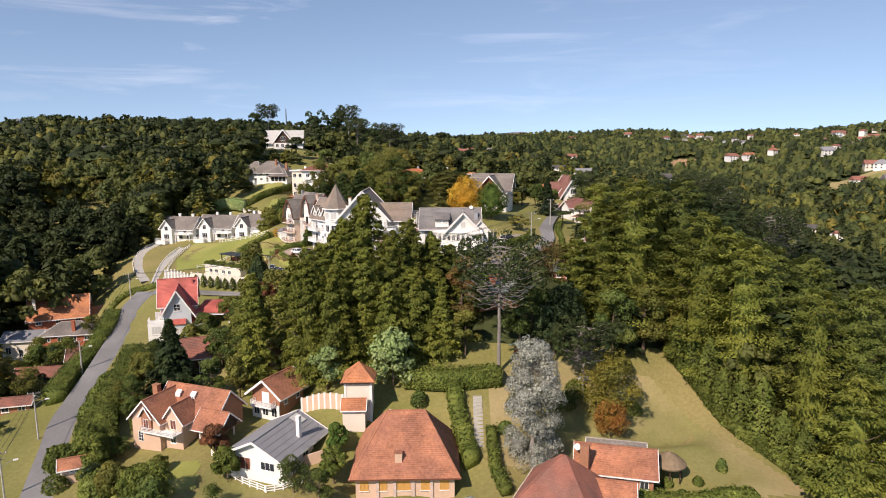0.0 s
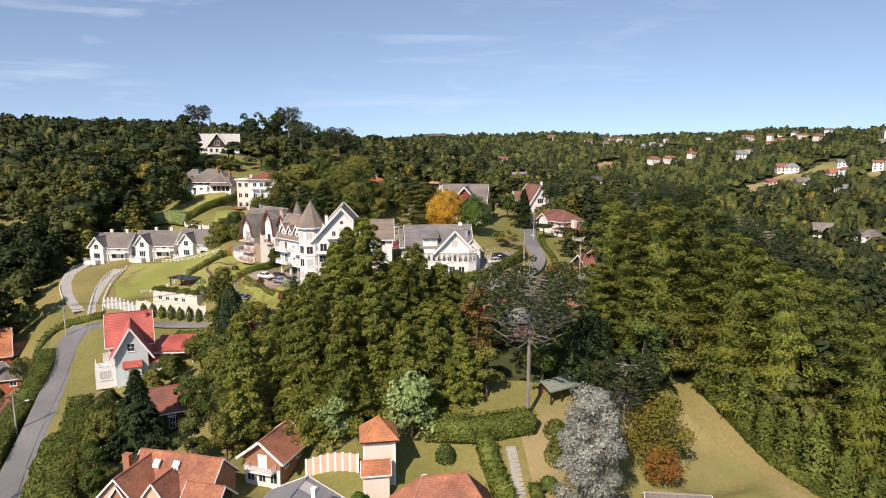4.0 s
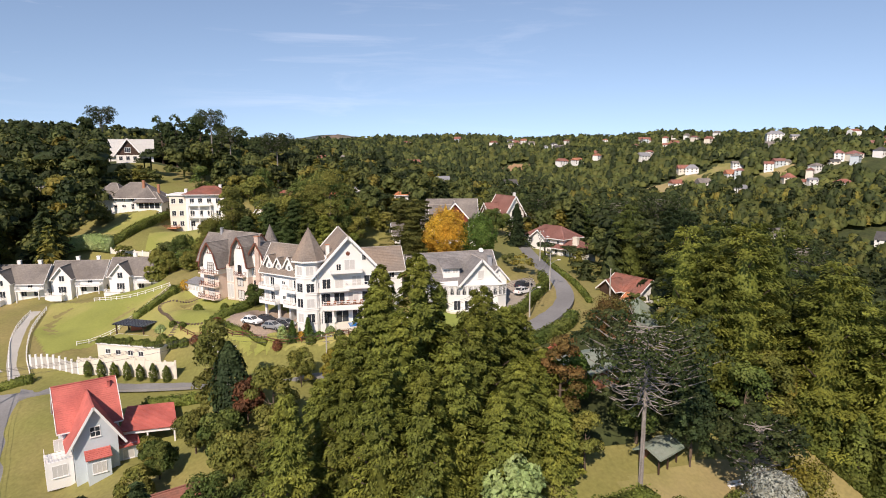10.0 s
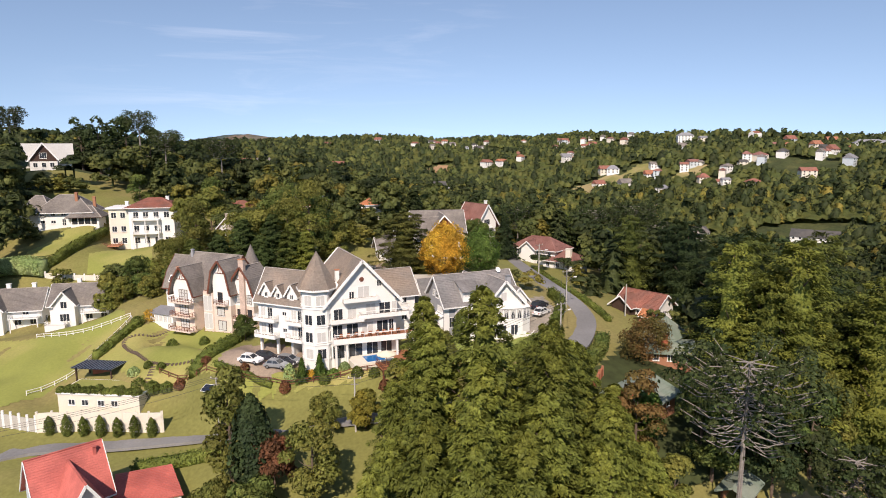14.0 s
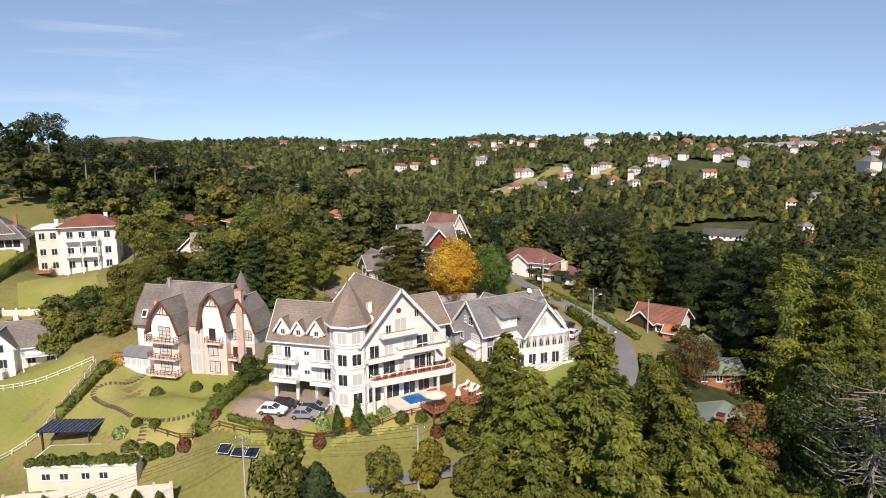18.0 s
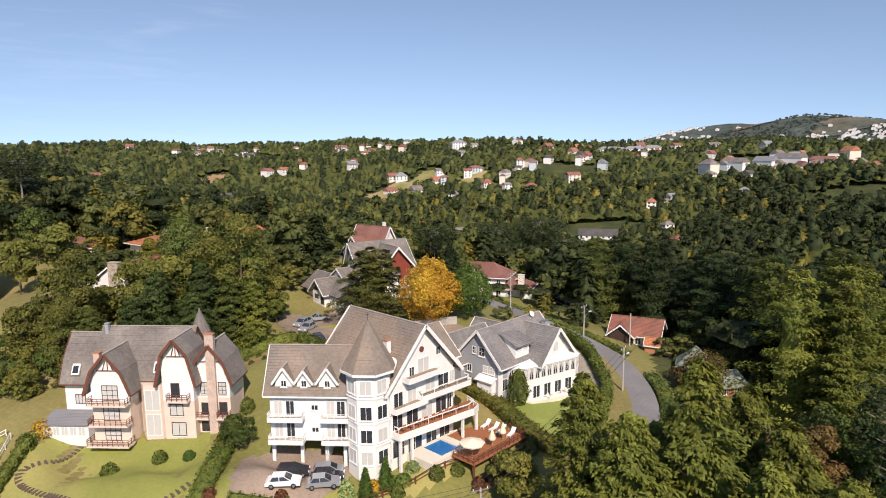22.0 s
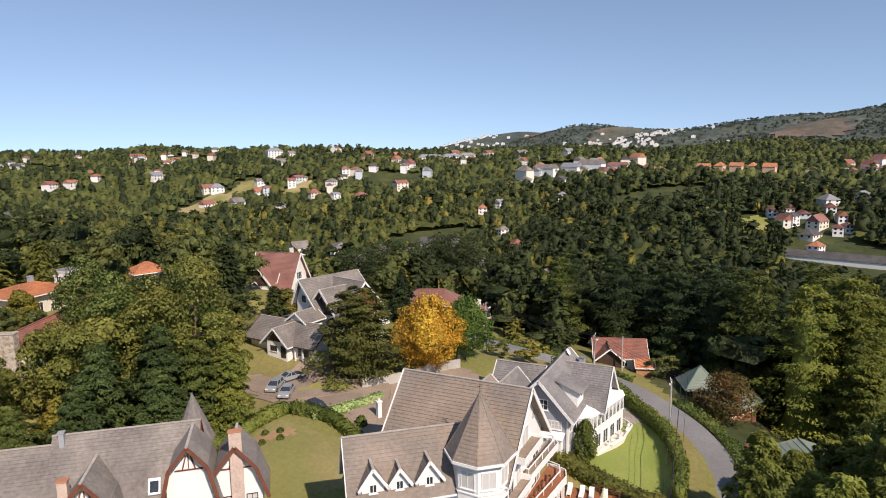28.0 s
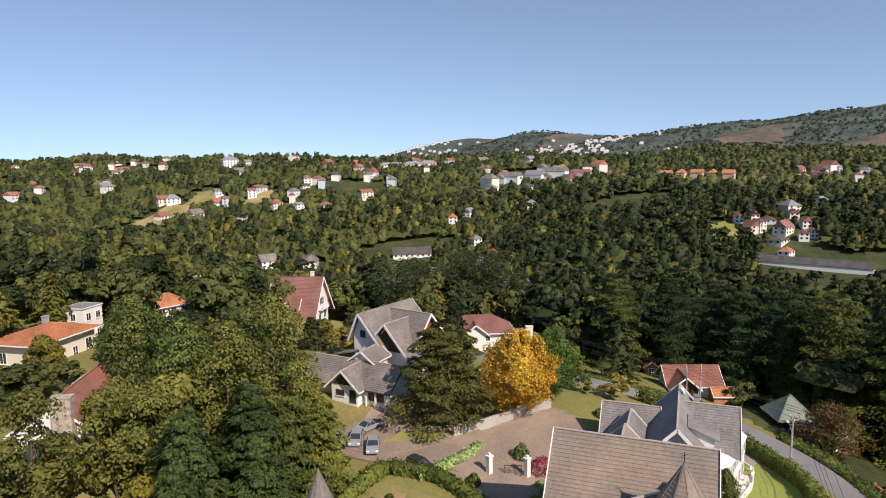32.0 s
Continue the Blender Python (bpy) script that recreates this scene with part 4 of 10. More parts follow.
def tree(name, x, y, h, r, kind, leaf, label, group="", n=3200, size=0.42, bark="bark", variants=3, z=None, trunk_r=None, category="tree", turn=None):
    """A tree of its own: tapered trunk with limbs under a crown of leaf sprays. Alike trees share a few meshes."""
    seed = random.randrange(variants)
    key = (kind, leaf, n, size, bark, seed, round(h / r * 2))
    if key not in TREES:
        cv, cf = make_crown(kind, 10.0, 10.0 * r / h, n, size * 10 / h, seed * 31 + len(kind))
        TREES[key] = fast_mesh("crown", cv, cf, MAT[leaf]), trunk_mesh(9.0 if kind not in ("broad", "full") else 7.0, (trunk_r or h * 0.022) * 10 / h, 9, 10.0 * r / h * 0.9, MAT[bark], seed)
    crown_me, trunk_me = TREES[key]
    gz = on_ground(x, y) if z is None else z
    t = thing(name, pose(x, y, gz, 0, 0, random.uniform(0, 360) if turn is None else turn) @ Matrix.Scale(h / 10, 4), label, category, group)
    for nm, me in (("trunk", trunk_me), ("crown", crown_me)):
        o = new(nm, me)
        o.parent = t
    return t


def araucaria(x, y, h, r, label="tall araucaria pine with bare trunk and whorled branches", group="araucarias", spread=0.35, n=14, seed=1, bush=0.36, apart=False):
    """Bare straight trunk; whorls of upcurved branches with dark tufts at their tips."""
    key = ("araucaria", round(h), round(r), seed)
    if key not in TREES:
        rg = random.Random(seed)
        nrg = np.random.default_rng(seed)
        v, f = tube([(0, 0, -0.6), (0.1, 0, h * 0.5), (0, 0.1, h)], [h * 0.016, h * 0.012, h * 0.005], 8)
        tufts, limbs = [], []
        for k in range(n):
            t = 1 - spread * (k / n)
            z0 = h * t
            rr = r * (0.55 + 0.45 * math.sin(math.pi * (0.25 + 0.7 * k / n)))
            m = 7 if k % 2 else 6
            for j in range(m):
                a = j * math.tau / m + k * 0.7 + rg.uniform(-0.2, 0.2)
                q = rr * rg.uniform(0.75, 1.1)
                d = Vector((math.cos(a), math.sin(a), 0))
                p0, p1, p2 = Vector((0, 0, z0)), Vector((0, 0, z0 - 0.06 * q)) + d * q * 0.6, Vector((0, 0, z0 + 0.16 * q)) + d * q
                lv, lf = tube([p0, p1, p2], [0.09, 0.07, 0.05], 4)
                limbs.append((lv, lf))
                bushy = 1.0 if k < n * bush else 0.3
                tufts.append(lobe(tuple(p2), q * (0.17 if bush < 0.5 else 0.26) * bushy + 0.25, int(46 * bushy), 0.34, nrg, 0.7))
                if k < n * bush:
                    tufts.append(lobe(tuple(p1 + Vector((0, 0, 0.3))), q * 0.18, 22, 0.34, nrg, 0.6))
        me = bpy.data.meshes.new("trunk")
        me.from_pydata([tuple(p) for p in v], [], f)
        me.materials.append(MAT["greybark"])
        groups = [[b] for b in limbs] if apart else [limbs]
        boughs = []
        for group_of in groups:
            bv, bf = [], []
            for lv, lf in group_of:
                bf += [tuple(i + len(bv) for i in g) for g in lf]
                bv += lv
            bm = bpy.data.meshes.new("branch")
            bm.from_pydata([tuple(p) for p in bv], [], bf)
            bm.materials.append(MAT["greybark"])
            boughs.append(bm)
        TREES[key] = fast_mesh("crown", *join(tufts), MAT["araucaria"]), me, boughs
    t = thing("araucaria", pose(x, y, on_ground(x, y), 0, 0, random.uniform(0, 360)), label, "tree", group)
    crown_me, trunk_me, boughs = TREES[key]
    for nm, me in [("crown", crown_me), ("trunk", trunk_me)] + [("branch" if apart else "bough", b) for b in boughs]:
        o = new(nm, me)
        o.parent = t
        if nm == "bough":
            tagged(o, kind="stuff")
    return t


def bush(name, x, y, r, h, leaf, label, group="", n=420, size=0.22, z=None, category="shrub"):
    key = ("bush", leaf, n, size, round(h / r, 1))
    if key not in TREES:
        rg = np.random.default_rng(len(TREES))
        d = unit(rg.normal(size=(n, 3)))
        d[:, 2] = np.abs(d[:, 2])
        p = d * np.array([1, 1, h / r]) * rg.uniform(0.86, 1.05, n)[:, None]
        lv, lf = leaf_quads(p, unit(d + rg.normal(size=(n, 3)) * 0.35), size / r, rg)
        TREES[key] = fast_mesh("bush", lv, lf, MAT[leaf])
    o = new(name, TREES[key])
    o.matrix_basis = pose(x, y, (on_ground(x, y) if z is None else z) - 0.05, 0, 0, random.uniform(0, 360)) @ Matrix.Scale(r, 4)
    return tagged(o, label, category, group)


def hedge(points, w, h, label, leaf="hedge", name="hedge", dens=26, size=0.26, zs=None, lift=0.0):
    """A clipped hedge along a line: leaf sprays over its top and sides round a dark core."""
    line = smooth_line([(x, y, 0) for x, y in points], 1.0)
    rg = np.random.default_rng(int(abs(points[0][0] * 7 + points[0][1])))
    P, N = [], []
    cv, cf = [], []
    zs = [on_ground(p.x, p.y) + lift for p in line]
    for i in range(len(line)):
        d = line[min(i + 1, len(line) - 1)] - line[max(i - 1, 0)]
        s = Vector((-d.y, d.x, 0)).normalized()
        p = line[i]
        for q, zz in ((-s, -0.3), (s, -0.3), (s, h * 0.9), (-s, h * 0.9)):
            cv.append(Vector((p.x, p.y, zs[i] + zz)) + q * w * 0.42)
        if i:
            for k in range(4):
                a, b = (i - 1) * 4 + k, (i - 1) * 4 + (k + 1) % 4
                cf.append((a, a + 4, b + 4, b))
        step = 1.0 if i < len(line) - 1 else 0.1
        m = int(dens * (w + 2 * h) * step / 2)
        u = rg.uniform(-1, 1, m)
        per = (w + 2 * h) / 2
        along = rg.uniform(-0.5, 0.5, m)
        for uu, al in zip(u * per, along):
            if abs(uu) < w / 2:
                off, z, nn = uu, h, (0, 0, 1)
            else:
                off, z, nn = math.copysign(w / 2, uu), h - (abs(uu) - w / 2), tuple(s * math.copysign(1, uu) + Vector((0, 0, 0.4)))
            c = Vector((p.x, p.y, zs[i] + z)) + s * off + d.normalized() * al
            P.append(tuple(c))
            N.append(nn)
    P, N = np.array(P), np.array(N)
    P += rg.normal(size=P.shape) * 0.10
    lv, lf = leaf_quads(P, unit(N + rg.normal(size=N.shape) * 0.45), size, rg)
    k = len(cv)
    cf += [(0, 1, 2, 3), (k - 1, k - 2, k - 3, k - 4)]
    ob = new(name, fast_mesh(name, np.concatenate([np.array([tuple(v) for v in cv]), lv]), np.concatenate([np.array(cf), lf + k]), MAT[leaf]))
    return tagged(ob, label, "hedge")


def crown_dome(r, rg, seg=8, levels=3, extra=0, size=0.2):
    """A lumpy closed crown one metre high, for woods seen from afar, with loose sprays over it."""
    v = [(0, 0, 1.0)]
    seg += seg % 2
    for k in range(1, levels + 1):
        t = k / levels
        for j in range(seg):
            a = (j + 0.5 * (k % 2)) * math.tau / seg + rg.uniform(-0.25, 0.25)
            q = r * (0.45 * math.sin(math.pi * (0.12 + 0.55 * t)) + 0.55 * t ** 0.7) * rg.uniform(0.7, 1.25)
            v.append((q * math.cos(a), q * math.sin(a), 1.0 - 0.72 * t ** 1.35 + rg.uniform(-0.07, 0.07)))
    f = [(0, 1 + j, 1 + (j + 1) % seg, 1 + (j + 2) % seg) for j in range(0, seg, 2)]
    for k in range(levels - 1):
        for j in range(seg):
            a, b = 1 + k * seg + j, 1 + k * seg + (j + 1) % seg
            f.append((a, a + seg, b + seg, b))
    parts = [(np.array(v), np.array(f))]
    if extra:
        d = unit(rg.normal(size=(extra, 3)))
        d[:, 2] = np.abs(d[:, 2])
        p = d * np.array([r, r, 0.5]) * rg.uniform(0.85, 1.12, extra)[:, None] + np.array([0, 0, 0.46])
        parts.append(leaf_quads(p, unit(d + rg.normal(size=(extra, 3)) * 0.4), size, rg))
    return join(parts)


def crown_clump(r, rg, n, size, lobes=6, flat=0.0):
    """An uneven crown one metre high for woods: sprays on several lobes round a small dark heart."""
    core = crown_dome(r * 0.86, rg, 8 if n > 20 else 6, 3 if n > 20 else 2)
    parts = [(core[0] * np.array([1, 1, 0.92]), core[1])]
    for k in range(lobes):
        a = k * 2.4 + rg.uniform(-0.4, 0.4)
        z = 0.42 + 0.42 * (k + 0.5) / lobes if not flat else rg.uniform(0.74, 0.9)
        q = r * (0.75 - 0.55 * (z - 0.42) / 0.42 if not flat else rg.uniform(0.15, 0.8))
        lr = r * rg.uniform(0.36, 0.56)
        d = unit(rg.normal(size=(n // lobes, 3)))
        d[:, 2] = np.where(d[:, 2] < -0.2, -d[:, 2], d[:, 2])
        p = np.array([q * math.cos(a), q * math.sin(a), z]) + d * np.array([lr, lr, min(0.17, lr * 0.5) if not flat else 0.08]) * rg.uniform(0.8, 1.15, (len(d), 1))
        parts.append(leaf_quads(p, unit(d + rg.normal(size=d.shape) * 0.4), size, rg, 1.5))
    return join(parts)


def crown_pole(r, rg, n, size):
    """Umbrella pine: a bare stem under a flat tufted crown."""
    c, s = 0.018, 0.018
    stem = np.array([(-c, -s, 0), (c, -s, 0), (c, s, 0), (-c, s, 0), (-c, -s, 0.85), (c, -s, 0.85), (c, s, 0.85), (-c, s, 0.85)])
    v, f = crown_clump(r, rg, n, size, 7, 1.0)
    keep = 8 * 3 + 1 if n > 20 else 6 * 2 + 1
    v[:keep, 2] = 0.66 + 0.26 * v[:keep, 2]
    return join([(stem, np.array([(0, 1, 5, 4), (1, 2, 6, 5), (2, 3, 7, 6), (3, 0, 4, 7)])), (v, f)])


def forest(name, label, spots, heights, widths, template_kinds, n, size, leaf, seed):
    """Woods that nobody could count, as one object."""
    rg = np.random.default_rng(seed)
    temps = []
    for i, (kind, asp) in enumerate(template_kinds):
        if kind == "clump":
            temps.append(crown_clump(asp, rg, n, size))
        elif kind == "umbrella":
            temps.append(crown_pole(asp, rg, n, size))
        elif kind == "pine":
            temps.append(crown_cedar(1.0, asp, max(n, 56), size * 0.9, rg, 0.12, 0.8, 7))
        else:
            temps.append(make_crown(kind, 1.0, asp, n, size, seed + i))
    V, F, k = [], [], 0
    pick = rg.integers(0, len(temps), len(spots))
    turn = rg.uniform(0, math.tau, len(spots))
    for (x, y, z), h, w, p, a in zip(spots, heights, widths, pick, turn):
        tv, tf = temps[p]
        c, s = math.cos(a), math.sin(a)
        v = np.stack([(tv[:, 0] * c - tv[:, 1] * s) * h * w + x, (tv[:, 0] * s + tv[:, 1] * c) * h * w + y, tv[:, 2] * h + z], -1)
        V.append(v)
        F.append(tf + k)
        k += len(tv)
    ob = new(name, fast_mesh(name, np.concatenate(V), np.concatenate(F), MAT[leaf]))
    return tagged(ob, label, "forest", kind="stuff")

# ---- houses ----
I4 = Matrix.Identity(4)


def simple_house(x, y, z, rot, w, d, h, rise, label, wall="white", roof="clay", style="gable", storeys=1, wins=(3, 2), frame="trim", over=0.6, chim=None, ridge=None, name="house", group="", dormers=0, trim="trim", doors=True, course=0.4):
    """A house of one block: walls, roof slopes, windows on four sides, a door."""
    t = thing(name, pose(x, y, z, 0, 0, rot), label, "house", group)
    if style == "gable":
        gable(t, I4, w, d, h, [(0, h + rise), (d / 2 + over, h - over * rise / (d / 2))], wall, roof, trim, over, course=course)
    else:
        hip(t, I4, w, d, h, rise, w - d if ridge is None else ridge, wall, roof, trim, over, course=course)
    floor = h / storeys
    for side, n in (("front", wins[0]), ("back", wins[0]), ("left", wins[1]), ("right", wins[1])):
        side_windows(t, I4, w, d, h, side, n, storeys, min(0.95, floor * 0.33), min(1.4, w / wins[0] * 0.5), floor * 0.42, frame, "glass", floor, skip=((0, n // 2),) if side == "front" and doors else ())
    if doors:
        k = wins[0] // 2
        window(t, pose(-w / 2 + w * (k + 0.5) / wins[0], -d / 2, 0.05), 1.1, 2.1, "trim", "glass", 2, 2, "door", False)
    for i in range(dormers):
        dx = -w / 2 + w * (i + 0.5) / dormers
        zz = h + rise * 0.25
        m = pose(dx, -d * 0.25, zz - h, 0, 0, 90)
        gable(t, m, d * 0.4, 1.8, h + 0.2, [(0, h + 1.3), (1.15, h + 0.1)], wall, roof, trim, 0.25, base=h - 1.2, ends=(1, 0), wall_name="dormer_wall")
        window(t, pose(dx, -d * 0.25 - d * 0.2, zz + 0.05), 0.9, 0.8)
    if chim:
        chimney(t, I4, chim[0], chim[1], h * 0.5, h + rise + chim[2], 0.8, 0.8, chim[3] if len(chim) > 3 else "brick")
    return t


def hotel():
    """Large white guest house: shingled wing with three dormers over a car port, octagonal corner turret, tall gable over terraces."""
    H = pose(-29.6, 168.7, 20.2, 0, 0, -49)
    t = thing("guest_house", H, "large white shingle-roofed guest house with turret and terraces", "hotel")
    inv = H.inverted()
    # wing
    W = pose(-6.6, 3.0, 0)
    prof = [(0, 14.8), (3.9, 9.0)]
    gable(t, W, 13.4, 6.4, 9.9, prof, "white", "shingle", over=0.7, base=2.7, ends=(1, 0), course=0.42)
    boxes(t, "carport_wall", [(-13.3, 0, 5.9, 6.2, -1.5, 2.7), (-6.0, -5.7, -0.2, 5.9, -1.5, 2.7)], MAT["white"])
    for x in (-13.05, -9.2, -5.85, -3.4):
        box(t, "pillar", x - 0.22, x + 0.22, -0.2, 0.24, -1.2, 2.75, MAT["white"])
    for lev in (2.95, 6.05):
        for x0, x1 in ((-13.3, -8.6), (-6.2, -2.6)):
            balcony(t, I4, x0, x1, -1.7, -0.2, lev, "white", "trim", 0.95, 0.4)
        for x in (-12.2, -10.6, -5.2, -3.8):
            window(t, pose(x, -0.2, lev + 0.05), 1.2, 2.2, "trim", "glass" if x in (-10.6, -3.8) else "curtain", 2, 1, "balcony_door", False)
        window(t, pose(-7.3, -0.2, lev + 0.9), 1.0, 0.8)
    for x in (-11.3, -8.6, -5.5):
        r = 1.5 if x != -8.6 else 1.25
        D = pose(x, 1.3, 0, 0, 0, 90)
        gable(t, D, 3.0, r * 1.5, 11.5, [(0, 10.6 + r * 1.45), (r, 10.6)], "white", "shingle", over=0.45, base=9.3, ends=(1, 0), board=0.3, wall_name="dormer_wall")
        window(t, pose(x, -0.2, 10.15), 0.8, 0.95)
    # ends
    window(t, pose(-13.3, 3.0, 6.4, 0, 0, -90), 1.2, 1.4)
    window(t, pose(-13.3, 3.0, 3.4, 0, 0, -90), 1.2, 1.4)
    # turret
    n, r0, r1 = 8, 3.0, 3.75
    ring = lambda r, z: [(r * math.cos(math.tau * (i + 0.5) / n), r * math.sin(math.tau * (i + 0.5) / n), z) for i in range(n)]  # noqa: E731
    v = ring(r0, -1.5) + ring(r0, 13.1)
    put("turret_wall", v, [(i, (i + 1) % n, (i + 1) % n + n, i + n) for i in range(n)] + [tuple(range(n, 2 * n))], MAT["white"], t)
    tip = (0, 0, 19.3)
    er = ring(r1, 12.9)
    for i in range(n):
        slope(t, MAT["shingle"], tip, tip, er[(i + 1) % n], er[i], 0.42, name="turret_slope")
    for i in range(n):
        bars(t, "turret_eave", [(er[i], er[(i + 1) % n])], 0.1, 0.3, MAT["trim"])
    for e in er:
        bars(t, "hip_cap", [(tip, e)], 0.16, 0.1, MAT["shingle"])
    bars(t, "finial", [((0, 0, 19.2), (0, 0, 20.3)), ((-0.25, 0, 20.0), (0.25, 0, 20.0))], 0.05, 0.05, MAT["blackmetal"])
    ap = r0 * math.cos(math.pi / n)
    for ang in (0, -45, 45, 90):
        for z in (0.6, 3.6, 6.7, 10.1):
            window(t, pose(0, 0, 0, 0, 0, ang) @ pose(0, -ap, z), 1.6, 1.9, "trim", "glass" if (ang, z) in ((0, 6.7), (0, 3.6), (45, 6.7), (45, 0.6)) else "curtain", 2, 1)
    for z in (3.1, 6.2, 9.5):
        v = ring(r0 + 0.1, z) + ring(r0 + 0.1, z + 0.16)
        put("string_course", v, [(i, (i + 1) % n, (i + 1) % n + n, i + n) for i in range(n)] + [tuple(range(n, 2 * n))], MAT["trim"], t)
    chimney(t, inv @ pose(-25.9, 169.2, 20.2), 0, 0, 11, 15.6, 0.7, 0.7, "white", "terracotta")
    dish(t, inv @ pose(-26.9, 167.0, 33.6))
    # gable block
    G = inv @ pose(-22.2, 173.6, 20.2, 0, 0, 90)
    gable(t, G, 14.4, 12.6, 10.6, [(0, 17.5), (7.4, 9.5)], "white", "shingle", over=1.0, ends=(1, 1), course=0.42, board=0.5)
    F = inv @ pose(-22.2, 166.4, 20.2)
    for x, z, w, h, pane in ((-1.9, 10.7, 1.0, 1.4, "glass"), (0.3, 10.6, 2.2, 2.3, "curtain"), (-4.4, 7.0, 1.7, 2.2, "glass"), (-1.9, 7.0, 1.7, 2.2, "curtain"), (1.6, 7.4, 1.9, 2.2, "curtain"), (4.2, 7.4, 2.2, 2.2, "glass"), (6.0, 7.4, 1.0, 2.2, "curtain"), (-4.6, 4.0, 1.9, 2.3, "glass"), (-1.9, 4.0, 2.2, 2.3, "glass"), (0.9, 4.0, 2.2, 2.3, "curtain"), (3.7, 4.0, 2.2, 2.3, "glass"), (5.4, 4.0, 1.0, 2.3, "glass"),
                             (-4.5, 0.1, 2.2, 2.5, "glass"), (-1.4, 0.1, 2.6, 2.5, "glass"), (1.7, 0.1, 2.2, 2.5, "glass"), (4.4, 0.1, 2.2, 2.5, "glass"), (3.2, 12.6, 0.9, 1.2, "glass")):
        window(t, F @ pose(x, 0, z), w, h, "trim", pane, 2, 1, "glazed_door" if h > 2 else "window", False)

    def parapet_balcony(name, line, z0, z1, deck, inset=0.0):
        """A balcony with a boarded floor behind a solid white parapet that follows the given line from wall to wall."""
        s = put(name, [F @ Vector((x, y, z)) for z in (z0, z0 + 0.2) for x, y in line], [tuple(range(len(line)))[::-1], tuple(range(len(line), 2 * len(line)))] + [(i, (i + 1) % len(line), (i + 1) % len(line) + len(line), i + len(line)) for i in range(len(line))], MAT["white"], t)
        cx, cy = sum(p[0] for p in line) / len(line), sum(p[1] for p in line) / len(line)
        inner = [(x + (cx - x) * 0.02, min(0.0, y + 0.12)) for x, y in line]
        fl = [F @ Vector((x, y, z1 - 0.32 + k)) for k in (0, 0.05) for x, y in inner]
        n = len(line)
        put("balcony_floor", fl, [tuple(range(n))[::-1], tuple(range(n, 2 * n))] + [(i, (i + 1) % n, (i + 1) % n + n, i + n) for i in range(n)], MAT[deck], s)
        bars(s, "parapet", [(F @ Vector((*p, (z0 + z1) / 2)), F @ Vector((*q, (z0 + z1) / 2))) for p, q in zip(line, line[1:])], 0.13, z1 - z0, MAT["white"])
        if inset:
            rail = [(x + (cx - x) * 0.045, min(-0.02, y + inset)) for x, y in line]
            for p, q in zip(rail, rail[1:]):
                bars(s, "rail", [(F @ Vector((*p, z1 + 0.5)), F @ Vector((*q, z1 + 0.5)))], 0.14, 0.1, MAT["trim"])
                k = max(1, round(math.dist(p, q) / 2.4))
                for i in range(k):
                    x, y = p[0] + (q[0] - p[0]) * i / k, p[1] + (q[1] - p[1]) * i / k
                    bars(s, "baluster", [(F @ Vector((x, y, z1 - 0.3)), F @ Vector((x, y, z1 + 0.5)))], 0.07, 0.07, MAT["trim"])
        return s

    parapet_balcony("balcony", [(-3.6, 0), (-3.6, -1.4), (2.6, -1.4), (2.6, 0)], 10.35, 11.1, "paving")
    parapet_balcony("balcony", [(-5.9, 0), (-5.9, -1.2), (-0.1, -1.3), (-0.1, 0)], 6.75, 7.5, "paving")
    parapet_balcony("balcony", [(-0.9, 0), (-0.9, -1.2), (8.2, -1.7), (8.9, -1.2), (8.9, 0)], 7.15, 7.9, "paving", 0.4)
    parapet_balcony("terrace", [(-5.6, 0), (-5.6, -1.6), (7.4, -3.0), (9.0, -2.5), (9.6, -0.8), (9.6, 0)], 3.15, 4.15, "deckwood", 0.75)
    for x, y in ((-5.3, -1.3), (-3.4, -1.5), (5.6, -2.5), (8.9, -2.2)):
        put("terrace_pillar", [F @ Vector(p) for p in boxv(x - 0.17, x + 0.17, y - 0.17, y + 0.17, -1.5, 3.15)], BOXF, MAT["white"], t)
    # round plaque on the gable
    pv = [(0.42 * math.cos(a * math.tau / 20), y, 14.1 + 0.42 * math.sin(a * math.tau / 20)) for y in (-0.08, 0.0) for a in range(20)]
    put("plaque", [F @ Vector(p) for p in pv], [tuple(range(20))] + [(a, (a + 1) % 20, (a + 1) % 20 + 20, a + 20) for a in range(20)], MAT["redwood"], t, label="round dark-red plaque on the gable")
    # rear wing with its own dormer
    R = inv @ pose(-14.6, 175.5, 20.2)
    gable(t, R, 9.0, 8.0, 9.6, [(0, 13.6), (4.8, 9.0)], "white", "shingle", over=0.7, ends=(0, 1), course=0.42)
    side_windows(t, R, 9, 8.0, 9, "front", 2, 3, 1.0, 1.2, 1.5, floor=3.3)
    side_windows(t, R, 9, 8.0, 9, "right", 3, 3, 1.0, 1.2, 1.5, floor=3.3)
    # low links behind
    gable(t, inv @ pose(-29.5, 181.5, 20.2, 0, 0, 41), 6.0, 4.6, 6.5, [(0, 9.6), (2.9, 6.2)], "white", "greyshingle", over=0.4, ends=(1, 1))
    return t


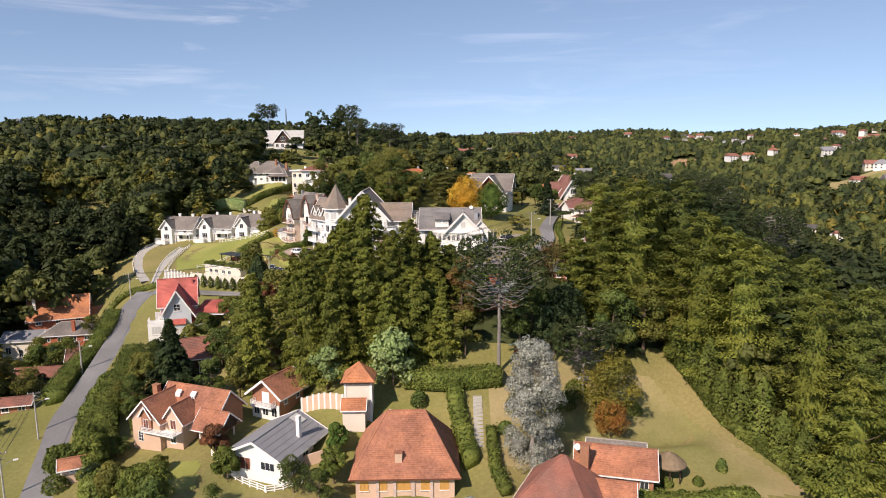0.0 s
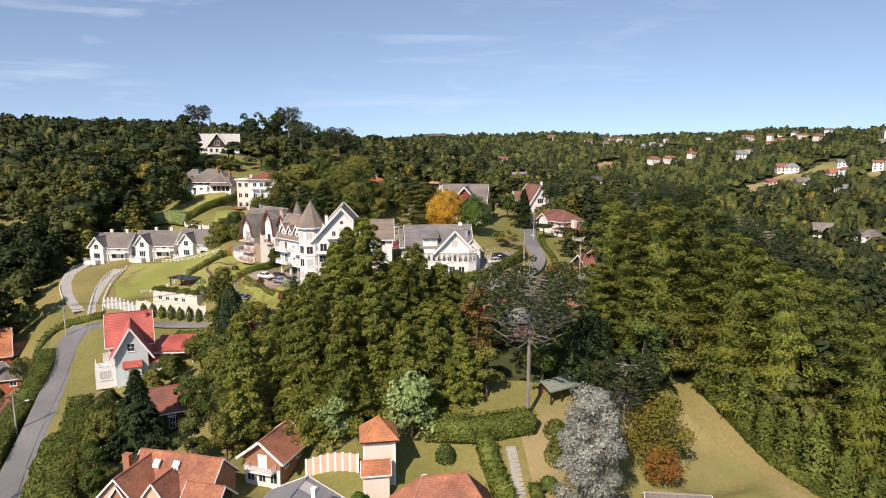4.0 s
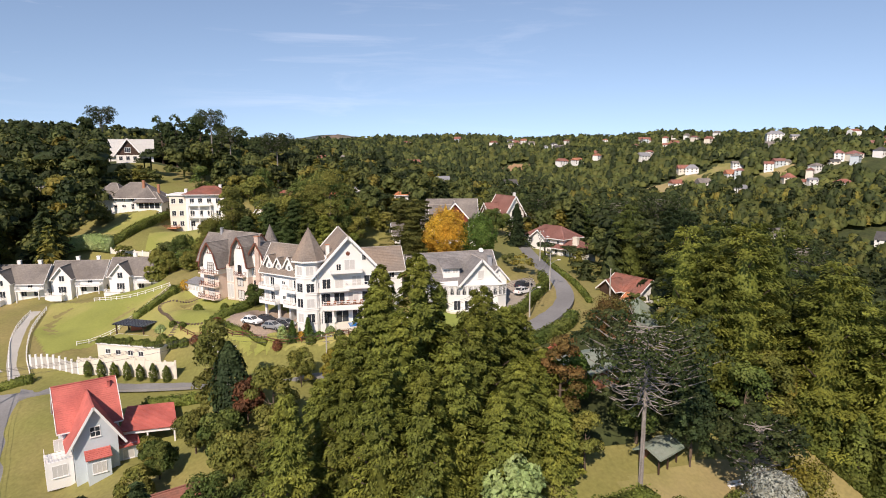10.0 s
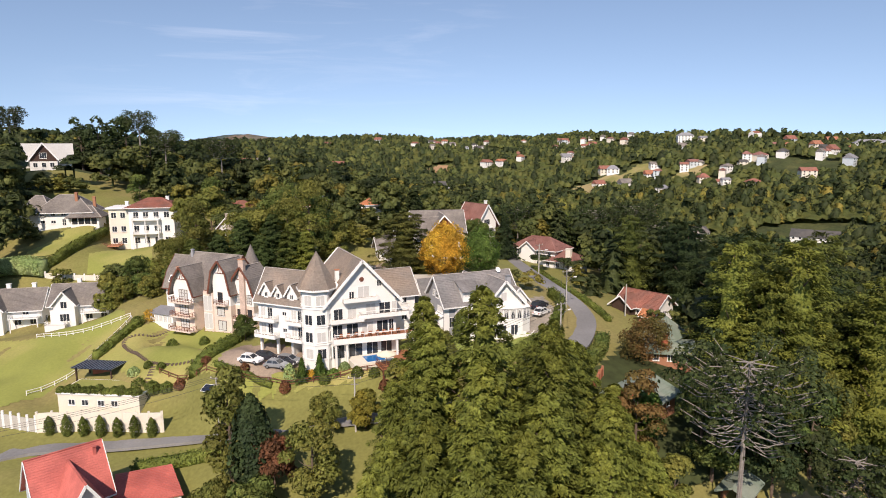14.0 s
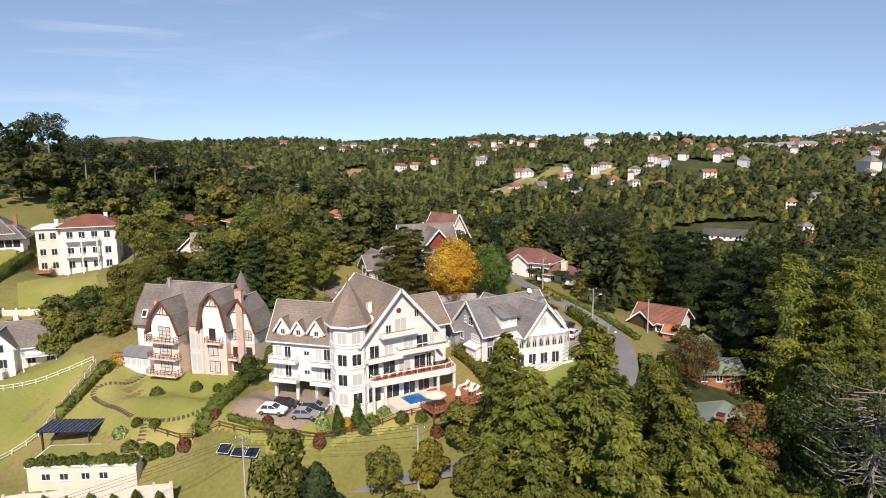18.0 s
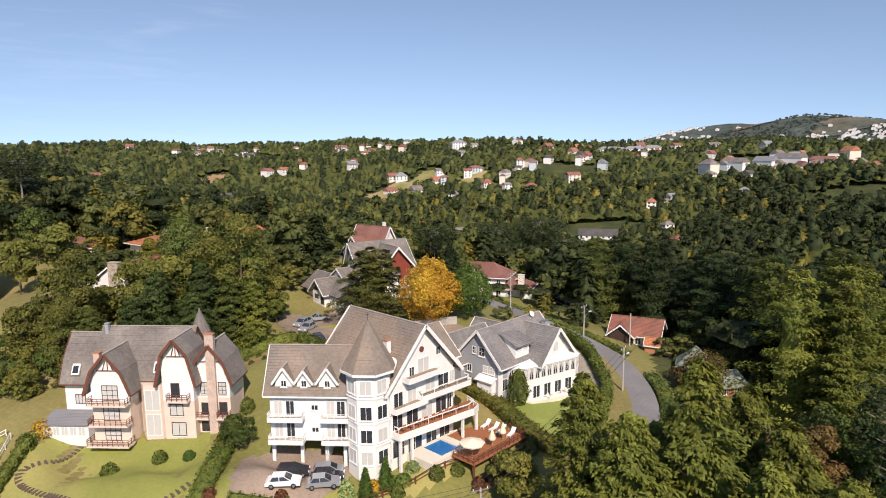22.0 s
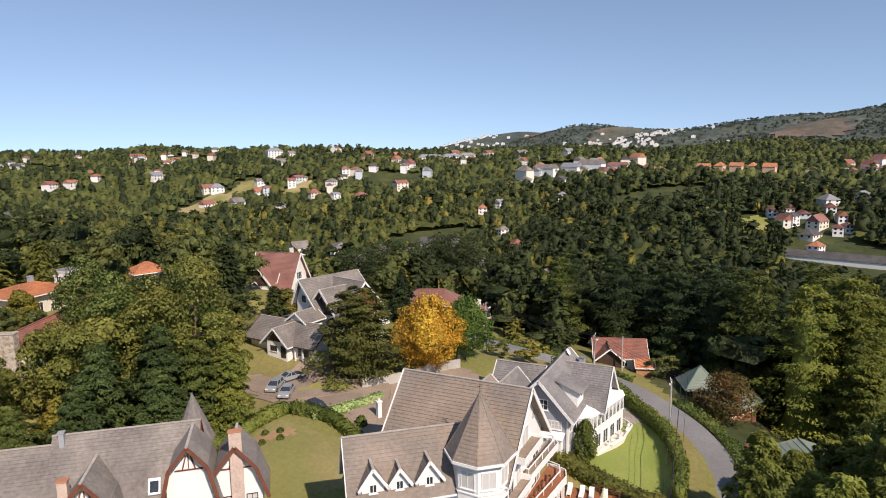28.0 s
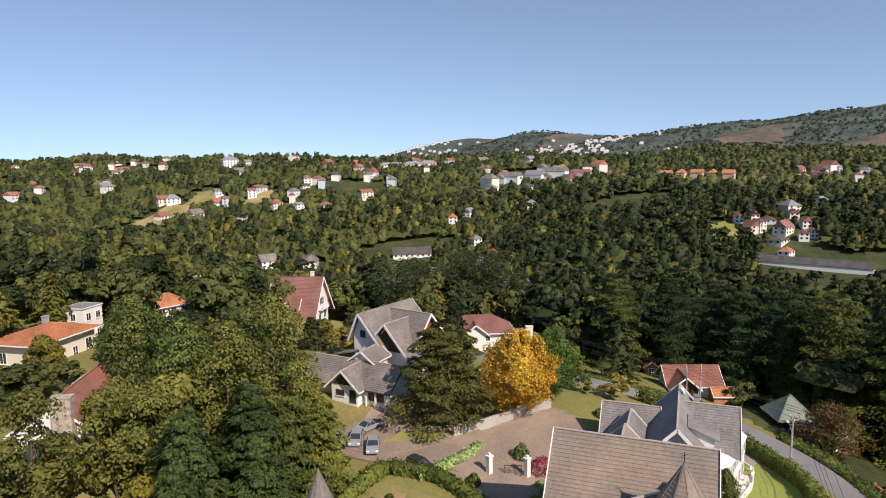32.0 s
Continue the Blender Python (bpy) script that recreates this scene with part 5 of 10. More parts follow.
def dish(parent, m, r=0.55, name="satellite_dish"):
    v, f = [], []
    for i in range(5):
        rr = r * i / 4
        for a in range(14):
            v.append(m @ pose(0, 0, 0, 55) @ Vector((rr * math.cos(a * math.tau / 14), rr * math.sin(a * math.tau / 14), 0.25 * rr * rr / r)))
    for i in range(4):
        for a in range(14):
            f.append((i * 14 + a, i * 14 + (a + 1) % 14, (i + 1) * 14 + (a + 1) % 14, (i + 1) * 14 + a))
    d = put(name, v, f, MAT["trim"], parent)
    bars(d, "dish_arm", [(m @ Vector((0, 0, -0.6)), m @ Vector((0, 0, 0)))], 0.07, 0.07, MAT["metal"])
    return d


def manor():
    """Half-timbered salmon villa with gambrel gables and a slate-like roof."""
    H = pose(-46, 198, 19.3, 0, 0, -49)
    t = thing("half_timbered_villa", H, "half-timbered salmon and white villa with bell-curved shingle roof", "house")
    S, R = "blush", "greytile"
    main = [(0, 15.3), (2.9, 11.6), (4.6, 8.2)]
    gable(t, pose(-3.2, 6.2, 0), 14.5, 8.0, 9.0, main, S, R, "redwood", 0.3, ends=(0, 1), course=0.4)
    gable(t, pose(-12.6, 6.2, 0), 5.0, 7.0, 8.0, [(0, 14.3), (2.6, 11.0), (4.2, 7.4)], "white", R, "redwood", 0.4, ends=(1, 0), course=0.4)
    bell = lambda top, half, eave: [(0, top), (half * 0.62, top - half * 0.75), (half, eave)]  # noqa: E731

    def front(x, y, w, top, eave, wall="white", deep=5.5, low=S):
        m = pose(x, y + deep / 2, 0, 0, 0, 90)
        gable(t, m, deep, w, top, bell(top, w / 2 + 0.7, eave), wall, R, "redwood", 0.9, base=5.9, ends=(1, 0), course=0.4, board=0.4)
        put("lower_wall", boxv(x - w / 2, x + w / 2, y, y + deep, -1.5, 5.9), BOXF, MAT[low], t)
        c = (x, y - 0.05)
        ties = [((x - w * 0.30, c[1], top - 2.6), (x + w * 0.30, c[1], top - 2.6)), ((x, c[1], top - 2.6), (x, c[1], top - 0.7)), ((x - w * 0.14, c[1], top - 2.6), (x - w * 0.05, c[1], top - 1.1)), ((x + w * 0.14, c[1], top - 2.6), (x + w * 0.05, c[1], top - 1.1))]
        bars(t, "timber", ties, 0.08, 0.14, MAT["redwood"])
        return m
    front(-5.9, -1.0, 5.6, 13.4, 7.3)
    for z, pane in ((6.3, "curtain"), (3.2, "curtain"), (0.2, "curtain")):
        window(t, pose(-5.9, -1.0, z), 2.4, 2.3, "darkwood", pane, 3, 3, "french_window", False)
    for z in (6.1, 3.05):
        balcony(t, I4, -8.7, -2.9, -2.5, -1.0, z, "blush", "redwood", 0.95)
    balcony(t, I4, -8.9, -2.7, -2.9, -1.0, 0.12, "blush", "redwood", 0.95)
    front(3.6, 0.2, 4.6, 15.2, 8.2)
    for z in (6.4,):
        window(t, pose(3.2, 0.2, z), 1.3, 2.2, "darkwood", "glass", 2, 3, "french_window", False)
    balcony(t, I4, 2.2, 5.4, -0.9, 0.2, 6.2, "blush", "redwood", 0.95)
    window(t, pose(3.2, 0.2, 3.6), 2.0, 1.8, "darkwood", "curtain", 2, 1)
    window(t, pose(3.4, 0.2, 0.5), 2.2, 2.1, "darkwood", "curtain", 2, 1)
    front(8.1, 1.6, 5.2, 14.0, 8.0)
    for x, z in ((6.9, 6.4), (9.6, 6.4), (6.9, 3.2), (9.6, 3.3), (6.8, 0.6), (9.6, 0.4)):
        window(t, pose(x, 1.6, z), 1.2, 1.9 if z > 3 else 1.6, "darkwood", "glass" if z < 6 else "curtain", 2, 3)
    balcony(t, I4, 5.7, 7.7, 0.5, 1.6, 3.05, "blush", "redwood", 0.95)
    balcony(t, I4, 8.9, 10.7, 0.5, 1.6, 3.05, "blush", "redwood", 0.95)
    chimney(t, I4, 8.2, 1.45, -1.2, 15.6, 1.3, 0.7, "pinkstone", "terracotta")
    chimney(t, I4, -8.1, 0.4, 7.5, 13.0, 0.9, 0.8, "pinkstone", "terracotta")
    chimney(t, I4, -9.4, 5.6, 11, 15.9, 0.5, 0.5, "greysiding", "greysiding")
    # glazed bay between the gables
    put("bay_wall", [(-2.6, 1.4, -1.5), (-1.6, 0.2, -1.5), (0.9, 0.2, -1.5), (1.6, 1.4, -1.5), (-2.6, 1.4, 8.2), (-1.6, 0.2, 8.2), (0.9, 0.2, 8.2), (1.6, 1.4, 8.2)], [(0, 1, 5, 4), (1, 2, 6, 5), (2, 3, 7, 6), (4, 5, 6, 7)], MAT[S], t)
    for z, h in ((4.3, 3.2), (0.4, 3.4)):
        window(t, pose(-0.35, 0.2, z), 2.3, h, "trim", "curtain", 2, 1, "tall_window", False)
    # skylights
    for x, y, z in ((-0.2, 2.05, 9.55), (-13.0, 2.35, 9.0)):
        put("skylight", [(x - 0.6, y - 0.25, z), (x + 0.6, y - 0.25, z), (x + 0.6, y + 0.55, z + 1.45), (x - 0.6, y + 0.55, z + 1.45), (x - 0.6, y - 0.05, z - 0.2), (x + 0.6, y - 0.05, z - 0.2), (x + 0.6, y + 0.75, z + 1.3), (x - 0.6, y + 0.75, z + 1.3)], [(0, 1, 2, 3), (7, 6, 5, 4), (0, 4, 5, 1), (1, 5, 6, 2), (2, 6, 7, 3), (3, 7, 4, 0)], MAT["trim"], t)
        put("skylight_pane", [(x - 0.42, y - 0.17, z + 0.2), (x + 0.42, y - 0.17, z + 0.2), (x + 0.42, y + 0.38, z + 1.2), (x - 0.42, y + 0.38, z + 1.2)], [(0, 1, 2, 3)], MAT["glass"], t)
    # conical stair turret behind
    ring = [(3.1 + 1.9 * math.cos(a * math.tau / 12), 10.0 + 1.9 * math.sin(a * math.tau / 12)) for a in range(12)]
    put("stair_turret", [(x, y, -1.5) for x, y in ring] + [(x, y, 11.8) for x, y in ring], [(i, (i + 1) % 12, (i + 1) % 12 + 12, i + 12) for i in range(12)], MAT[S], t)
    for i in range(12):
        x0, y0 = ring[i]
        x1, y1 = ring[(i + 1) % 12]
        g = lambda x, y: (3.1 + (x - 3.1) * 1.2, 10.0 + (y - 10.0) * 1.2, 11.7)  # noqa: E731
        slope(t, MAT[R], (3.1, 10.0, 17.3), (3.1, 10.0, 17.3), g(x1, y1), g(x0, y0), 0.4, name="spire_slope")
    # small glazed porch at the end
    put("porch", boxv(-16.8, -9.9, -0.6, 2.6, -1.0, 2.3), BOXF, MAT["white"], t)
    slope(t, MAT["fibre"], (-17.0, 2.7, 3.3), (-9.8, 2.7, 3.3), (-9.8, -1.0, 2.4), (-17.0, -1.0, 2.4), name="porch_roof")
    for i in range(5):
        window(t, pose(-16.1 + i * 1.3, -0.6, 0.6), 1.1, 1.4, "trim", "curtain", 2, 1, sill=False)
    window(t, pose(-12.8, 2.7, 4.2), 1.6, 1.5, "darkwood", "curtain", 3, 1)
    window(t, pose(-15.1, 6.2, 4.2, 0, 0, -90), 1.4, 1.4, "darkwood", "glass", 3, 1)
    return t


def annex():
    """White house beside the guest house: grey roofs, grey-sided gables, glazed conservatory."""
    H = pose(1.0, 168.5, 22.4)
    t = thing("conservatory_house", H, "white and grey house with grey shingle gables and glazed conservatory", "house")
    gable(t, pose(0.2, 1.0, 0), 15.4, 8.0, 6.0, [(0, 10.5), (5.0, 5.2)], "greysiding", "greyshingle", over=0.7, board=0.4)
    gable(t, pose(3.5, -2.2, 0, 0, 0, 90), 7.6, 8.2, 5.6, [(0, 9.9), (5.0, 4.6)], "white", "greyshingle", over=0.9, ends=(1, 0), board=0.45)
    # shed dormer on the front slope, lower wing behind
    put("shed_dormer", [(-3.8, -3.4, 5.6), (-0.3, -3.4, 5.6), (-0.3, -0.4, 5.6), (-3.8, -0.4, 5.6), (-3.8, -3.4, 8.15), (-0.3, -3.4, 8.15), (-0.3, -0.4, 9.3), (-3.8, -0.4, 9.3)], BOXF, MAT["white"], t)
    slope(t, MAT["greyshingle"], (-4.2, -0.2, 9.55), (0.1, -0.2, 9.55), (0.1, -4.1, 8.05), (-4.2, -4.1, 8.05))
    for x in (-2.9, -1.2):
        window(t, pose(x, -3.4, 6.9), 1.3, 0.9, "trim", "curtain", 2, 1, sill=False)
    gable(t, pose(-4.0, 7.2, 0), 9.0, 6.4, 5.4, [(0, 8.8), (3.9, 4.6)], "greysiding", "greyshingle", over=0.7, board=0.35)
    gable(t, pose(3.6, 7.4, 0, 0, 0, 90), 7.0, 5.6, 5.4, [(0, 8.6), (3.4, 4.8)], "white", "greyshingle", over=0.6, board=0.35)
    window(t, pose(-8.5, 7.2, 5.4, 0, 0, -90), 1.2, 1.3, "trim", "curtain", 2, 2)
    window(t, pose(-8.5, 7.2, 1.6, 0, 0, -90), 2.0, 1.5, "trim", "curtain", 3, 2)
    put("entrance_bay", boxv(-8.5, -7.5, -2.4, 0.6, -2.5, 3.0), BOXF, MAT["white"], t)
    slope(t, MAT["white"], (-7.5, -2.7, 3.6), (-7.5, 0.9, 3.6), (-8.9, 0.9, 3.0), (-8.9, -2.7, 3.0), 0.8, 0.02, "bay_roof")
    box(t, "corner_wall", -7.62, -6.6, -3.1, -2.9, -2.5, 5.4, MAT["white"])
    window(t, pose(-8.5, -0.9, 0.6, 0, 0, -90), 2.0, 1.2, "trim", "curtain", 3, 1)
    window(t, pose(-7.5, -1.0, 3.9, 0, 0, -90), 2.4, 1.2, "trim", "curtain", 5, 2)
    for x in (-6.0, -4.4):
        window(t, pose(x, -3.0, 1.2), 1.2, 2.0, "trim", "glass", 2, 1, "glazed_door", False)
    gable(t, pose(8.2, -1.0, 0, 0, 0, 90), 5.0, 4.0, 4.8, [(0, 7.6), (2.6, 4.6)], "white", "greyshingle", over=0.5, ends=(1, 0), board=0.3)
    window(t, pose(8.2, -3.5, 4.6), 1.2, 1.3)
    window(t, pose(-7.5, 0.4, 6.4, 0, 0, -90), 1.3, 1.5, "trim", "glass", 2, 2)
    window(t, pose(-7.5, 2.0, 6.6, 0, 0, -90), 0.8, 1.2, "trim", "glass", 2, 2)
    window(t, pose(-7.5, 3.0, 3.4, 0, 0, -90), 1.0, 1.3)
    chimney(t, I4, 7.0, -1.4, 6, 9.7, 0.9, 0.8, "greysiding", "metal")
    dish(t, pose(5.8, 0.6, 10.7))
    # conservatory: white frames and half-drawn white curtains round the upper terrace
    pts = [(-5.4, -2.8), (-4.6, -4.4), (-3.2, -5.5), (1.6, -6.7), (6.6, -7.9), (8.6, -7.2), (9.0, -3.0)]
    n = len(pts)
    for (x0, y0), (x1, y1) in zip(pts, pts[1:]):
        L = math.hypot(x1 - x0, y1 - y0)
        k = max(1, round(L / 1.25))
        ang = math.degrees(math.atan2(y1 - y0, x1 - x0))
        for i in range(k):
            c = (i + 0.5) / k
            w = window(t, pose(x0 + (x1 - x0) * c, y0 + (y1 - y0) * c, 2.7, 0, 0, ang), L / k * 0.97, 1.9, "trim", "glass", 2, 1, "conservatory_window", False)
            h = L / k * 0.42
            for sg in (-1, 1):
                put("curtain", [(sg * h, -0.05, 1.75), (sg * h * 0.12, -0.05, 1.75), (sg * h * 0.62, -0.05, 0.7), (sg * h * 0.55, -0.05, 0.12), (sg * h, -0.05, 0.12)], [(0, 1, 2, 3, 4)], MAT["curtain"], w)
    ring_ = lambda z, k=0.0: [(x, y - k, z) for x, y in pts]  # noqa: E731
    put("conservatory_plinth", ring_(-2.6) + ring_(2.7), [(i, i + 1, i + 1 + n, i + n) for i in range(n - 1)], MAT["white"], t)
    for x, y, ang in ((-1.6, -5.9, -14), (0.6, -6.46, -14), (2.8, -6.99, -13.5), (5.0, -7.52, -13.5)):
        window(t, pose(x, y - 0.02, -0.45, 0, 0, ang), 1.5, 2.1, "trim", "glass", 2, 1, "garden_door", False)
    slab = [(-4.4, -4.6), (-3.4, -6.4), (3.0, -8.8), (7.6, -9.2), (9.4, -7.6), (9.4, -4.0)]
    m_ = len(slab)
    put("terrace_slab", [(x, y, z) for z in (-2.8, -0.5) for x, y in slab], [tuple(range(m_, 2 * m_))] + [(i, (i + 1) % m_, (i + 1) % m_ + m_, i + m_) for i in range(m_)], MAT["offwhite"], t, label="pale terrace below the conservatory")
    bars(t, "terrace_kerb", [((*p, -0.3), (*q, -0.3)) for p, q in zip(slab, slab[1:])], 0.14, 0.42, MAT["white"])
    bars(t, "conservatory_sill", [((*p, 2.66), (*q, 2.66)) for p, q in zip(pts, pts[1:])], 0.2, 0.12, MAT["trim"])
    put("conservatory_roof", ring_(4.62) + ring_(4.78, 0.25) + [(-4.4, -3.2, 5.55), (0.0, -3.6, 5.6), (2.0, -4.5, 5.6), (5.0, -5.0, 5.6), (7.0, -4.6, 5.5), (8.4, -3.4, 5.4), (8.6, -2.0, 5.3)],
        [(i, i + 1, i + 1 + n, i + n) for i in range(n - 1)] + [(i + n, i + 1 + n, i + 1 + 2 * n, i + 2 * n) for i in range(n - 1)], MAT["white"], t, label="white sheet roof over the conservatory")
    window(t, pose(3.5, -6.0, 6.0), 1.4, 1.7, "trim", "curtain", 2, 1)
    window(t, pose(3.5, -6.0, 4.35), 1.2, 1.0, "trim", "curtain", 2, 1)
    return t


def chalet(x, y, z, rot, w=14.0, name="chalet"):
    """White row chalet: long grey roof, front gable, balcony on posts."""
    t = thing(name, pose(x, y, z, 0, 0, rot), "white chalet with grey roof, front gable and glazed veranda", "house", "row of white chalets")
    gable(t, I4, w, 8.5, 4.6, [(0, 8.6), (5.0, 4.0)], "white", "greytile", over=0.5)
    gable(t, pose(-w * 0.22, -3.2, 0, 0, 0, 90), 6.0, 4.6, 4.8, [(0, 7.9), (2.9, 4.4)], "white", "greytile", over=0.6, ends=(1, 0))
    window(t, pose(-w * 0.22, -6.2, 3.9), 1.5, 1.7, "trim", "glass", 2, 1)
    window(t, pose(-w * 0.22, -6.2, 0.7), 2.2, 1.9, "trim", "glass", 3, 1)
    for xx in (w * 0.12, w * 0.36):
        window(t, pose(xx, -4.25, 0.6), 1.6, 2.0, "trim", "glass", 2, 1)
        D = pose(xx, -3.0, 0, 0, 0, 90)
    window(t, pose(w * 0.25, -4.25, 2.9), 1.4, 1.2)
    balcony(t, I4, w * 0.02, w * 0.48, -6.2, -4.25, 2.6, "white", "trim", 0.95)
    for xx in (w * 0.04, w * 0.46):
        box(t, "post", xx - 0.1, xx + 0.1, -6.1, -5.9, -1.5, 2.4, MAT["trim"])
    box(t, "veranda", -w * 0.5, -w * 0.43 + 3.4, -8.0, -6.2, -1.2, 0.25, MAT["white"])
    railing(t, I4, [(-w * 0.5, -6.2, 0.25), (-w * 0.5, -8.0, 0.25), (-w * 0.43 + 3.4, -8.0, 0.25), (-w * 0.43 + 3.4, -6.2, 0.25)], 0.9)
    for xx in (-w * 0.1, w * 0.3):
        chimney(t, I4, xx, 0.6, 6.0, 9.7, 0.9, 0.7, "white", "white")
    side_windows(t, I4, w, 8.5, 4.6, "right", 2, 1, 0.9)
    side_windows(t, I4, w, 8.5, 4.6, "left", 2, 1, 0.9)
    return t


def red_house():
    """Pale blue-grey house under a steep red roof, with a carport."""
    H = pose(-67.2, 152.5, 4.2, 0, 0, 19)
    t = thing("red_roofed_house", H, "pale blue-grey house with steep red tile roof and white trim", "house")
    gable(t, pose(0, 3.2, 0), 8.4, 8.0, 7.6, [(0, 12.4), (5.0, 6.2)], "bluegrey", "redtile", over=0.6, board=0.3)
    gable(t, pose(0.2, -1.8, 0, 0, 0, 90), 8.0, 6.2, 6.6, [(0, 11.2), (4.2, 4.4)], "bluegrey", "redtile", over=0.9, ends=(1, 0), board=0.35)
    window(t, pose(0.2, -5.8, 6.2), 1.5, 1.7, "trim", "glass", 2, 2)
    put("bay", boxv(-1.4, 1.9, -7.4, -5.8, -1.5, 3.4), BOXF, MAT["bluegrey"], t)
    slope(t, MAT["redtile"], (-1.6, -5.8, 4.2), (2.1, -5.8, 4.2), (2.1, -7.8, 3.3), (-1.6, -7.8, 3.3))
    window(t, pose(0.25, -7.4, 0.8), 2.0, 1.8, "trim", "curtain", 3, 1)
    put("side_room", boxv(3.3, 6.2, -4.6, -0.8, -1.5, 3.2), BOXF, MAT["bluegrey"], t)
    slope(t, MAT["redtile"], (3.2, -0.8, 4.3), (6.6, -0.8, 4.3), (6.6, -5.2, 3.0), (3.2, -5.2, 3.0))
    window(t, pose(4.8, -4.6, 0.7), 1.7, 1.7, "trim", "curtain", 2, 1)
    put("balcony_room", boxv(-6.8, -3.0, -4.4, -0.8, -1.5, 3.0), BOXF, MAT["white"], t)
    railing(t, I4, [(-6.7, -0.8, 3.0), (-6.7, -4.3, 3.0), (-3.0, -4.3, 3.0)], 1.0, "trim", 0.5, rails=2)
    window(t, pose(-4.9, -4.4, 0.4), 2.2, 2.0, "trim", "curtain", 3, 1)
    window(t, pose(-4.6, -0.8, 3.1), 1.4, 2.0, "trim", "curtain", 2, 1, "glazed_door", False)
    C = pose(4.4, -2.4, 0, 0, 0, -20)
    put("carport_beam", [C @ Vector(p) for p in boxv(-0.2, 8.3, -0.1, 0.15, 4.0, 4.5)], BOXF, MAT["trim"], t)
    slope(t, MAT["redtile"], *(C @ Vector(p) for p in ((-0.4, 6.6, 6.3), (7.2, 6.6, 6.3), (8.6, -0.4, 4.7), (-0.4, -0.4, 4.7))), name="carport_roof")
    for x, y in ((8.0, 0.1), (7.0, 6.2), (3.8, 0.1)):
        put("carport_post", [C @ Vector(p) for p in boxv(x - 0.12, x + 0.12, y - 0.12, y + 0.12, -1.5, 4.2 + (1.6 if y > 3 else 0))], BOXF, MAT["trim"], t)
    chimney(t, I4, 3.5, 2.2, 8, 12.2, 0.4, 0.4, "redtile")
    side_windows(t, pose(0, 3.2, 0), 8.4, 8, 6, "left", 2, 2, 0.9, floor=3)
    return t


def big_hip_house():
    """Salmon house under a great hipped clay roof."""
    t = thing("hip_roofed_house", pose(-6.0, 94.4, -2.6, 0, 0, 2), "salmon house with great hipped clay-tile roof and honey-wood windows", "house")
    hip(t, I4, 15.0, 13.4, 3.3, 7.2, 6.0, "salmon", "clay", "redwood", 0.9)
    for x, w in ((-5.4, 1.3), (-3.0, 1.4), (-0.2, 2.0), (2.7, 1.4), (5.2, 1.4)):
        window(t, pose(x * 1.15, -6.7, 0.5), w, 1.9, "yellowwood", "yellowwood", 2, 1, "shuttered_window", True)
    for x in (-4.2, -1.6, 1.2, 4.0):
        box(t, "pilaster", x - 0.25, x + 0.25, -6.9, -6.7, -1.2, 3.0, MAT["pinkstone"])
    chimney(t, I4, -1.0, -5.4, 3.8, 6.0, 1.1, 0.9, "salmon", "clay")
    dish(t, pose(-2.6, 1.2, 9.6), 0.5)
    return t


def brick_house():
    """Salmon brick villa with many-gabled clay roof."""
    t = thing("brick_villa", pose(-45.8, 103.6, -0.6, 0, 0, -20) @ Matrix.Scale(0.86, 4), "brick villa with many-gabled clay-tile roof and white trim", "house")
    gable(t, pose(1.5, 3.0, 0), 15.0, 8.0, 5.4, [(0, 9.4), (4.9, 4.6)], "brick", "clay", over=0.6)
    gable(t, pose(-4.2, -1.2, 0, 0, 0, 90), 9.5, 7.0, 5.4, [(0, 9.0), (4.3, 4.6)], "salmon", "clay", over=0.6, ends=(1, 0))
    gable(t, pose(-3.6, -4.4, 0, 0, 0, 90), 4.0, 2.4, 6.2, [(0, 7.9), (1.7, 5.6)], "brick", "clay", over=0.4, ends=(1, 0), base=2.7)
    gable(t, pose(1.6, -2.2, 0, 0, 0, 90), 5.0, 4.4, 5.2, [(0, 8.2), (2.9, 4.5)], "salmon", "clay", over=0.5, ends=(1, 0))
    gable(t, pose(8.2, -0.2, 0), 6.0, 5.0, 3.0, [(0, 6.4), (3.4, 3.2)], "darkwood", "clay", over=0.6, base=2.9)
    for x in (6.0, 10.6):
        for y in (-2.4, 2.0):
            box(t, "carport_post", x - 0.12, x + 0.12, y - 0.12, y + 0.12, -1.5, 3.1, MAT["trim"])
    window(t, pose(-3.6, -6.4, 3.4), 1.3, 2.0, "trim", "redwood", 2, 1, "shuttered_window", False)
    window(t, pose(1.6, -4.7, 3.3), 1.5, 2.0, "trim", "redwood", 2, 1, "shuttered_window", False)
    window(t, pose(-5.6, -5.95, 0.3), 1.3, 2.1, "trim", "glass", 2, 3, sill=False)
    window(t, pose(-7.7, -3.0, 0.6, 0, 0, -90), 1.3, 1.8, "trim", "glass", 2, 3)
    window(t, pose(1.4, -4.7, 0.4), 1.4, 2.0, "trim", "glass", 2, 2)
    balcony(t, I4, -4.6, 3.6, -7.0, -4.7, 3.0, "white", "trim", 0.9)
    chimney(t, I4, -7.2, 0.4, 0, 9.6, 1.3, 1.0, "brick", "brick")
    for x, y in ((-2.0, 1.0), (1.6, 1.2)):
        put("roof_vent", [(x - 0.6, y - 0.4, 7.6), (x + 0.6, y - 0.4, 7.6), (x + 0.6, y + 0.4, 8.4), (x - 0.6, y + 0.4, 8.4), (x - 0.6, y - 0.4, 8.2), (x + 0.6, y - 0.4, 8.2), (x + 0.6, y + 0.4, 8.9), (x - 0.6, y + 0.4, 8.9)], BOXF, MAT["trim"], t)
    return t


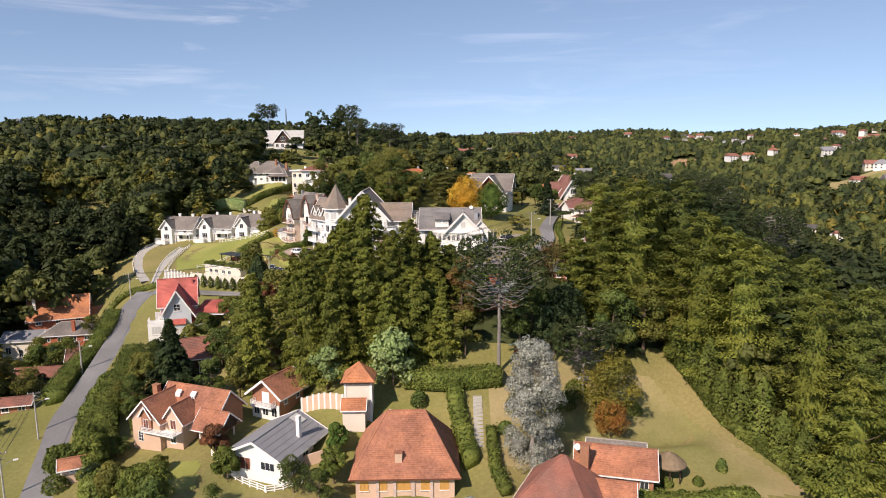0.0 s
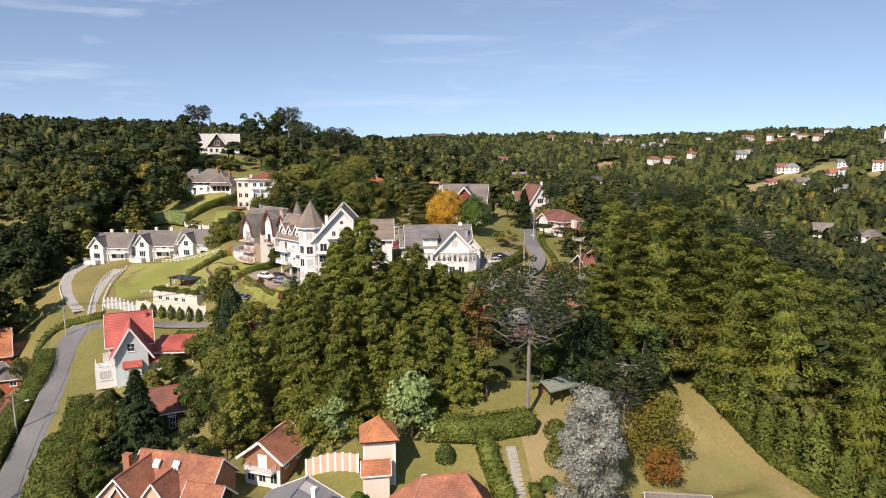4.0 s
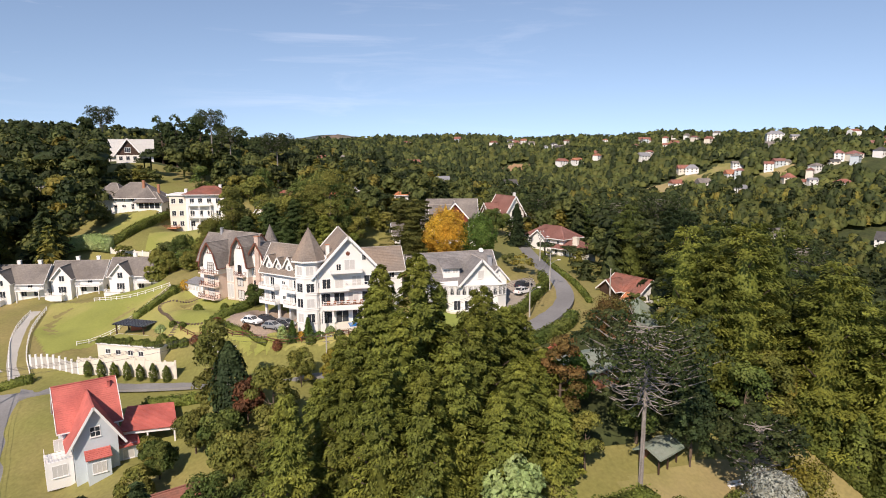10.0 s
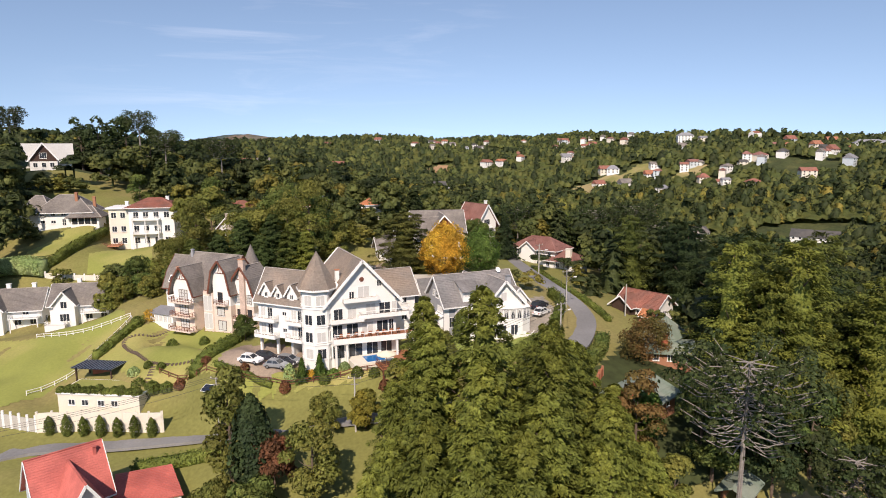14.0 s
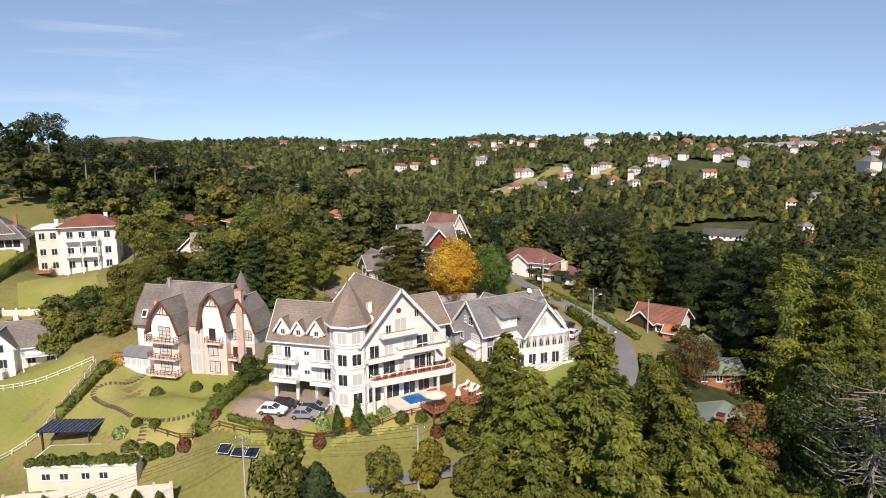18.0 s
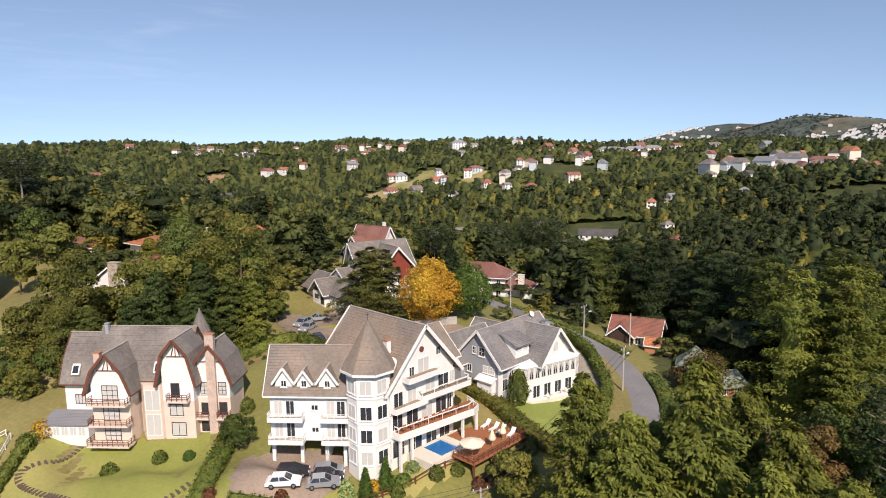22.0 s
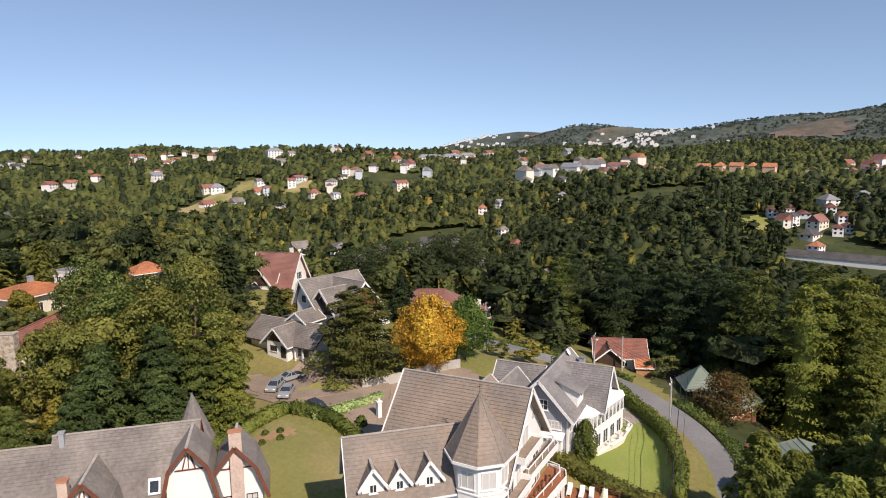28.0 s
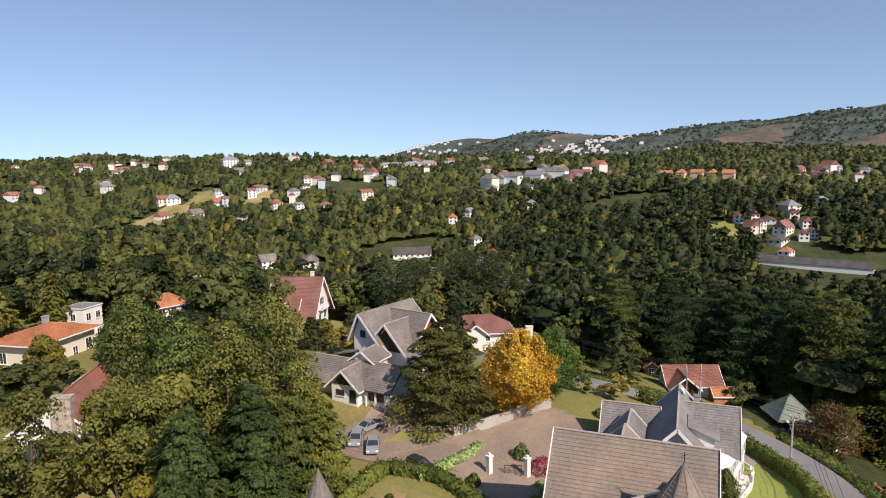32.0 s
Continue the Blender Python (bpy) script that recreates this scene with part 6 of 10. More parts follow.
def bungalow():
    t = thing("bungalow", pose(-27.5, 96.5, -1.2, 0, 0, 70), "white bungalow with low grey sheet roof and tall white chimney", "house")
    gable(t, I4, 11.5, 10.0, 2.9, [(0, 5.4), (6.0, 2.5)], "white", "fibre", over=0.9, course=1.2, board=0.35)
    window(t, pose(-5.75, 2.5, 0.3, 0, 0, -90), 3.0, 2.1, "trim", "redwood", 3, 1, "porch_opening", False)
    window(t, pose(-5.75, -2.2, 0.8, 0, 0, -90), 2.6, 1.4, "trim", "glass", 3, 1)
    for x in (-3, 0.5, 3.6):
        window(t, pose(x, -5, 0.8), 1.6, 1.2)
    chimney(t, I4, 1.0, -3.6, 2.5, 7.2, 0.7, 0.6, "trim", "trim")
    put("skylight_sheet", [(3.2, -0.2, 5.55), (5.4, -0.2, 5.55), (5.4, -2.2, 4.65), (3.2, -2.2, 4.65)], [(0, 1, 2, 3)], MAT["curtain"], t)
    return t


def small_chalet():
    t = thing("small_chalet", pose(-31.2, 111.3, 0.8, 0, 0, 66), "small two-storey white and brick chalet with clay roof", "house")
    gable(t, I4, 7.0, 6.2, 4.4, [(0, 6.9), (4.1, 3.8)], "brick", "clay", over=0.9, board=0.4)
    put("lower_front", boxv(-3.7, -3.5, -3.1, 3.1, -1.5, 2.4), BOXF, MAT["white"], t)
    window(t, pose(-3.5, 0, 2.5, 0, 0, -90), 1.6, 2.1, "trim", "trim", 2, 1, "shutter_door", False)
    balcony(t, pose(0, 0, 0, 0, 0, -90), -2.4, 2.4, -5.0, -3.6, 2.4, "white", "trim", 0.9)
    for y in (-2, 0, 2):
        window(t, pose(-3.7, y, 0.2, 0, 0, -90), 1.3, 1.8, "trim", "glass", 2, 1, "arched_door", False)
    side_windows(t, I4, 7, 6.2, 4, "front", 2, 1, 2.2)
    return t


def tower_hut():
    t = thing("water_tower_house", pose(-14.8, 104.2, 3.1, 0, 0, 2), "square cream tower house with pyramid clay roof", "tower")
    hip(t, I4, 4.6, 4.6, 7.0, 2.4, 0.01, "offwhite", "orangeclay", "darkwood", 0.6)
    for x in (-2.2, 2.2):
        box(t, "corner_pilaster", x - 0.2, x + 0.2, -2.4, -2.2, -1, 6.9, MAT["trim"])
    gable(t, pose(-0.6, -3.2, 0), 3.8, 2.4, 2.4, [(0, 3.9), (1.7, 2.4)], "offwhite", "orangeclay", over=0.3)
    box(t, "band", -2.35, 2.35, -2.36, -2.3, 6.2, 6.6, MAT["darkwood"])
    return t


def right_house():
    t = thing("low_clay_house", pose(17.0, 82.0, -2.4, 0, 0, -25), "low brick house with joined clay-tile roofs and white eaves", "house")
    hip(t, I4, 11.0, 11.0, 3.0, 6.0, 0.6, "salmon", "oldclay", "trim", 0.8)
    W = pose(5.2, 11.0, 0.8, 0, 0, 12)
    gable(t, W, 11.0, 6.5, 3.2, [(0, 5.6), (3.9, 2.6)], "brick", "clay", over=0.7, board=0.35)
    gable(t, pose(6.2, 3.4, 0.2, 0, 0, 12), 6.0, 4.6, 2.9, [(0, 4.6), (2.8, 2.5)], "white", "clay", over=0.5)
    gable(t, pose(4.6, 15.0, 0.8, 0, 0, 12), 9.0, 3.0, 3.4, [(0, 4.6), (1.8, 3.4)], "brick", "greytile", over=0.2)
    for x in (-3.6, -0.6, 2.0, 4.2):
        window(t, W @ pose(x, -3.25, 0.8), 1.3, 1.3)
    window(t, pose(9.2, 3.4, 1.0, 0, 0, 102), 1.3, 1.3)
    chimney(t, I4, 1.6, 6.4, 0, 8.0, 1.3, 0.9, "brick", "clay")
    dish(t, pose(0.2, 7.6, 6.8), 0.5)
    return t


def white_modern():
    t = thing("modern_house", pose(-58, 279, 27.6, 0, 0, -14), "white and cream three-storey house with low brown hip roof", "house")
    hip(t, pose(3.0, 0, 0), 13.0, 11.0, 12.0, 2.4, 4.0, "white", "oldclay", "trim", 1.2)
    put("cream_block", boxv(-9.4, -3.4, -4.6, 4.5, -2.5, 11.4), BOXF, MAT["offwhite"], t)
    box(t, "flat_roof", -10.1, -3.2, -5.2, 4.9, 11.4, 11.9, MAT["trim"])
    for z in (0.8, 4.4, 8.6):
        for x in (-8, -5.4):
            window(t, pose(x, -4.6, z), 1.5, 1.8, "trim", "glass")
        for x in (-1.4, 1.4, 4.4, 7.4):
            window(t, pose(x, -5.5, z), 1.6, 1.9, "trim", "glass")
        window(t, pose(9.5, 0, z, 0, 0, 90), 1.6, 1.8)
    balcony(t, I4, -2.6, 5.4, -7.2, -5.5, 8.2, "white", "trim")
    balcony(t, I4, -2.6, 5.4, -7.2, -5.5, 4.0, "white", "trim")
    for x in (-2.3, 1.4, 5.1):
        box(t, "pillar", x - 0.15, x + 0.15, -7.1, -6.8, -2, 8.1, MAT["trim"])
    chimney(t, I4, -5.5, 1, 11, 13.2, 0.9, 0.9, "white")
    chimney(t, I4, 6.5, 1, 12, 14.6, 0.9, 0.9, "white")
    balcony(t, I4, -12.5, -6.0, -8.5, -4.6, 0.6, "terracotta", "redwood")
    return t


def a_frame_white():
    t = thing("hilltop_a_frame", pose(-98, 381, 49, 0, 0, 8), "white hilltop house with pale steep A-frame roof", "house")
    gable(t, pose(0, 4, 0), 22.0, 9.0, 3.4, [(0, 10.2), (6.0, 2.6)], "white", "curtain", over=0.5, board=0.4)
    gable(t, pose(0, -1, 0, 0, 0, 90), 9.0, 9.5, 3.2, [(0, 10.4), (6.4, 2.0)], "darkwood", "curtain", over=0.8, ends=(1, 0), board=0.6)
    put("terrace", boxv(-5, 5, -8.6, -5.5, -2, 2.8), BOXF, MAT["white"], t)
    for x in (-3, 0, 3):
        window(t, pose(x, -8.6, 0.4), 1.6, 1.9)
    window(t, pose(0, -5.55, 4.0), 2.6, 2.4, "trim", "glass", 3, 1)
    return t


def brown_a_house():
    t = thing("maroon_a_frame", pose(50, 262.6, 25.6, 0, 0, 100), "steep maroon-roofed A-frame house with white gable boards", "house")
    gable(t, I4, 12.2, 8.0, 3.2, [(0, 11.5), (6.4, 1.8)], "white", "maroon", over=0.9, board=0.5)
    D = pose(-0.5, 3.6, 0)
    gable(t, D, 2.6, 4.0, 3.5, [(0, 6.4), (1.7, 4.0)], "white", "maroon", over=0.4, base=2.0)
    for e in (-1, 1):
        for x in (-1.8, 1.8):
            window(t, pose(0, 0, 0, 0, 0, 90 * e) @ pose(x, -6.1, 0.6), 1.6, 1.9)
        window(t, pose(0, 0, 0, 0, 0, 90 * e) @ pose(0, -6.1, 4.4), 2.6, 2.0, "trim", "glass", 3, 1)
        balcony(t, pose(0, 0, 0, 0, 0, 90 * e), -2.4, 2.4, -7.2, -6.1, 3.6, "white", "trim")
    gable(t, pose(3.2, 4.8, 0, 0, 0, 90), 5.0, 3.0, 2.6, [(0, 4.6), (1.9, 2.8)], "white", "maroon", over=0.4)
    gable(t, pose(2.4, 3.6, 0, 0, 0, 90), 7.4, 8.6, 3.0, [(0, 8.8), (6.2, 1.5)], "white", "maroon", over=0.8, ends=(0, 1), board=0.5)
    window(t, pose(2.4, 7.32, 0.5, 0, 0, 180), 3.0, 2.0, "darkwood", "redwood", 3, 1)
    put("gable_boarding", [(-0.4, 7.36, 3.6), (5.2, 7.36, 3.6), (2.4, 7.36, 8.0), (-0.4, 7.48, 3.6), (5.2, 7.48, 3.6), (2.4, 7.48, 8.0)], [(0, 2, 1), (3, 4, 5), (0, 1, 4, 3), (1, 2, 5, 4), (2, 0, 3, 5)], MAT["darkwood"], t)
    chimney(t, I4, -3.2, -1.6, 5, 12.6, 0.8, 0.8, "white")
    return t


def grey_house():
    t = thing("grey_gabled_house", pose(16.0, 220.6, 28.2, 0, 0, -15), "tall white house with grey roofs and dark wooden gables", "house")
    prof = [(-4.5, -3), (1.8, -3), (1.8, 7.9), (0, 11.6), (-4.5, 7.0)]
    put("wall", [(x, y, z) for x in (-6.7, 6.7) for y, z in prof], [(0, 1, 2, 3, 4), (9, 8, 7, 6, 5)] + [(i, i + 5, (i + 1) % 5 + 5, (i + 1) % 5) for i in range(5)], MAT["white"], t)
    slope(t, MAT["greytile"], (-7.6, 0, 11.9), (7.6, 0, 11.9), (7.6, -5.6, 6.0), (-7.6, -5.6, 6.0))
    slope(t, MAT["greytile"], (7.6, 0, 11.9), (-7.6, 0, 11.9), (-7.6, 2.5, 6.9), (7.6, 2.5, 6.9))
    for x in (-7.6, 7.6):
        bars(t, "barge_board", [((x, 0, 11.7), (x, -5.6, 5.8)), ((x, 0, 11.7), (x, 2.5, 6.7))], 0.1, 0.36, MAT["trim"])
    # west wing with a dark boarded gable, south wing with a red boarded one
    gable(t, pose(-2.4, -5.4, 0), 6.0, 8.0, 6.2, [(0, 10.4), (5.4, 4.8)], "white", "greytile", "trim", 1.5, base=-3, ends=(1, 0), board=0.4)
    put("gable_boarding", [(-5.6, -9.3, 5.5), (-5.6, -1.5, 5.5), (-5.6, -5.4, 10.1), (-5.46, -9.3, 5.5), (-5.46, -1.5, 5.5), (-5.46, -5.4, 10.1)], [(0, 1, 2), (5, 4, 3), (0, 3, 4, 1), (1, 4, 5, 2), (2, 5, 3, 0)], MAT["darkwood"], t)
    gable(t, pose(0.6, -4.6, 0, 0, 0, 90), 9.2, 7.4, 7.2, [(0, 11.3), (4.7, 6.0)], "redboard", "greytile", "trim", 0.9, base=2.6, ends=(1, 0), board=0.35)
    box(t, "lower_wall", -2.8, 6.4, -9.15, -1.0, -3, 2.6, MAT["white"])
    box(t, "side_wall", 4.3, 6.4, -9.0, -1.0, 2.6, 5.6, MAT["white"])
    slope(t, MAT["greytile"], (4.0, -1.0, 7.0), (4.0, -9.8, 7.0), (7.4, -9.8, 4.4), (7.4, -1.0, 4.4))
    balcony(t, pose(0, 0, 0), -1.0, 6.4, -10.6, -9.2, 2.4, "white", "trim")
    for x in (0.6, 3.0, 5.4):
        window(t, pose(x, -9.22, 2.7), 1.3, 1.9, "trim", "glass", 2, 1)
    for y, z in ((0.4, 3.6), (-0.4, 7.4)):
        window(t, pose(-6.7, y, z, 0, 0, -90), 1.2, 1.3, "darkwood", "glass", 2, 1)
    put("arch_roof", [(-8.6, 0.8, 5.0), (-6.7, 0.8, 5.0), (-6.7, 4.6, 4.0), (-8.6, 4.6, 4.0), (-8.6, 0.8, 5.2), (-6.7, 0.8, 5.2), (-6.7, 4.6, 4.2), (-8.6, 4.6, 4.2)], BOXF, MAT["greytile"], t)
    dish(t, pose(0.2, -7.4, 9.3), 0.7)
    # low annex by the forecourt
    a = thing("garage_annex", pose(3.4, 220.6, 28.2, 0, 0, -96), "low white annex with grey gabled roof beside the forecourt", "house")
    gable(a, pose(1.0, 0, 0), 16.0, 6.6, 2.9, [(0, 5.4), (4.4, 2.2)], "white", "greytile", "darkwood", 0.8)
    gable(a, pose(1.6, -2.4, 0, 0, 0, 90), 5.2, 5.0, 2.9, [(0, 5.3), (3.4, 2.2)], "white", "greytile", "trim", 0.9, ends=(1, 0))
    gable(a, pose(1.8, 2.2, 0, 0, 0, 90), 4.6, 4.0, 5.6, [(0, 7.0), (2.6, 5.2)], "white", "greytile", "trim", 0.5)
    put("gable_boarding", [(-0.7, -5.12, 2.9), (3.9, -5.12, 2.9), (1.6, -5.12, 5.0), (-0.7, -5.0, 2.9), (3.9, -5.0, 2.9), (1.6, -5.0, 5.0)], [(0, 1, 2), (5, 4, 3), (0, 3, 4, 1), (1, 4, 5, 2), (2, 5, 3, 0)], MAT["darkwood"], a)
    window(a, pose(0.8, -5.02, 1.0), 1.6, 1.0, "darkwood", "glass", 3, 1, "arched_window")
    window(a, pose(3.2, -5.02, 0.1), 1.2, 2.1, "darkwood", "glass", 1, 1, "door", False)
    for x in (5.0, 6.8, 8.6):
        box(a, "post", x - 0.12, x + 0.12, -4.1, -3.86, -1, 2.2, MAT["trim"])
    window(a, pose(6.6, -3.32, 0.3), 3.0, 2.0, "redwood", "glass", 4, 1)
    return t


def pink_house():
    t = thing("pink_hip_house", pose(45.0, 212.4, 23.8, 0, 0, -65), "white house with low pink-maroon hip roof and tall cream chimney", "house")
    hip(t, I4, 14.0, 8.0, 5.4, 2.8, 6.0, "white", "maroon", "trim", 0.9)
    gable(t, pose(-1.0, -3.0, 0, 0, 0, 90), 4.6, 4.4, 5.2, [(0, 7.2), (2.9, 4.9)], "white", "maroon", over=0.7, ends=(1, 0))
    hip(t, pose(8.6, -1.0, 0), 9.0, 8.4, 2.8, 2.2, 2.6, "white", "maroon", "trim", 0.9)
    chimney(t, I4, 11.0, -3.4, -1, 6.0, 1.5, 1.0, "offwhite", "offwhite")
    side_windows(t, pose(8.6, -1.0, 0), 9, 8.4, 3, "front", 3, 1)
    side_windows(t, pose(8.6, -1.0, 0), 9, 8.4, 3, "right", 3, 1)
    side_windows(t, I4, 14, 8, 5, "front", 4, 2, 0.6, floor=2.6)
    return t


def pav_house():
    t = thing("garden_house", pose(44.0, 168.0, 19.6, 0, 0, -73), "white garden house with worn red-brown hip-gabled roof", "house")
    gable(t, I4, 9.5, 7.2, 3.0, [(0, 5.6), (4.4, 2.6)], "white", "oldclay", over=0.8)
    gable(t, pose(-2.4, -3.4, 0, 0, 0, 90), 5.0, 4.6, 2.9, [(0, 5.2), (3.0, 2.7)], "darkwood", "oldclay", over=0.7, ends=(1, 0))
    gable(t, pose(4.4, -5.2, 0), 3.4, 3.0, 2.0, [(0, 3.0), (1.9, 1.7)], "terracotta", "orangeclay", over=0.3)
    for x in (0.8, 3.4):
        window(t, pose(x, -3.6, 0.8), 1.2, 1.3)
    window(t, pose(4.75, 0, 0.8, 0, 0, 90), 1.3, 1.3)
    return t


def gazebo():
    t = thing("gazebo", pose(34.5, 151.5, 18.2, 0, 0, 20), "open timber gazebo with green sheet roof and brick posts", "gazebo")
    hip(t, I4, 5.4, 5.4, 3.3, 3.2, 0.01, "brick", "greenroof", "greenroof", 0.7, walls=False)
    for x in (-2.2, 2.2):
        for y in (-2.2, 2.2):
            box(t, "post", x - 0.15, x + 0.15, y - 0.15, y + 0.15, -0.6, 3.3, MAT["redwood"])
    box(t, "low_wall", -2.4, 2.4, 2.0, 2.3, -0.6, 1.0, MAT["redbrick"])
    return t


def green_roof_houses():
    for x, y, z, rot, w, d in ((30.5, 146.5, 18.0, -35, 7.5, 6.0), (10.5, 133.5, 16.4, 20, 15.0, 7.6)):
        t = thing("green_roofed_house", pose(x, y, z, 0, 0, rot), "low brick house with shallow grey-green sheet roof and brick chimney", "house", "green-roofed houses")
        gable(t, I4, w, d, 2.6, [(0, 3.9), (d / 2 + 0.8, 2.3)], "brick", "greenroof", "greenroof", 0.7, course=1.0)
        chimney(t, I4, -1.0, -1.6, 1, 5.4, 1.1, 0.9, "redbrick", "darkwood")
        side_windows(t, I4, w, d, 2.6, "front", 3, 1, 0.8)
        side_windows(t, I4, w, d, 2.6, "left", 2, 1, 0.8)


def thatched_hut():
    t = thing("thatched_hut", pose(34.8, 90.2, -0.9), "round thatched garden hut on timber posts", "hut")
    n = 20
    v = [(0, 0, 3.9)] + [(2.6 * math.cos(a * math.tau / n) * (1 + 0.03 * (a % 2)), 2.6 * math.sin(a * math.tau / n), 2.1) for a in range(n)] + [(1.3 * math.cos(a * math.tau / n), 1.3 * math.sin(a * math.tau / n), 3.2) for a in range(n)] + [(2.5 * math.cos(a * math.tau / n), 2.5 * math.sin(a * math.tau / n), 1.85) for a in range(n)]
    f = [(0, 1 + n + a, 1 + n + (a + 1) % n) for a in range(n)] + [(1 + n + a, 1 + a, 1 + (a + 1) % n, 1 + n + (a + 1) % n) for a in range(n)] + [(1 + a, 1 + 2 * n + a, 1 + 2 * n + (a + 1) % n, 1 + (a + 1) % n) for a in range(n)] + [tuple(1 + 2 * n + a for a in reversed(range(n)))]
    put("thatch_roof", v, f, MAT["thatch"], t)
    for a in range(7):
        x, y = 2.0 * math.cos(a * math.tau / 7), 2.0 * math.sin(a * math.tau / 7)
        box(t, "post", x - 0.08, x + 0.08, y - 0.08, y + 0.08, -0.6, 2.0, MAT["darkwood"])
    return t


def left_cluster():
    simple_house(-115, 180.5, -4.0, 25, 15, 11, 5.0, 5.2, "red-brick villa with steep orange clay roof", "redbrick", "orangeclay", storeys=2, chim=(-6, -3, 1, "white"), name="orange_roofed_villa")
    simple_house(-103, 166, -5.4, 12, 13, 8, 5.4, 2.6, "red-brick two-storey house with dark hip roof", "redbrick", "greytile", "hip", 2, (4, 2), chim=(1.5, -3, 0.8, "redbrick"), name="brick_house")
    simple_house(-116, 166, -6.4, 12, 9, 8, 4.6, 1.6, "cream house with pale glazed veranda roof", "offwhite", "fibre", storeys=1, name="cream_house")
    simple_house(-129, 213, -3.0, 60, 10, 9, 2.6, 6.6, "dark steep-roofed chalet with white chimney", "offwhite", "greytile", chim=(-3, 0, 0.5, "white"), name="dark_chalet")
    simple_house(-96, 142, -7.0, 10, 11, 7, 2.8, 2.2, "low house with dark red-brown clay roof", "brick", "oldclay", name="low_house")
    simple_house(-90.5, 151, -4.6, 20, 8, 5.5, 2.6, 1.9, "garage with dark red clay roof", "brick", "oldclay", name="garage", wins=(2, 1))
    simple_house(-105, 186, -2.5, 30, 12, 5, 2.6, 1.8, "shed with orange clay roof", "offwhite", "orangeclay", name="shed", wins=(2, 1))
    simple_house(-52.0, 128, 3.0, 20, 8, 7, 3.6, 3.0, "dark timber house with brown clay roof under a spruce", "darkwood", "oldclay", storeys=2, name="timber_house")
    simple_house(-36.5, 121, 5.4, 55, 5.0, 5.0, 2.6, 2.0, "small garden house with clay roof", "salmon", "clay", name="garden_hut", wins=(2, 1))


HOUSES = [hotel(), manor(), annex(), red_house(), big_hip_house(), brick_house(), bungalow(), small_chalet(), tower_hut(), right_house(), white_modern(), a_frame_white(), brown_a_house(), grey_house(), pink_house(), pav_house(), gazebo(), thatched_hut()]
green_roof_houses()
left_cluster()
for cx, cy, cz, rot in ((-102.5, 241.5, 14.4, -12), (-87.5, 240.5, 15.0, -12), (-72.0, 236.5, 15.8, -13)):
    chalet(cx, cy, cz, rot)
brown_house = simple_house(-79.5, 287.5, 34.0, -14, 15, 10, 4.6, 4.6, "white house with wide dark brown hip roof and brick chimneys", "white", "greytile", "hip", 2, (5, 3), over=1.2, chim=(3, -2, 0.6), name="brown_roofed_house")
hip(brown_house, pose(-8.6, 1.0, 1.2), 7.0, 8.0, 4.4, 3.4, 2.0, "white", "greytile", "darkwood", 1.0)
hip(brown_house, pose(6.2, -3.2, 0), 8.0, 6.0, 3.2, 2.8, 2.6, "white", "greytile", "darkwood", 1.2)
balcony(brown_house, I4, -12.0, -5.2, -5.4, -4.0, 3.2, "white", "darkwood", 0.95)
for bx in (-10.6, -8.4, -6.2):
    window(brown_house, pose(bx, -3.02, 3.4), 1.2, 1.7, "darkwood", "glass", 2, 1, sill=False)
for bx in (3.4, 5.2, 7.0, 8.8):
    window(brown_house, pose(bx, -6.22, 0.5), 1.5, 1.9, "darkwood", "glass", 2, 1, sill=False)
chimney(brown_house, I4, 8.0, -2.0, 4, 8.4, 0.8, 0.7, "brick", "terracotta")
simple_house(-150, 468, 46.5, 10, 16, 9, 4.6, 3.4, "red-brown brick house with low clay roof on the hill", "brick", "oldclay", storeys=2, wins=(4, 2), name="hill_brick_house")
simple_house(-136, 458, 46.0, -8, 13, 8, 4.0, 3.0, "red-brown brick house with low clay roof on the hill", "brick", "oldclay", storeys=1, wins=(4, 2), name="hill_brick_house")
simple_house(-122, 331, 36.0, 20, 8, 7, 4.4, 3.0, "small cream house with grey roof among dark trees", "offwhite", "greytile", storeys=1, name="slope_house")
simple_house(-205, 560, 56.0, -20, 16, 9, 4.0, 4.0, "white hilltop house with wide pale roof", "white", "fibre", storeys=1, name="hilltop_house")
simple_house(-28, 292, 33.0, -15, 11, 8, 3.4, 2.6, "house with red-brown clay roof half hidden by trees", "brick", "oldclay", "hip", 1, name="clay_roofed_house")
stone_house = simple_house(-30.0, 241.8, 29.4, 29, 17, 9, 6.4, 3.2, "white house with brown clay roof and a tall rubble-stone chimney", "white", "oldclay", storeys=2, wins=(4, 2), name="stone_chimney_house")
chimney(stone_house, I4, -9.15, -1.6, -1.2, 10.6, 1.2, 2.2, "rubble")
simple_house(-14, 270, 34.0, 8, 12, 9, 4.6, 1.5, "low house with wide flat tan hip roof", "offwhite", "orangeclay", "hip", 1, (4, 2), over=1.1, chim=(1.5, 1, 0.9, "greysiding"), name="tan_roofed_house")
simple_house(-2.5, 275, 33.6, 8, 4.6, 4.6, 6.8, 0.5, "white rendered block with a shallow roof", "white", "fibre", "hip", 2, (2, 1), over=0.15, name="white_block_house", doors=False)
simple_house(13, 270, 32.6, -20, 7, 6, 5.4, 2.0, "white house with orange clay hip roof", "white", "orangeclay", "hip", 2, (3, 2), name="orange_roofed_house")
simple_house(72, 322, 21, 20, 9, 8, 5.2, 4.6, "white chalet with steep brown roof", "white", "maroon", storeys=2, name="brown_chalet")

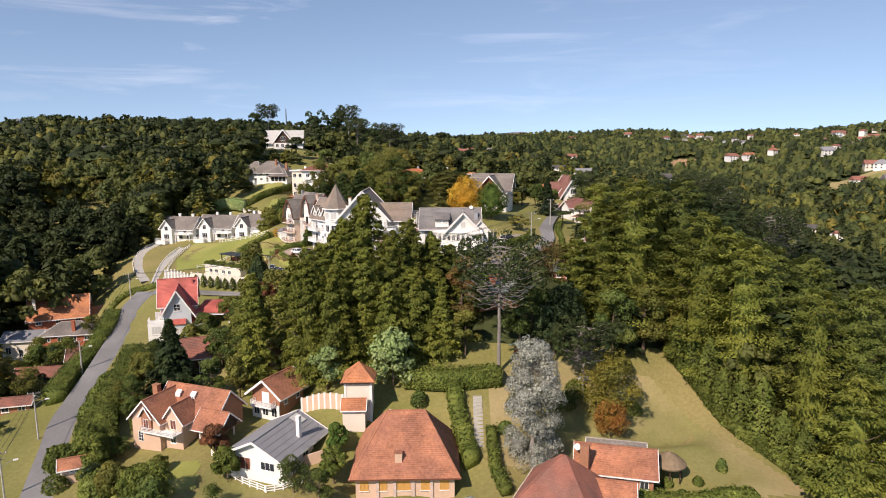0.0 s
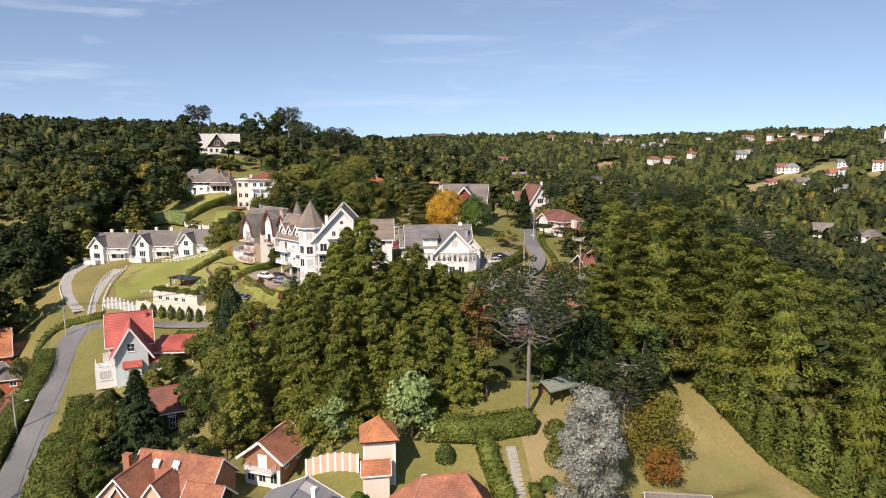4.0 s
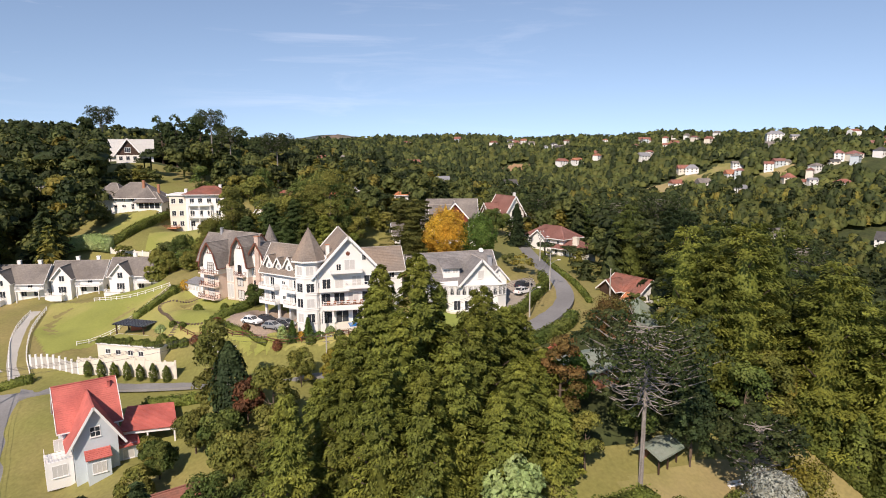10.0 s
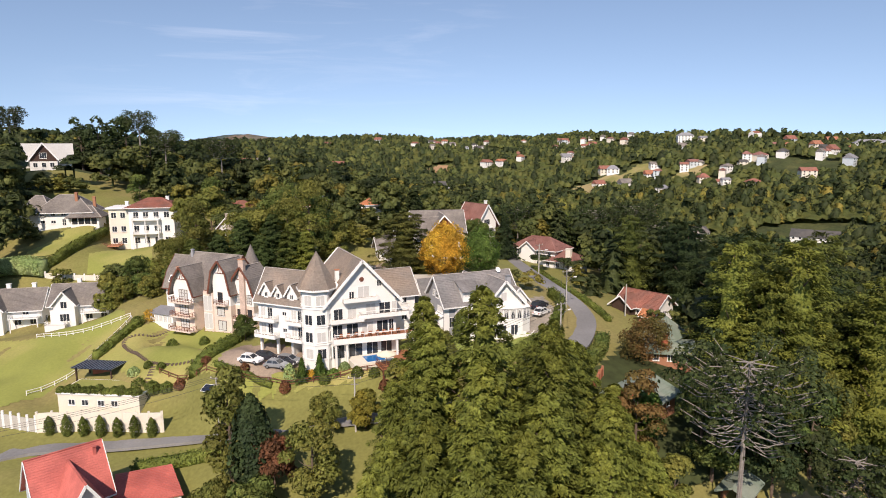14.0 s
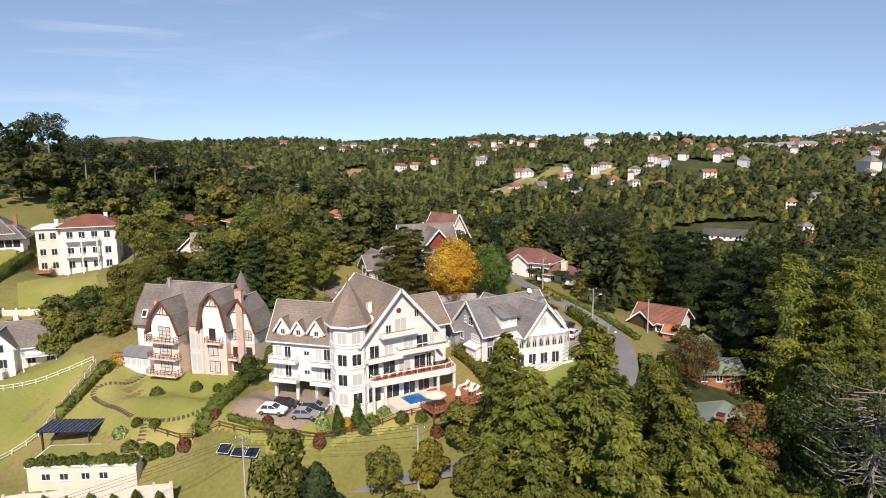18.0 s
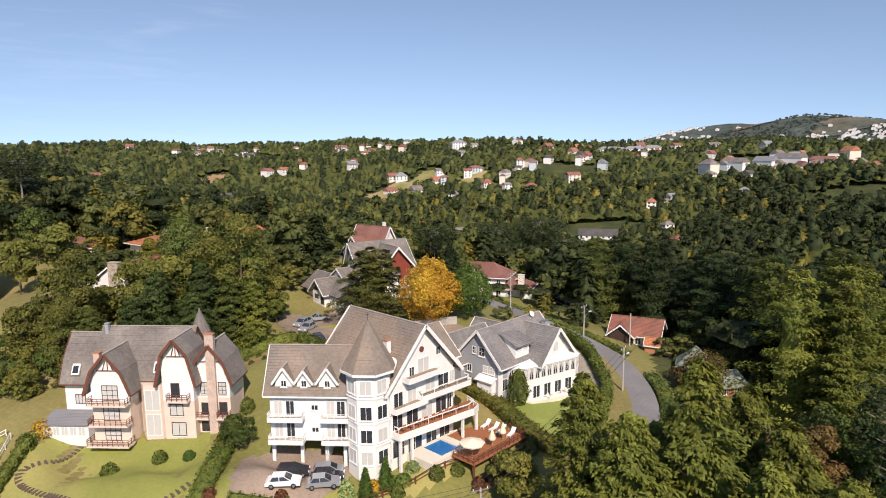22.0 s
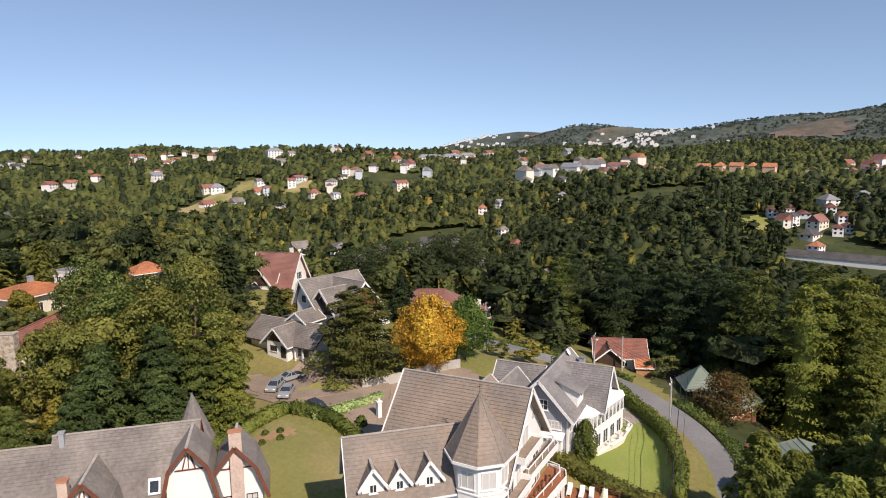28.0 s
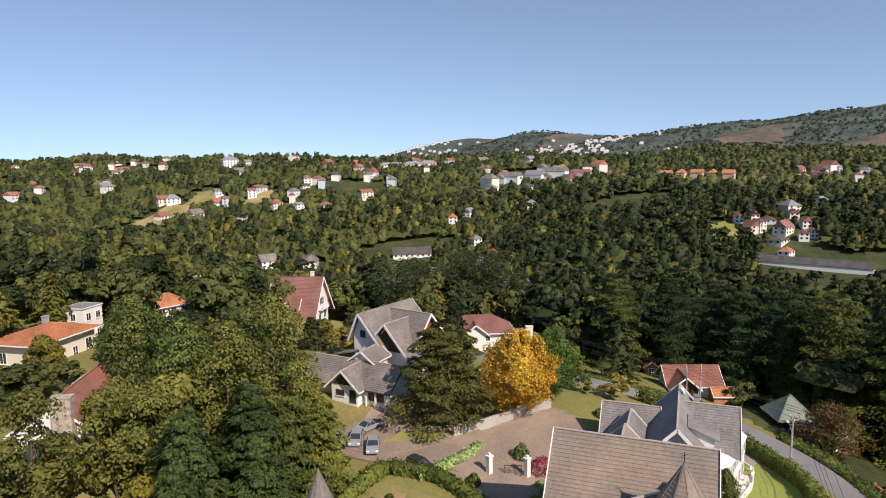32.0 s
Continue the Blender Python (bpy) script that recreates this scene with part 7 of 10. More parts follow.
# ---- planting ----
CEDAR = "tall layered cedar with dense yellow-green foliage"
for x, y, h, r in ((-36.7, 116.5, 23, 5.2), (-29.2, 120.1, 23.5, 5.0), (-25.8, 115.2, 27.5, 5.4), (-20.5, 114, 23, 5.6), (-31.5, 126, 18, 5.4), (-26, 129, 22, 6), (-21.5, 122, 26, 6.6), (-15.5, 117.5, 23, 6.4), (-16.7, 130.7, 29.8, 8.0), (-10.5, 123.5, 25, 7), (-7.5, 128.5, 25, 7.2), (-6, 118, 19, 6.4), (-10.5, 113.5, 18, 5.6), (-12.5, 137, 16, 5.6), (-20, 142.4, 21.8, 5.6), (-22, 135.5, 23, 6.4), (-2, 123, 16, 6.4), (-2.5, 131.5, 18.5, 6.2), (-4, 138, 12, 6.4), (1, 134, 13, 5.5), (2, 127, 12, 5.2), (-0.6, 117.5, 12, 5.0), (-27.5, 136, 17, 5)):
    tree("cedar", x, y, h * 1.02, r, "cedar", "cedar", CEDAR, "cedars in the middle garden", 11500, 0.23)
for x, y, h, r in ((51, 121, 31.5, 7.5), (33, 128, 26.9, 6), (27, 127, 19.3, 5), (55, 112, 30, 7.5), (63, 119, 27.5, 8), (39, 128, 32.9, 8), (50, 132, 33.8, 8.5), (60, 130, 25.3, 8), (72, 123, 25.8, 8), (47, 143, 28, 8), (58, 146, 28.5, 8), (68, 140, 23.4, 8), (79, 134, 21.9, 8), (57, 158, 24.3, 7.5), (69, 154, 23.2, 8), (60, 172, 24.2, 6.5), (67, 185, 22.9, 7.5), (75, 169, 23.1, 8), (62, 101, 27.7, 7), (73, 107, 27.3, 7.5), (83, 117, 24.4, 8), (70, 93, 25.1, 7), (60, 86, 21.4, 6), (33, 135, 28.6, 7), (52, 183, 20.9, 6), (84, 100, 27.4, 7), (44, 132, 31.3, 8), (54, 122, 28.6, 8), (66, 133, 24.1, 8), (78, 146, 21.2, 8), (88, 150, 20.1, 8), (64, 161, 25.2, 8), (55, 150, 27.7, 7.5), (90, 128, 21.4, 8), (92, 110, 26.1, 8), (78, 90, 22.1, 7)):
    # shade of the wood put into leaf colour: darker materials further east and north
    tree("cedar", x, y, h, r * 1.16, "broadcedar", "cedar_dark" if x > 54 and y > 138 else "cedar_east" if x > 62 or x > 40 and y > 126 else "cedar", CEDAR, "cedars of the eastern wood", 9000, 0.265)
for x, y, h, r in ((10.2, 112.4, 24, 8.5), (25, 107.5, 14, 5), (84, 160, 24, 7)):
    araucaria(x, y, h, r, spread=0.48, n=15, bush=0.47, apart=y < 115)
tree("silver_poplar", 14.2, 93.5, 21.5, 5.0, "column", "silver", "tall silvery-grey poplar in the lower garden", "", 34000, 0.19, "greybark")
tree("silver_shrub", 3.5, 73, 9, 3.0, "broad", "silver", "silver-leaved garden tree beside the clay roof", "", 2600, 0.3, "greybark")
tree("maple", 28.8, 104.0, 12.5, 6.0, "full", "yellowgreen", "yellow-green maple turning golden", "", 8000, 0.23)
tree("small_maple", 28.2, 99.6, 6.6, 3.4, "full", "orangeleaf", "small maple with orange autumn leaves", "", 4200, 0.19)
tree("magnolia", -9.4, 110, 11, 4.8, "full", "pale", "broad pale-green magnolia behind the tower house", "", 3000, 0.5)
tree("plane_tree", 6.2, 193.0, 13.2, 5.9, "egg", "gold", "golden plane tree in full autumn colour", "", 15000, 0.25)
tree("green_maple", 13.5, 189.4, 11.2, 4.6, "egg", "bright", "dense bright green tree beside the golden plane", "", 10000, 0.24)
tree("oak", 0.2, 203.4, 15.8, 8.4, "broadcedar", "oakleaf", "wide dark olive-green oak over the forecourt", "", 13000, 0.26)
tree("dark_cypress", -47, 150.5, 17.5, 4.2, "full", "olive", "dense olive-green conifer by the street wall", "", 3600, 0.4)
tree("dark_cypress", -44.5, 146, 14, 3.0, "cypress", "cedar_dark", "dark dense cypress by the street wall", "", 3600, 0.4)
tree("spruce", -54, 118, 15, 5.0, "spruce", "cedar_dark", "broad dark spruce in front of the timber house", "", 3800, 0.45)
tree("rust_tree", 3.5, 124, 16, 3.8, "broad", "brownleaf", "dark rust-leaved tree among cedars", "", 5200, 0.26)
tree("rust_tree", 25.4, 146.4, 7.4, 5.6, "full", "brownleaf", "spreading olive-brown tree turning rust at the street bend", "", 7000, 0.22)
for x, y, h, r in ((48.2, 117, 9, 2.0), (49.4, 112.5, 11, 2.2), (50.2, 108, 8, 2.0), (51.6, 103.5, 10, 2.2), (53.2, 99.5, 12, 2.3), (54.6, 95, 9, 2.0), (56, 90.5, 10, 2.2), (57.6, 86, 8, 2.1), (46.4, 121, 8, 2.0)):
    tree("ivy_column", x, y, h, r, "cypress", "hedge", "tall trunk wrapped in bright green creeper", "creeper-covered trunks", 1500, 0.36)
for x, y, h, r in ((-77, 388, 27, 7), (-66, 394, 29, 7), (-56, 398, 26, 7), (-118, 392, 24, 7), (-130, 398, 22, 7), (-46, 394, 25, 6), (-70, 405, 28, 8), (-142, 388, 22, 8), (-36, 388, 22, 7), (-85, 400, 26, 7)):
    tree("hilltop_pine", x, y, h, r, "broad", "araucaria", "tall dark pine on the hilltop", "hilltop pines", 1400, 0.8)
for x, y, h, r in ((-60, 386, 30, 6), (-112, 399, 27, 6), (-50, 352, 24, 6), (-30, 330, 24, 6), (92, 228, 25, 7), (105, 262, 24, 7)):
    araucaria(x, y, h, r, spread=0.3, n=10, seed=2, bush=0.9)
for x, y, h, r, leaf in ((-19.7, 219.6, 22.5, 6.2, "olive"), (-24.5, 223, 20, 6, "olive"), (-21.3, 242.5, 15, 6, "broad"), (-27, 228, 19, 5.5, "broad"), (-12.5, 224, 14, 4.6, "olive"), (-34, 226, 15, 5, "olive"), (-46, 229, 18.5, 4.4, "olive"), (-50.5, 222.5, 13, 3.6, "olive"), (-32.6, 233.6, 10.5, 4.2, "olive"), (-40.2, 233.4, 7.5, 2.8, "olive")):
    tree("pine", x, y, h, r, "full", leaf, "tall olive-green pine with rounded clumps behind the villa", "pines behind the villa", 9500, 0.25)
for x, y, h, r in ((93, 228, 26, 7.5), (94, 220, 21, 6), (106, 240, 25, 7), (120, 230, 23, 6.5), (52, 237, 14, 5.5), (82, 238, 20, 6)):
    araucaria(x, y, h, r, spread=0.5, n=13, bush=0.7, seed=3)
GARDEN = "leafy green garden tree among houses"
for x, y, h, r, k, leaf in ((-38, 138, 13, 4.5, "broad", "olive"), (15, 121, 12, 4.5, "broad", "broad"), (21, 116, 12, 4.5, "broad", "cedar_dark"), (4, 117, 9, 3.6, "broad", "olive"), (18, 126, 12, 5, "broad", "broad"), (24, 121, 13, 5, "broad", "cedar_dark"), (7, 127, 9, 4, "broad", "bright"), (33, 119, 14, 5, "broad", "broad"), (40, 122, 14, 5, "broad", "olive"), (-44, 112, 8, 3.4, "broad", "broad"), (-39, 113, 9, 3.4, "broad", "olive"), (-22, 112, 9, 4, "broad", "pale"), (-58, 110, 7, 3, "broad", "broad"), (-60, 118, 8, 3.4, "broad", "olive"), (-24, 145, 5, 2.6, "broad", "olive"), (-40, 128, 11, 4, "broad", "olive"), (-46, 138, 8, 4, "broad", "broad"), (-50, 142, 7, 3.6, "broad", "olive"), (-44, 132, 9, 4, "broad", "olive"), (-55, 139, 6, 3, "broad", "broad"), (-42, 144, 8, 3.6, "broad", "rust"), (-47, 126, 9, 3.8, "broad", "broad"), (-57, 146, 5, 2.6, "broad", "olive"), (-33, 152, 7, 3.4, "broad", "olive"), (-27, 150, 6, 3, "broad", "yellowgreen"), (-20, 152, 7, 3.4, "broad", "olive"), (-37, 116, 8, 3.4, "broad", "broad"),
                            (-58, 96, 6, 3.4, "broad", "hedge"), (-61, 100, 5, 3, "broad", "hedge"), (-63, 95, 5, 3, "broad", "hedge"), (-42, 82, 6, 3.2, "broad", "broad"), (-46, 86, 5, 3, "broad", "hedge"), (-17, 90, 6, 2.4, "broad", "hedge"), (-18, 84, 6, 2.4, "broad", "broad"), (-17.5, 96, 5, 2.0, "broad", "bright"), (-4, 97, 5, 2.4, "spruce", "cedar_dark"), (-38, 97, 5, 2.6, "broad", "rust"), (-34, 91, 6, 2.4, "broad", "hedge"),
                            (-19, 232, 9, 4, "broad", "yellowgreen"), (-36.5, 229.5, 13, 4, "full", "olive"), (-46, 241, 12, 4.5, "full", "olive"), (-53, 237, 9, 4, "full", "olive"), (-60, 232, 8, 4, "full", "broad"), (-46.5, 226, 5, 2.6, "full", "olive"), (-44.5, 236.8, 9, 3, "full", "olive"), (-50, 230, 4.5, 2.6, "full", "broad"), (-55, 228, 5, 3, "full", "olive"), (-47, 229.5, 3.4, 2, "full", "broad"), (-59, 226, 5, 3, "full", "broad"), (-66, 231, 9, 4, "full", "olive"), (-51, 218, 4, 2.4, "full", "olive"), (-52, 224, 5.5, 3, "full", "broad"), (-57, 221, 5, 3, "full", "olive"), (-40, 222, 9, 3.6, "full", "yellowgreen"), (-31, 231, 10, 3.6, "full", "olive"), (-48, 233, 5, 2.6, "full", "broad"), (-63, 226, 6, 3, "full", "olive"), (-26, 231, 9, 3.6, "full", "yellowgreen"), (-6, 262, 5, 3, "full", "olive"), (-20, 262, 6, 3, "full", "yellowgreen"), (-17, 224, 17, 5.5, "broad", "broad"), (-12, 219.5, 9, 3.4, "broad", "olive"), (-13.5, 217.5, 5, 2.2, "broad", "hedge"), (-20, 222, 14, 5.4, "broad", "broad"), (-30, 226, 15, 5.5, "broad", "olive"), (-12, 232, 8, 4, "broad", "broad"), 
                            (32, 229, 8, 4, "broad", "broad"), (39, 238, 6, 3.6, "broad", "broad"), (27, 242, 6, 3.6, "broad", "olive"), (34, 214, 13, 4.5, "spruce", "cedar_dark"), (62, 228, 16, 6, "broad", "broad"), (-47, 264, 12, 4.5, "broad", "olive"), (-60, 310, 13, 5, "broad", "broad"), (-37, 290, 14, 5, "broad", "broad"), (-40, 262, 13, 5, "broad", "olive")):
    tree("garden_tree", x, y, h, r, k, leaf, GARDEN, "garden trees", 4200, 0.31)
for x, y, h, r, leaf in ((-29.5, 215.5, 17.5, 6.2, "deepgreen"), (-36, 219, 17, 6.2, "deepgreen"), (-42, 215, 14.5, 5.6, "deepgreen"), (-33, 212, 14, 5, "deepgreen"), (-25.5, 213, 14.5, 5, "cedar_east"), (-47.5, 219, 12, 5, "cedar_east"), (-22.4, 210.6, 12.8, 4.6, "cedar")):
    tree("conifer", x, y, h, r, "cedar", leaf, "broad dark green conifer with drooping boughs behind the villa" if leaf == "deepgreen" else "olive-green conifer with drooping boughs behind the villa", "conifers behind the villa", 11500, 0.23)

for x, y, r, hh in ((-66.4, 112, 3.2, 3.8), (-64.2, 106.5, 3.0, 3.6), (-61.2, 99.5, 3.2, 3.9), (-57.5, 94.5, 2.6, 3.2), (-53.4, 89.4, 3.2, 4.0), (-46.6, 88.4, 3.4, 4.2), (-68.4, 118, 3.0, 3.6), (-70, 124, 2.8, 3.4)):
    bush("clipped_bush", x, y, r, hh, "hedge", "large round clipped bush at the garden edge", "clipped bushes along the street", 1700, 0.34)
for x, y, r, hh in ((-4.5, 106, 1.6, 2.6), (12.5, 104, 1.8, 3.4), (10.5, 100, 1.5, 1.8), (14, 108.5, 2.2, 2.6), (18.5, 108, 2.0, 2.4), (21.5, 106.5, 2.2, 2.8), (24, 109, 2.2, 3.0), (34, 107.5, 1.8, 2.2), (19, 84, 1.2, 1.1), (32.6, 87.2, 0.9, 1.0), (35.8, 86.6, 0.9, 1.0), (36.8, 93, 0.8, 1.6), (44, 92.5, 0.9, 2.0)):
    bush("garden_bush", x, y, r, hh, "broad" if r < 1.7 else "hedge", "rounded green bush on the lower lawn", "bushes on the lower lawn", 700, 0.26)
for x, y in ((-26.5, 206.6), (-24.8, 205.2), (-23.4, 203.4), (-22.4, 201.6), (-27.2, 203.6), (-25.4, 202.2), (-23.8, 200.4), (-23.6, 209)):
    bush("path_bush", x, y, 0.55, 0.7, "hedge", "small round bush beside a garden path", "bushes along the garden path", 200, 0.16)
rs = random.Random(12)
TAKEN = [(-46, 103, 10), (-27.5, 96.5, 8), (-31, 111, 6), (-15, 104, 5), (-6, 94, 11), (-52, 128, 7), (-67.5, 154, 10), (-115, 180, 10), (-103, 166, 9), (-116, 166, 7), (-96, 142, 8), (-90, 151, 6), (-105, 186, 8), (-60, 93.6, 4), (-88, 121, 5)]
LOW = [(-100, -82, 108, 178, 46), (-66, -36, 84, 146, 30), (-36, -14, 84, 118, 12), (-112, -98, 138, 160, 14)]
for xa, xb, ya, yb, k in LOW:
    for i in range(k):
        x, y = rs.uniform(xa, xb), rs.uniform(ya, yb)
        road_x = -68.6 - (y - 104) * 0.262
        if any(math.hypot(x - p, y - q) < r for p, q, r in TAKEN) or abs(x - road_x) < 7.5:
            continue
        h = rs.uniform(2.5, 7)
        tree("garden_shrub", x, y, h, h * rs.uniform(0.42, 0.6), "broad", rs.choice(("broad", "olive", "hedge", "broad", "cedar_dark")), "dense green garden shrub between lawns and houses", "garden shrubbery", 2200, 0.21, category="shrub")

# open ground: (x, y, radius x, radius y) kept free of woods
OPEN = [(-78, 268, 15, 14), (-62, 256, 13, 12), (-92, 258, 12, 6), (-52, 350, 12, 9), (-46, 98, 24, 22), (-14, 94, 18, 15), (30, 92, 24, 15), (38, 108, 10, 12), (-52, 128, 8, 7), (-36, 121, 4, 4), (-30, 170, 40, 28), (-50, 200, 40, 24), (-88, 230, 30, 17), (-78, 160, 13, 34), (-98, 206, 15, 26), (-95, 140, 12, 12), (-103, 158, 22, 26), (-66, 146, 11, 16), (5, 165, 22, 18), (0, 205, 24, 24), (-60, 232, 36, 10), (31, 149, 8, 8), (44, 170, 11, 10), (28, 185, 7, 34), (48, 210, 13, 12), (48, 262, 15, 14), (40, 248, 9, 16), (36, 225, 8, 24), (-58, 275, 22, 22), (-80, 296, 24, 16), (-98, 375, 30, 18), (-30.5, 241.5, 11, 9), (-12, 270, 11, 9), (13, 270, 7, 7), (-46, 228, 9, 10), (72, 322, 10, 9), (9, 115, 5, 6), (-70, 330, 30, 12), (0, 30, 120, 40), (-40, 60, 60, 20), (11, 133, 11, 8), (-80, 95, 20, 40), (16, 218, 16, 13), (-72, 185, 20, 14), (-82, 205, 16, 16)]


def free(x, y, pad=0.0):
    ok = np.ones(x.shape, bool)
    for cx, cy, rx, ry in OPEN:
        ok &= ((x - cx) / (rx + pad)) ** 2 + ((y - cy) / (ry + pad)) ** 2 > 1
    return ok


def scatter(n, r0, r1, a0, a1, seed, gaps=0.42):
    """Spots spread evenly over a sector of ground, with clearings."""
    rg = np.random.default_rng(seed)
    r = np.sqrt(rg.uniform(r0 * r0, r1 * r1, n))
    a = np.radians(rg.uniform(a0, a1, n))
    x, y = CENTRE[0] + r * np.cos(a), CENTRE[1] + r * np.sin(a)
    keep = free(x, y)
    patch = np.sin(x / 61 + 1.1) * np.sin(y / 53 + 0.3) + 0.5 * np.sin(x / 23 + y / 31)
    keep &= patch < 1.0 - gaps
    x, y = x[keep], y[keep]
    return np.stack([x, y, height(x, y) - 0.3], -1), rg


# houses on the far hillsides: x, y, width, turn, storeys, roof, wall, style
ROOFS = ("oldclay", "oldclay", "greytile", "maroon", "clay", "fibre", "greytile", "slate")
WALLS = ("white", "offwhite", "white", "white", "white", "bluegrey")
random.seed(5)
SPOTS = [(401, 915), (264, 754), (618, 944), (534, 702), (458, 717), (567, 670), (618, 615), (450, 897), (217, 1155), (490, 838), (719, 802), (613, 1017), (496, 738), (470, 682), (538, 591), (545, 560), (17, 663), (40, 690), (137, 653), (419, 900), (371, 514), (388, 484), (517, 863), (614, 734), (533, 601), (655, 963),
         (679, 576), (812, 606), (689, 404), (738, 379), (746, 321), (768, 259), (521, 395), (542, 384), (577, 326), (724, 85), (860, 117), (842, -35), (503, 119), (531, 104), (500, 96), (477, 102), (487, 83), (589, 51), (573, 83), (606, 53), (385, 478), (355, 278), (418, 321), (463, 351),
         (-197, 282), (-187, 303), (-350, 509), (-223, 408), (307, 541), (321, 523), (490, 748), (-162, 517), (172, 914), (6, 333), (31, 365), (8, 388), (258, 767), (407, 919), (-150, 400), (-70, 420), (-30, 350), (90, 400), (110, 640), (-300, 640), (-420, 600)]
FARS = [(x, y, random.uniform(10, 17), random.uniform(-35, 35), random.choice((1, 2, 2)), random.choice(ROOFS), random.choice(WALLS), random.choice((0, 0, 1))) for x, y in SPOTS]
for cx, cy, n, sx, sy, big in ((770, 330, 24, 50, 60, 1.4), (860, 570, 20, 100, 60, 1.3), (430, 1240, 24, 140, 40, 1.0), (640, 960, 18, 60, 60, 1.0), (500, 105, 8, 26, 22, 0.9), (830, 0, 12, 40, 50, 1.3), (-400, 620, 10, 120, 80, 0.9), (560, 650, 12, 50, 40, 1.0), (700, 600, 10, 60, 30, 1.1)):
    for k in range(n):
        FARS.append((cx + random.gauss(0, sx), cy + random.gauss(0, sy), random.uniform(9, 15) * big, random.uniform(-40, 40), random.choice((1, 2, 2, 3)), random.choice(ROOFS), random.choice(WALLS), random.choice((0, 0, 1))))
FARS += [(706 + k * 3, 196 - k * 17, 13, 75 + (k % 2) * 90, 3, "orangeclay", "salmon", k % 2) for k in range(5)]
FARS += [(700, 410, 22, 60, 5, "greytile", "offwhite", 1), (738, 392, 30, 70, 3, "greytile", "white", 0), (764, 338, 34, 75, 4, "greytile", "white", 0), (776, 306, 26, 70, 3, "maroon", "white", 0), (820, 288, 22, 40, 4, "orangeclay", "offwhite", 0), (752, 362, 26, 70, 3, "fibre", "white", 0), (800, 600, 36, -40, 4, "fibre", "white", 1), (840, 580, 32, -40, 4, "fibre", "white", 1), (880, 570, 30, -35, 3, "fibre", "offwhite", 1),
         (728, 84, 16, 70, 1, "greytile", "white", 0), (700, 820, 24, -30, 4, "fibre", "white", 1), (428, 400, 34, -62, 1, "slate", "white", 0), (428, 84, 72, 74, 1, "slate", "white", 0)]
# bare slopes: x, y, radius x, radius y, surface
SLOPES = [(469, 718, 34, 20, "drygrass"), (417, 710, 22, 18, "drygrass"), (415, 676, 20, 14, "earth"), (525, 713, 22, 16, "drygrass"), (342, 952, 22, 16, "earth"), (507, 855, 24, 14, "earth"), (440, 720, 26, 16, "drygrass"), (546, 650, 26, 16, "drygrass"), (470, 690, 14, 10, "earth"), (1375, -57, 60, 60, "drygrass"), (310, 455, 14, 8, "lawn"), (505, 140, 26, 12, "lawn"), (620, 960, 20, 12, "lawn"), (700, 385, 16, 10, "lawn"),
          (2672, 967, 170, 110, "farbrown"), (2365, 610, 150, 90, "farbrown"), (2062, 3, 190, 110, "farbrown"), (1755, -225, 120, 100, "farbrown"), (300, 3300, 260, 200, "farbrown")]


def clear_of_houses(p):
    """Leave out trees that stand on a house, in its view over the valley, or on a bare slope."""
    keep = np.ones(len(p), bool)
    for x, y, w, *rest in FARS:
        d = np.array([-60.0 - x, 150.0 - y])
        d /= np.linalg.norm(d)
        q = p[:, :2] - np.array([x, y])
        along = np.clip(q @ d, 0, 15)
        keep &= np.hypot(*(q - along[:, None] * d).T) > w * 0.5 + 2
    for x, y, rx, ry, m in SLOPES:
        keep &= ((p[:, 0] - x) / rx) ** 2 + ((p[:, 1] - y) / ry) ** 2 > 1.1
    return p[keep]


for x, y, rx, ry, m in SLOPES:
    k = 28
    far = rx > 100
    wob = [1 + 0.16 * math.sin(3 * i + x) + 0.1 * math.sin(5 * i + y) for i in range(k)]
    sheet("bare_slope", [(x + rx * wob[i] * math.cos(i * math.tau / k), y + ry * wob[i] * math.sin(i * math.tau / k)) for i in range(k)], MAT[m], "bare dry hillside between woods", "slope", lift=1.5 if far else 0.3, grid=rx / 12)

# houses on the hill that look out over the valley: x, y, half width
VIEWS = [(-98, 379, 9), (-58, 277, 10), (-80, 285, 12), (-150, 466, 9), (-136, 457, 8), (-122, 330, 5), (-28, 292, 5), (48, 259, 11), (46, 211, 8), (44, 168, 5), (-30.5, 241.5, 8), (31, 147, 5), (72, 322, 5), (37.5, 151.5, 3), (-13, 270, 7), (12, 270, 5)]


def in_view(p, h):
    """True where a tree as high as h would stand before one of these houses."""
    hide = np.zeros(len(p), bool)
    for x, y, w in VIEWS:
        for ex, ey in ((-24.0, 23.0), (-60.0, 70.0), (-86.0, 150.0)):
            d = np.array([ex - x, ey - y])
            reach = min(70.0, np.linalg.norm(d))
            d /= np.linalg.norm(d)
            q = p[:, :2] - np.array([x, y])
            along = np.clip(q @ d, 0, reach)
            hide |= np.hypot(*(q - along[:, None] * d).T) < w * (1 - 0.4 * along / 70)
    return hide


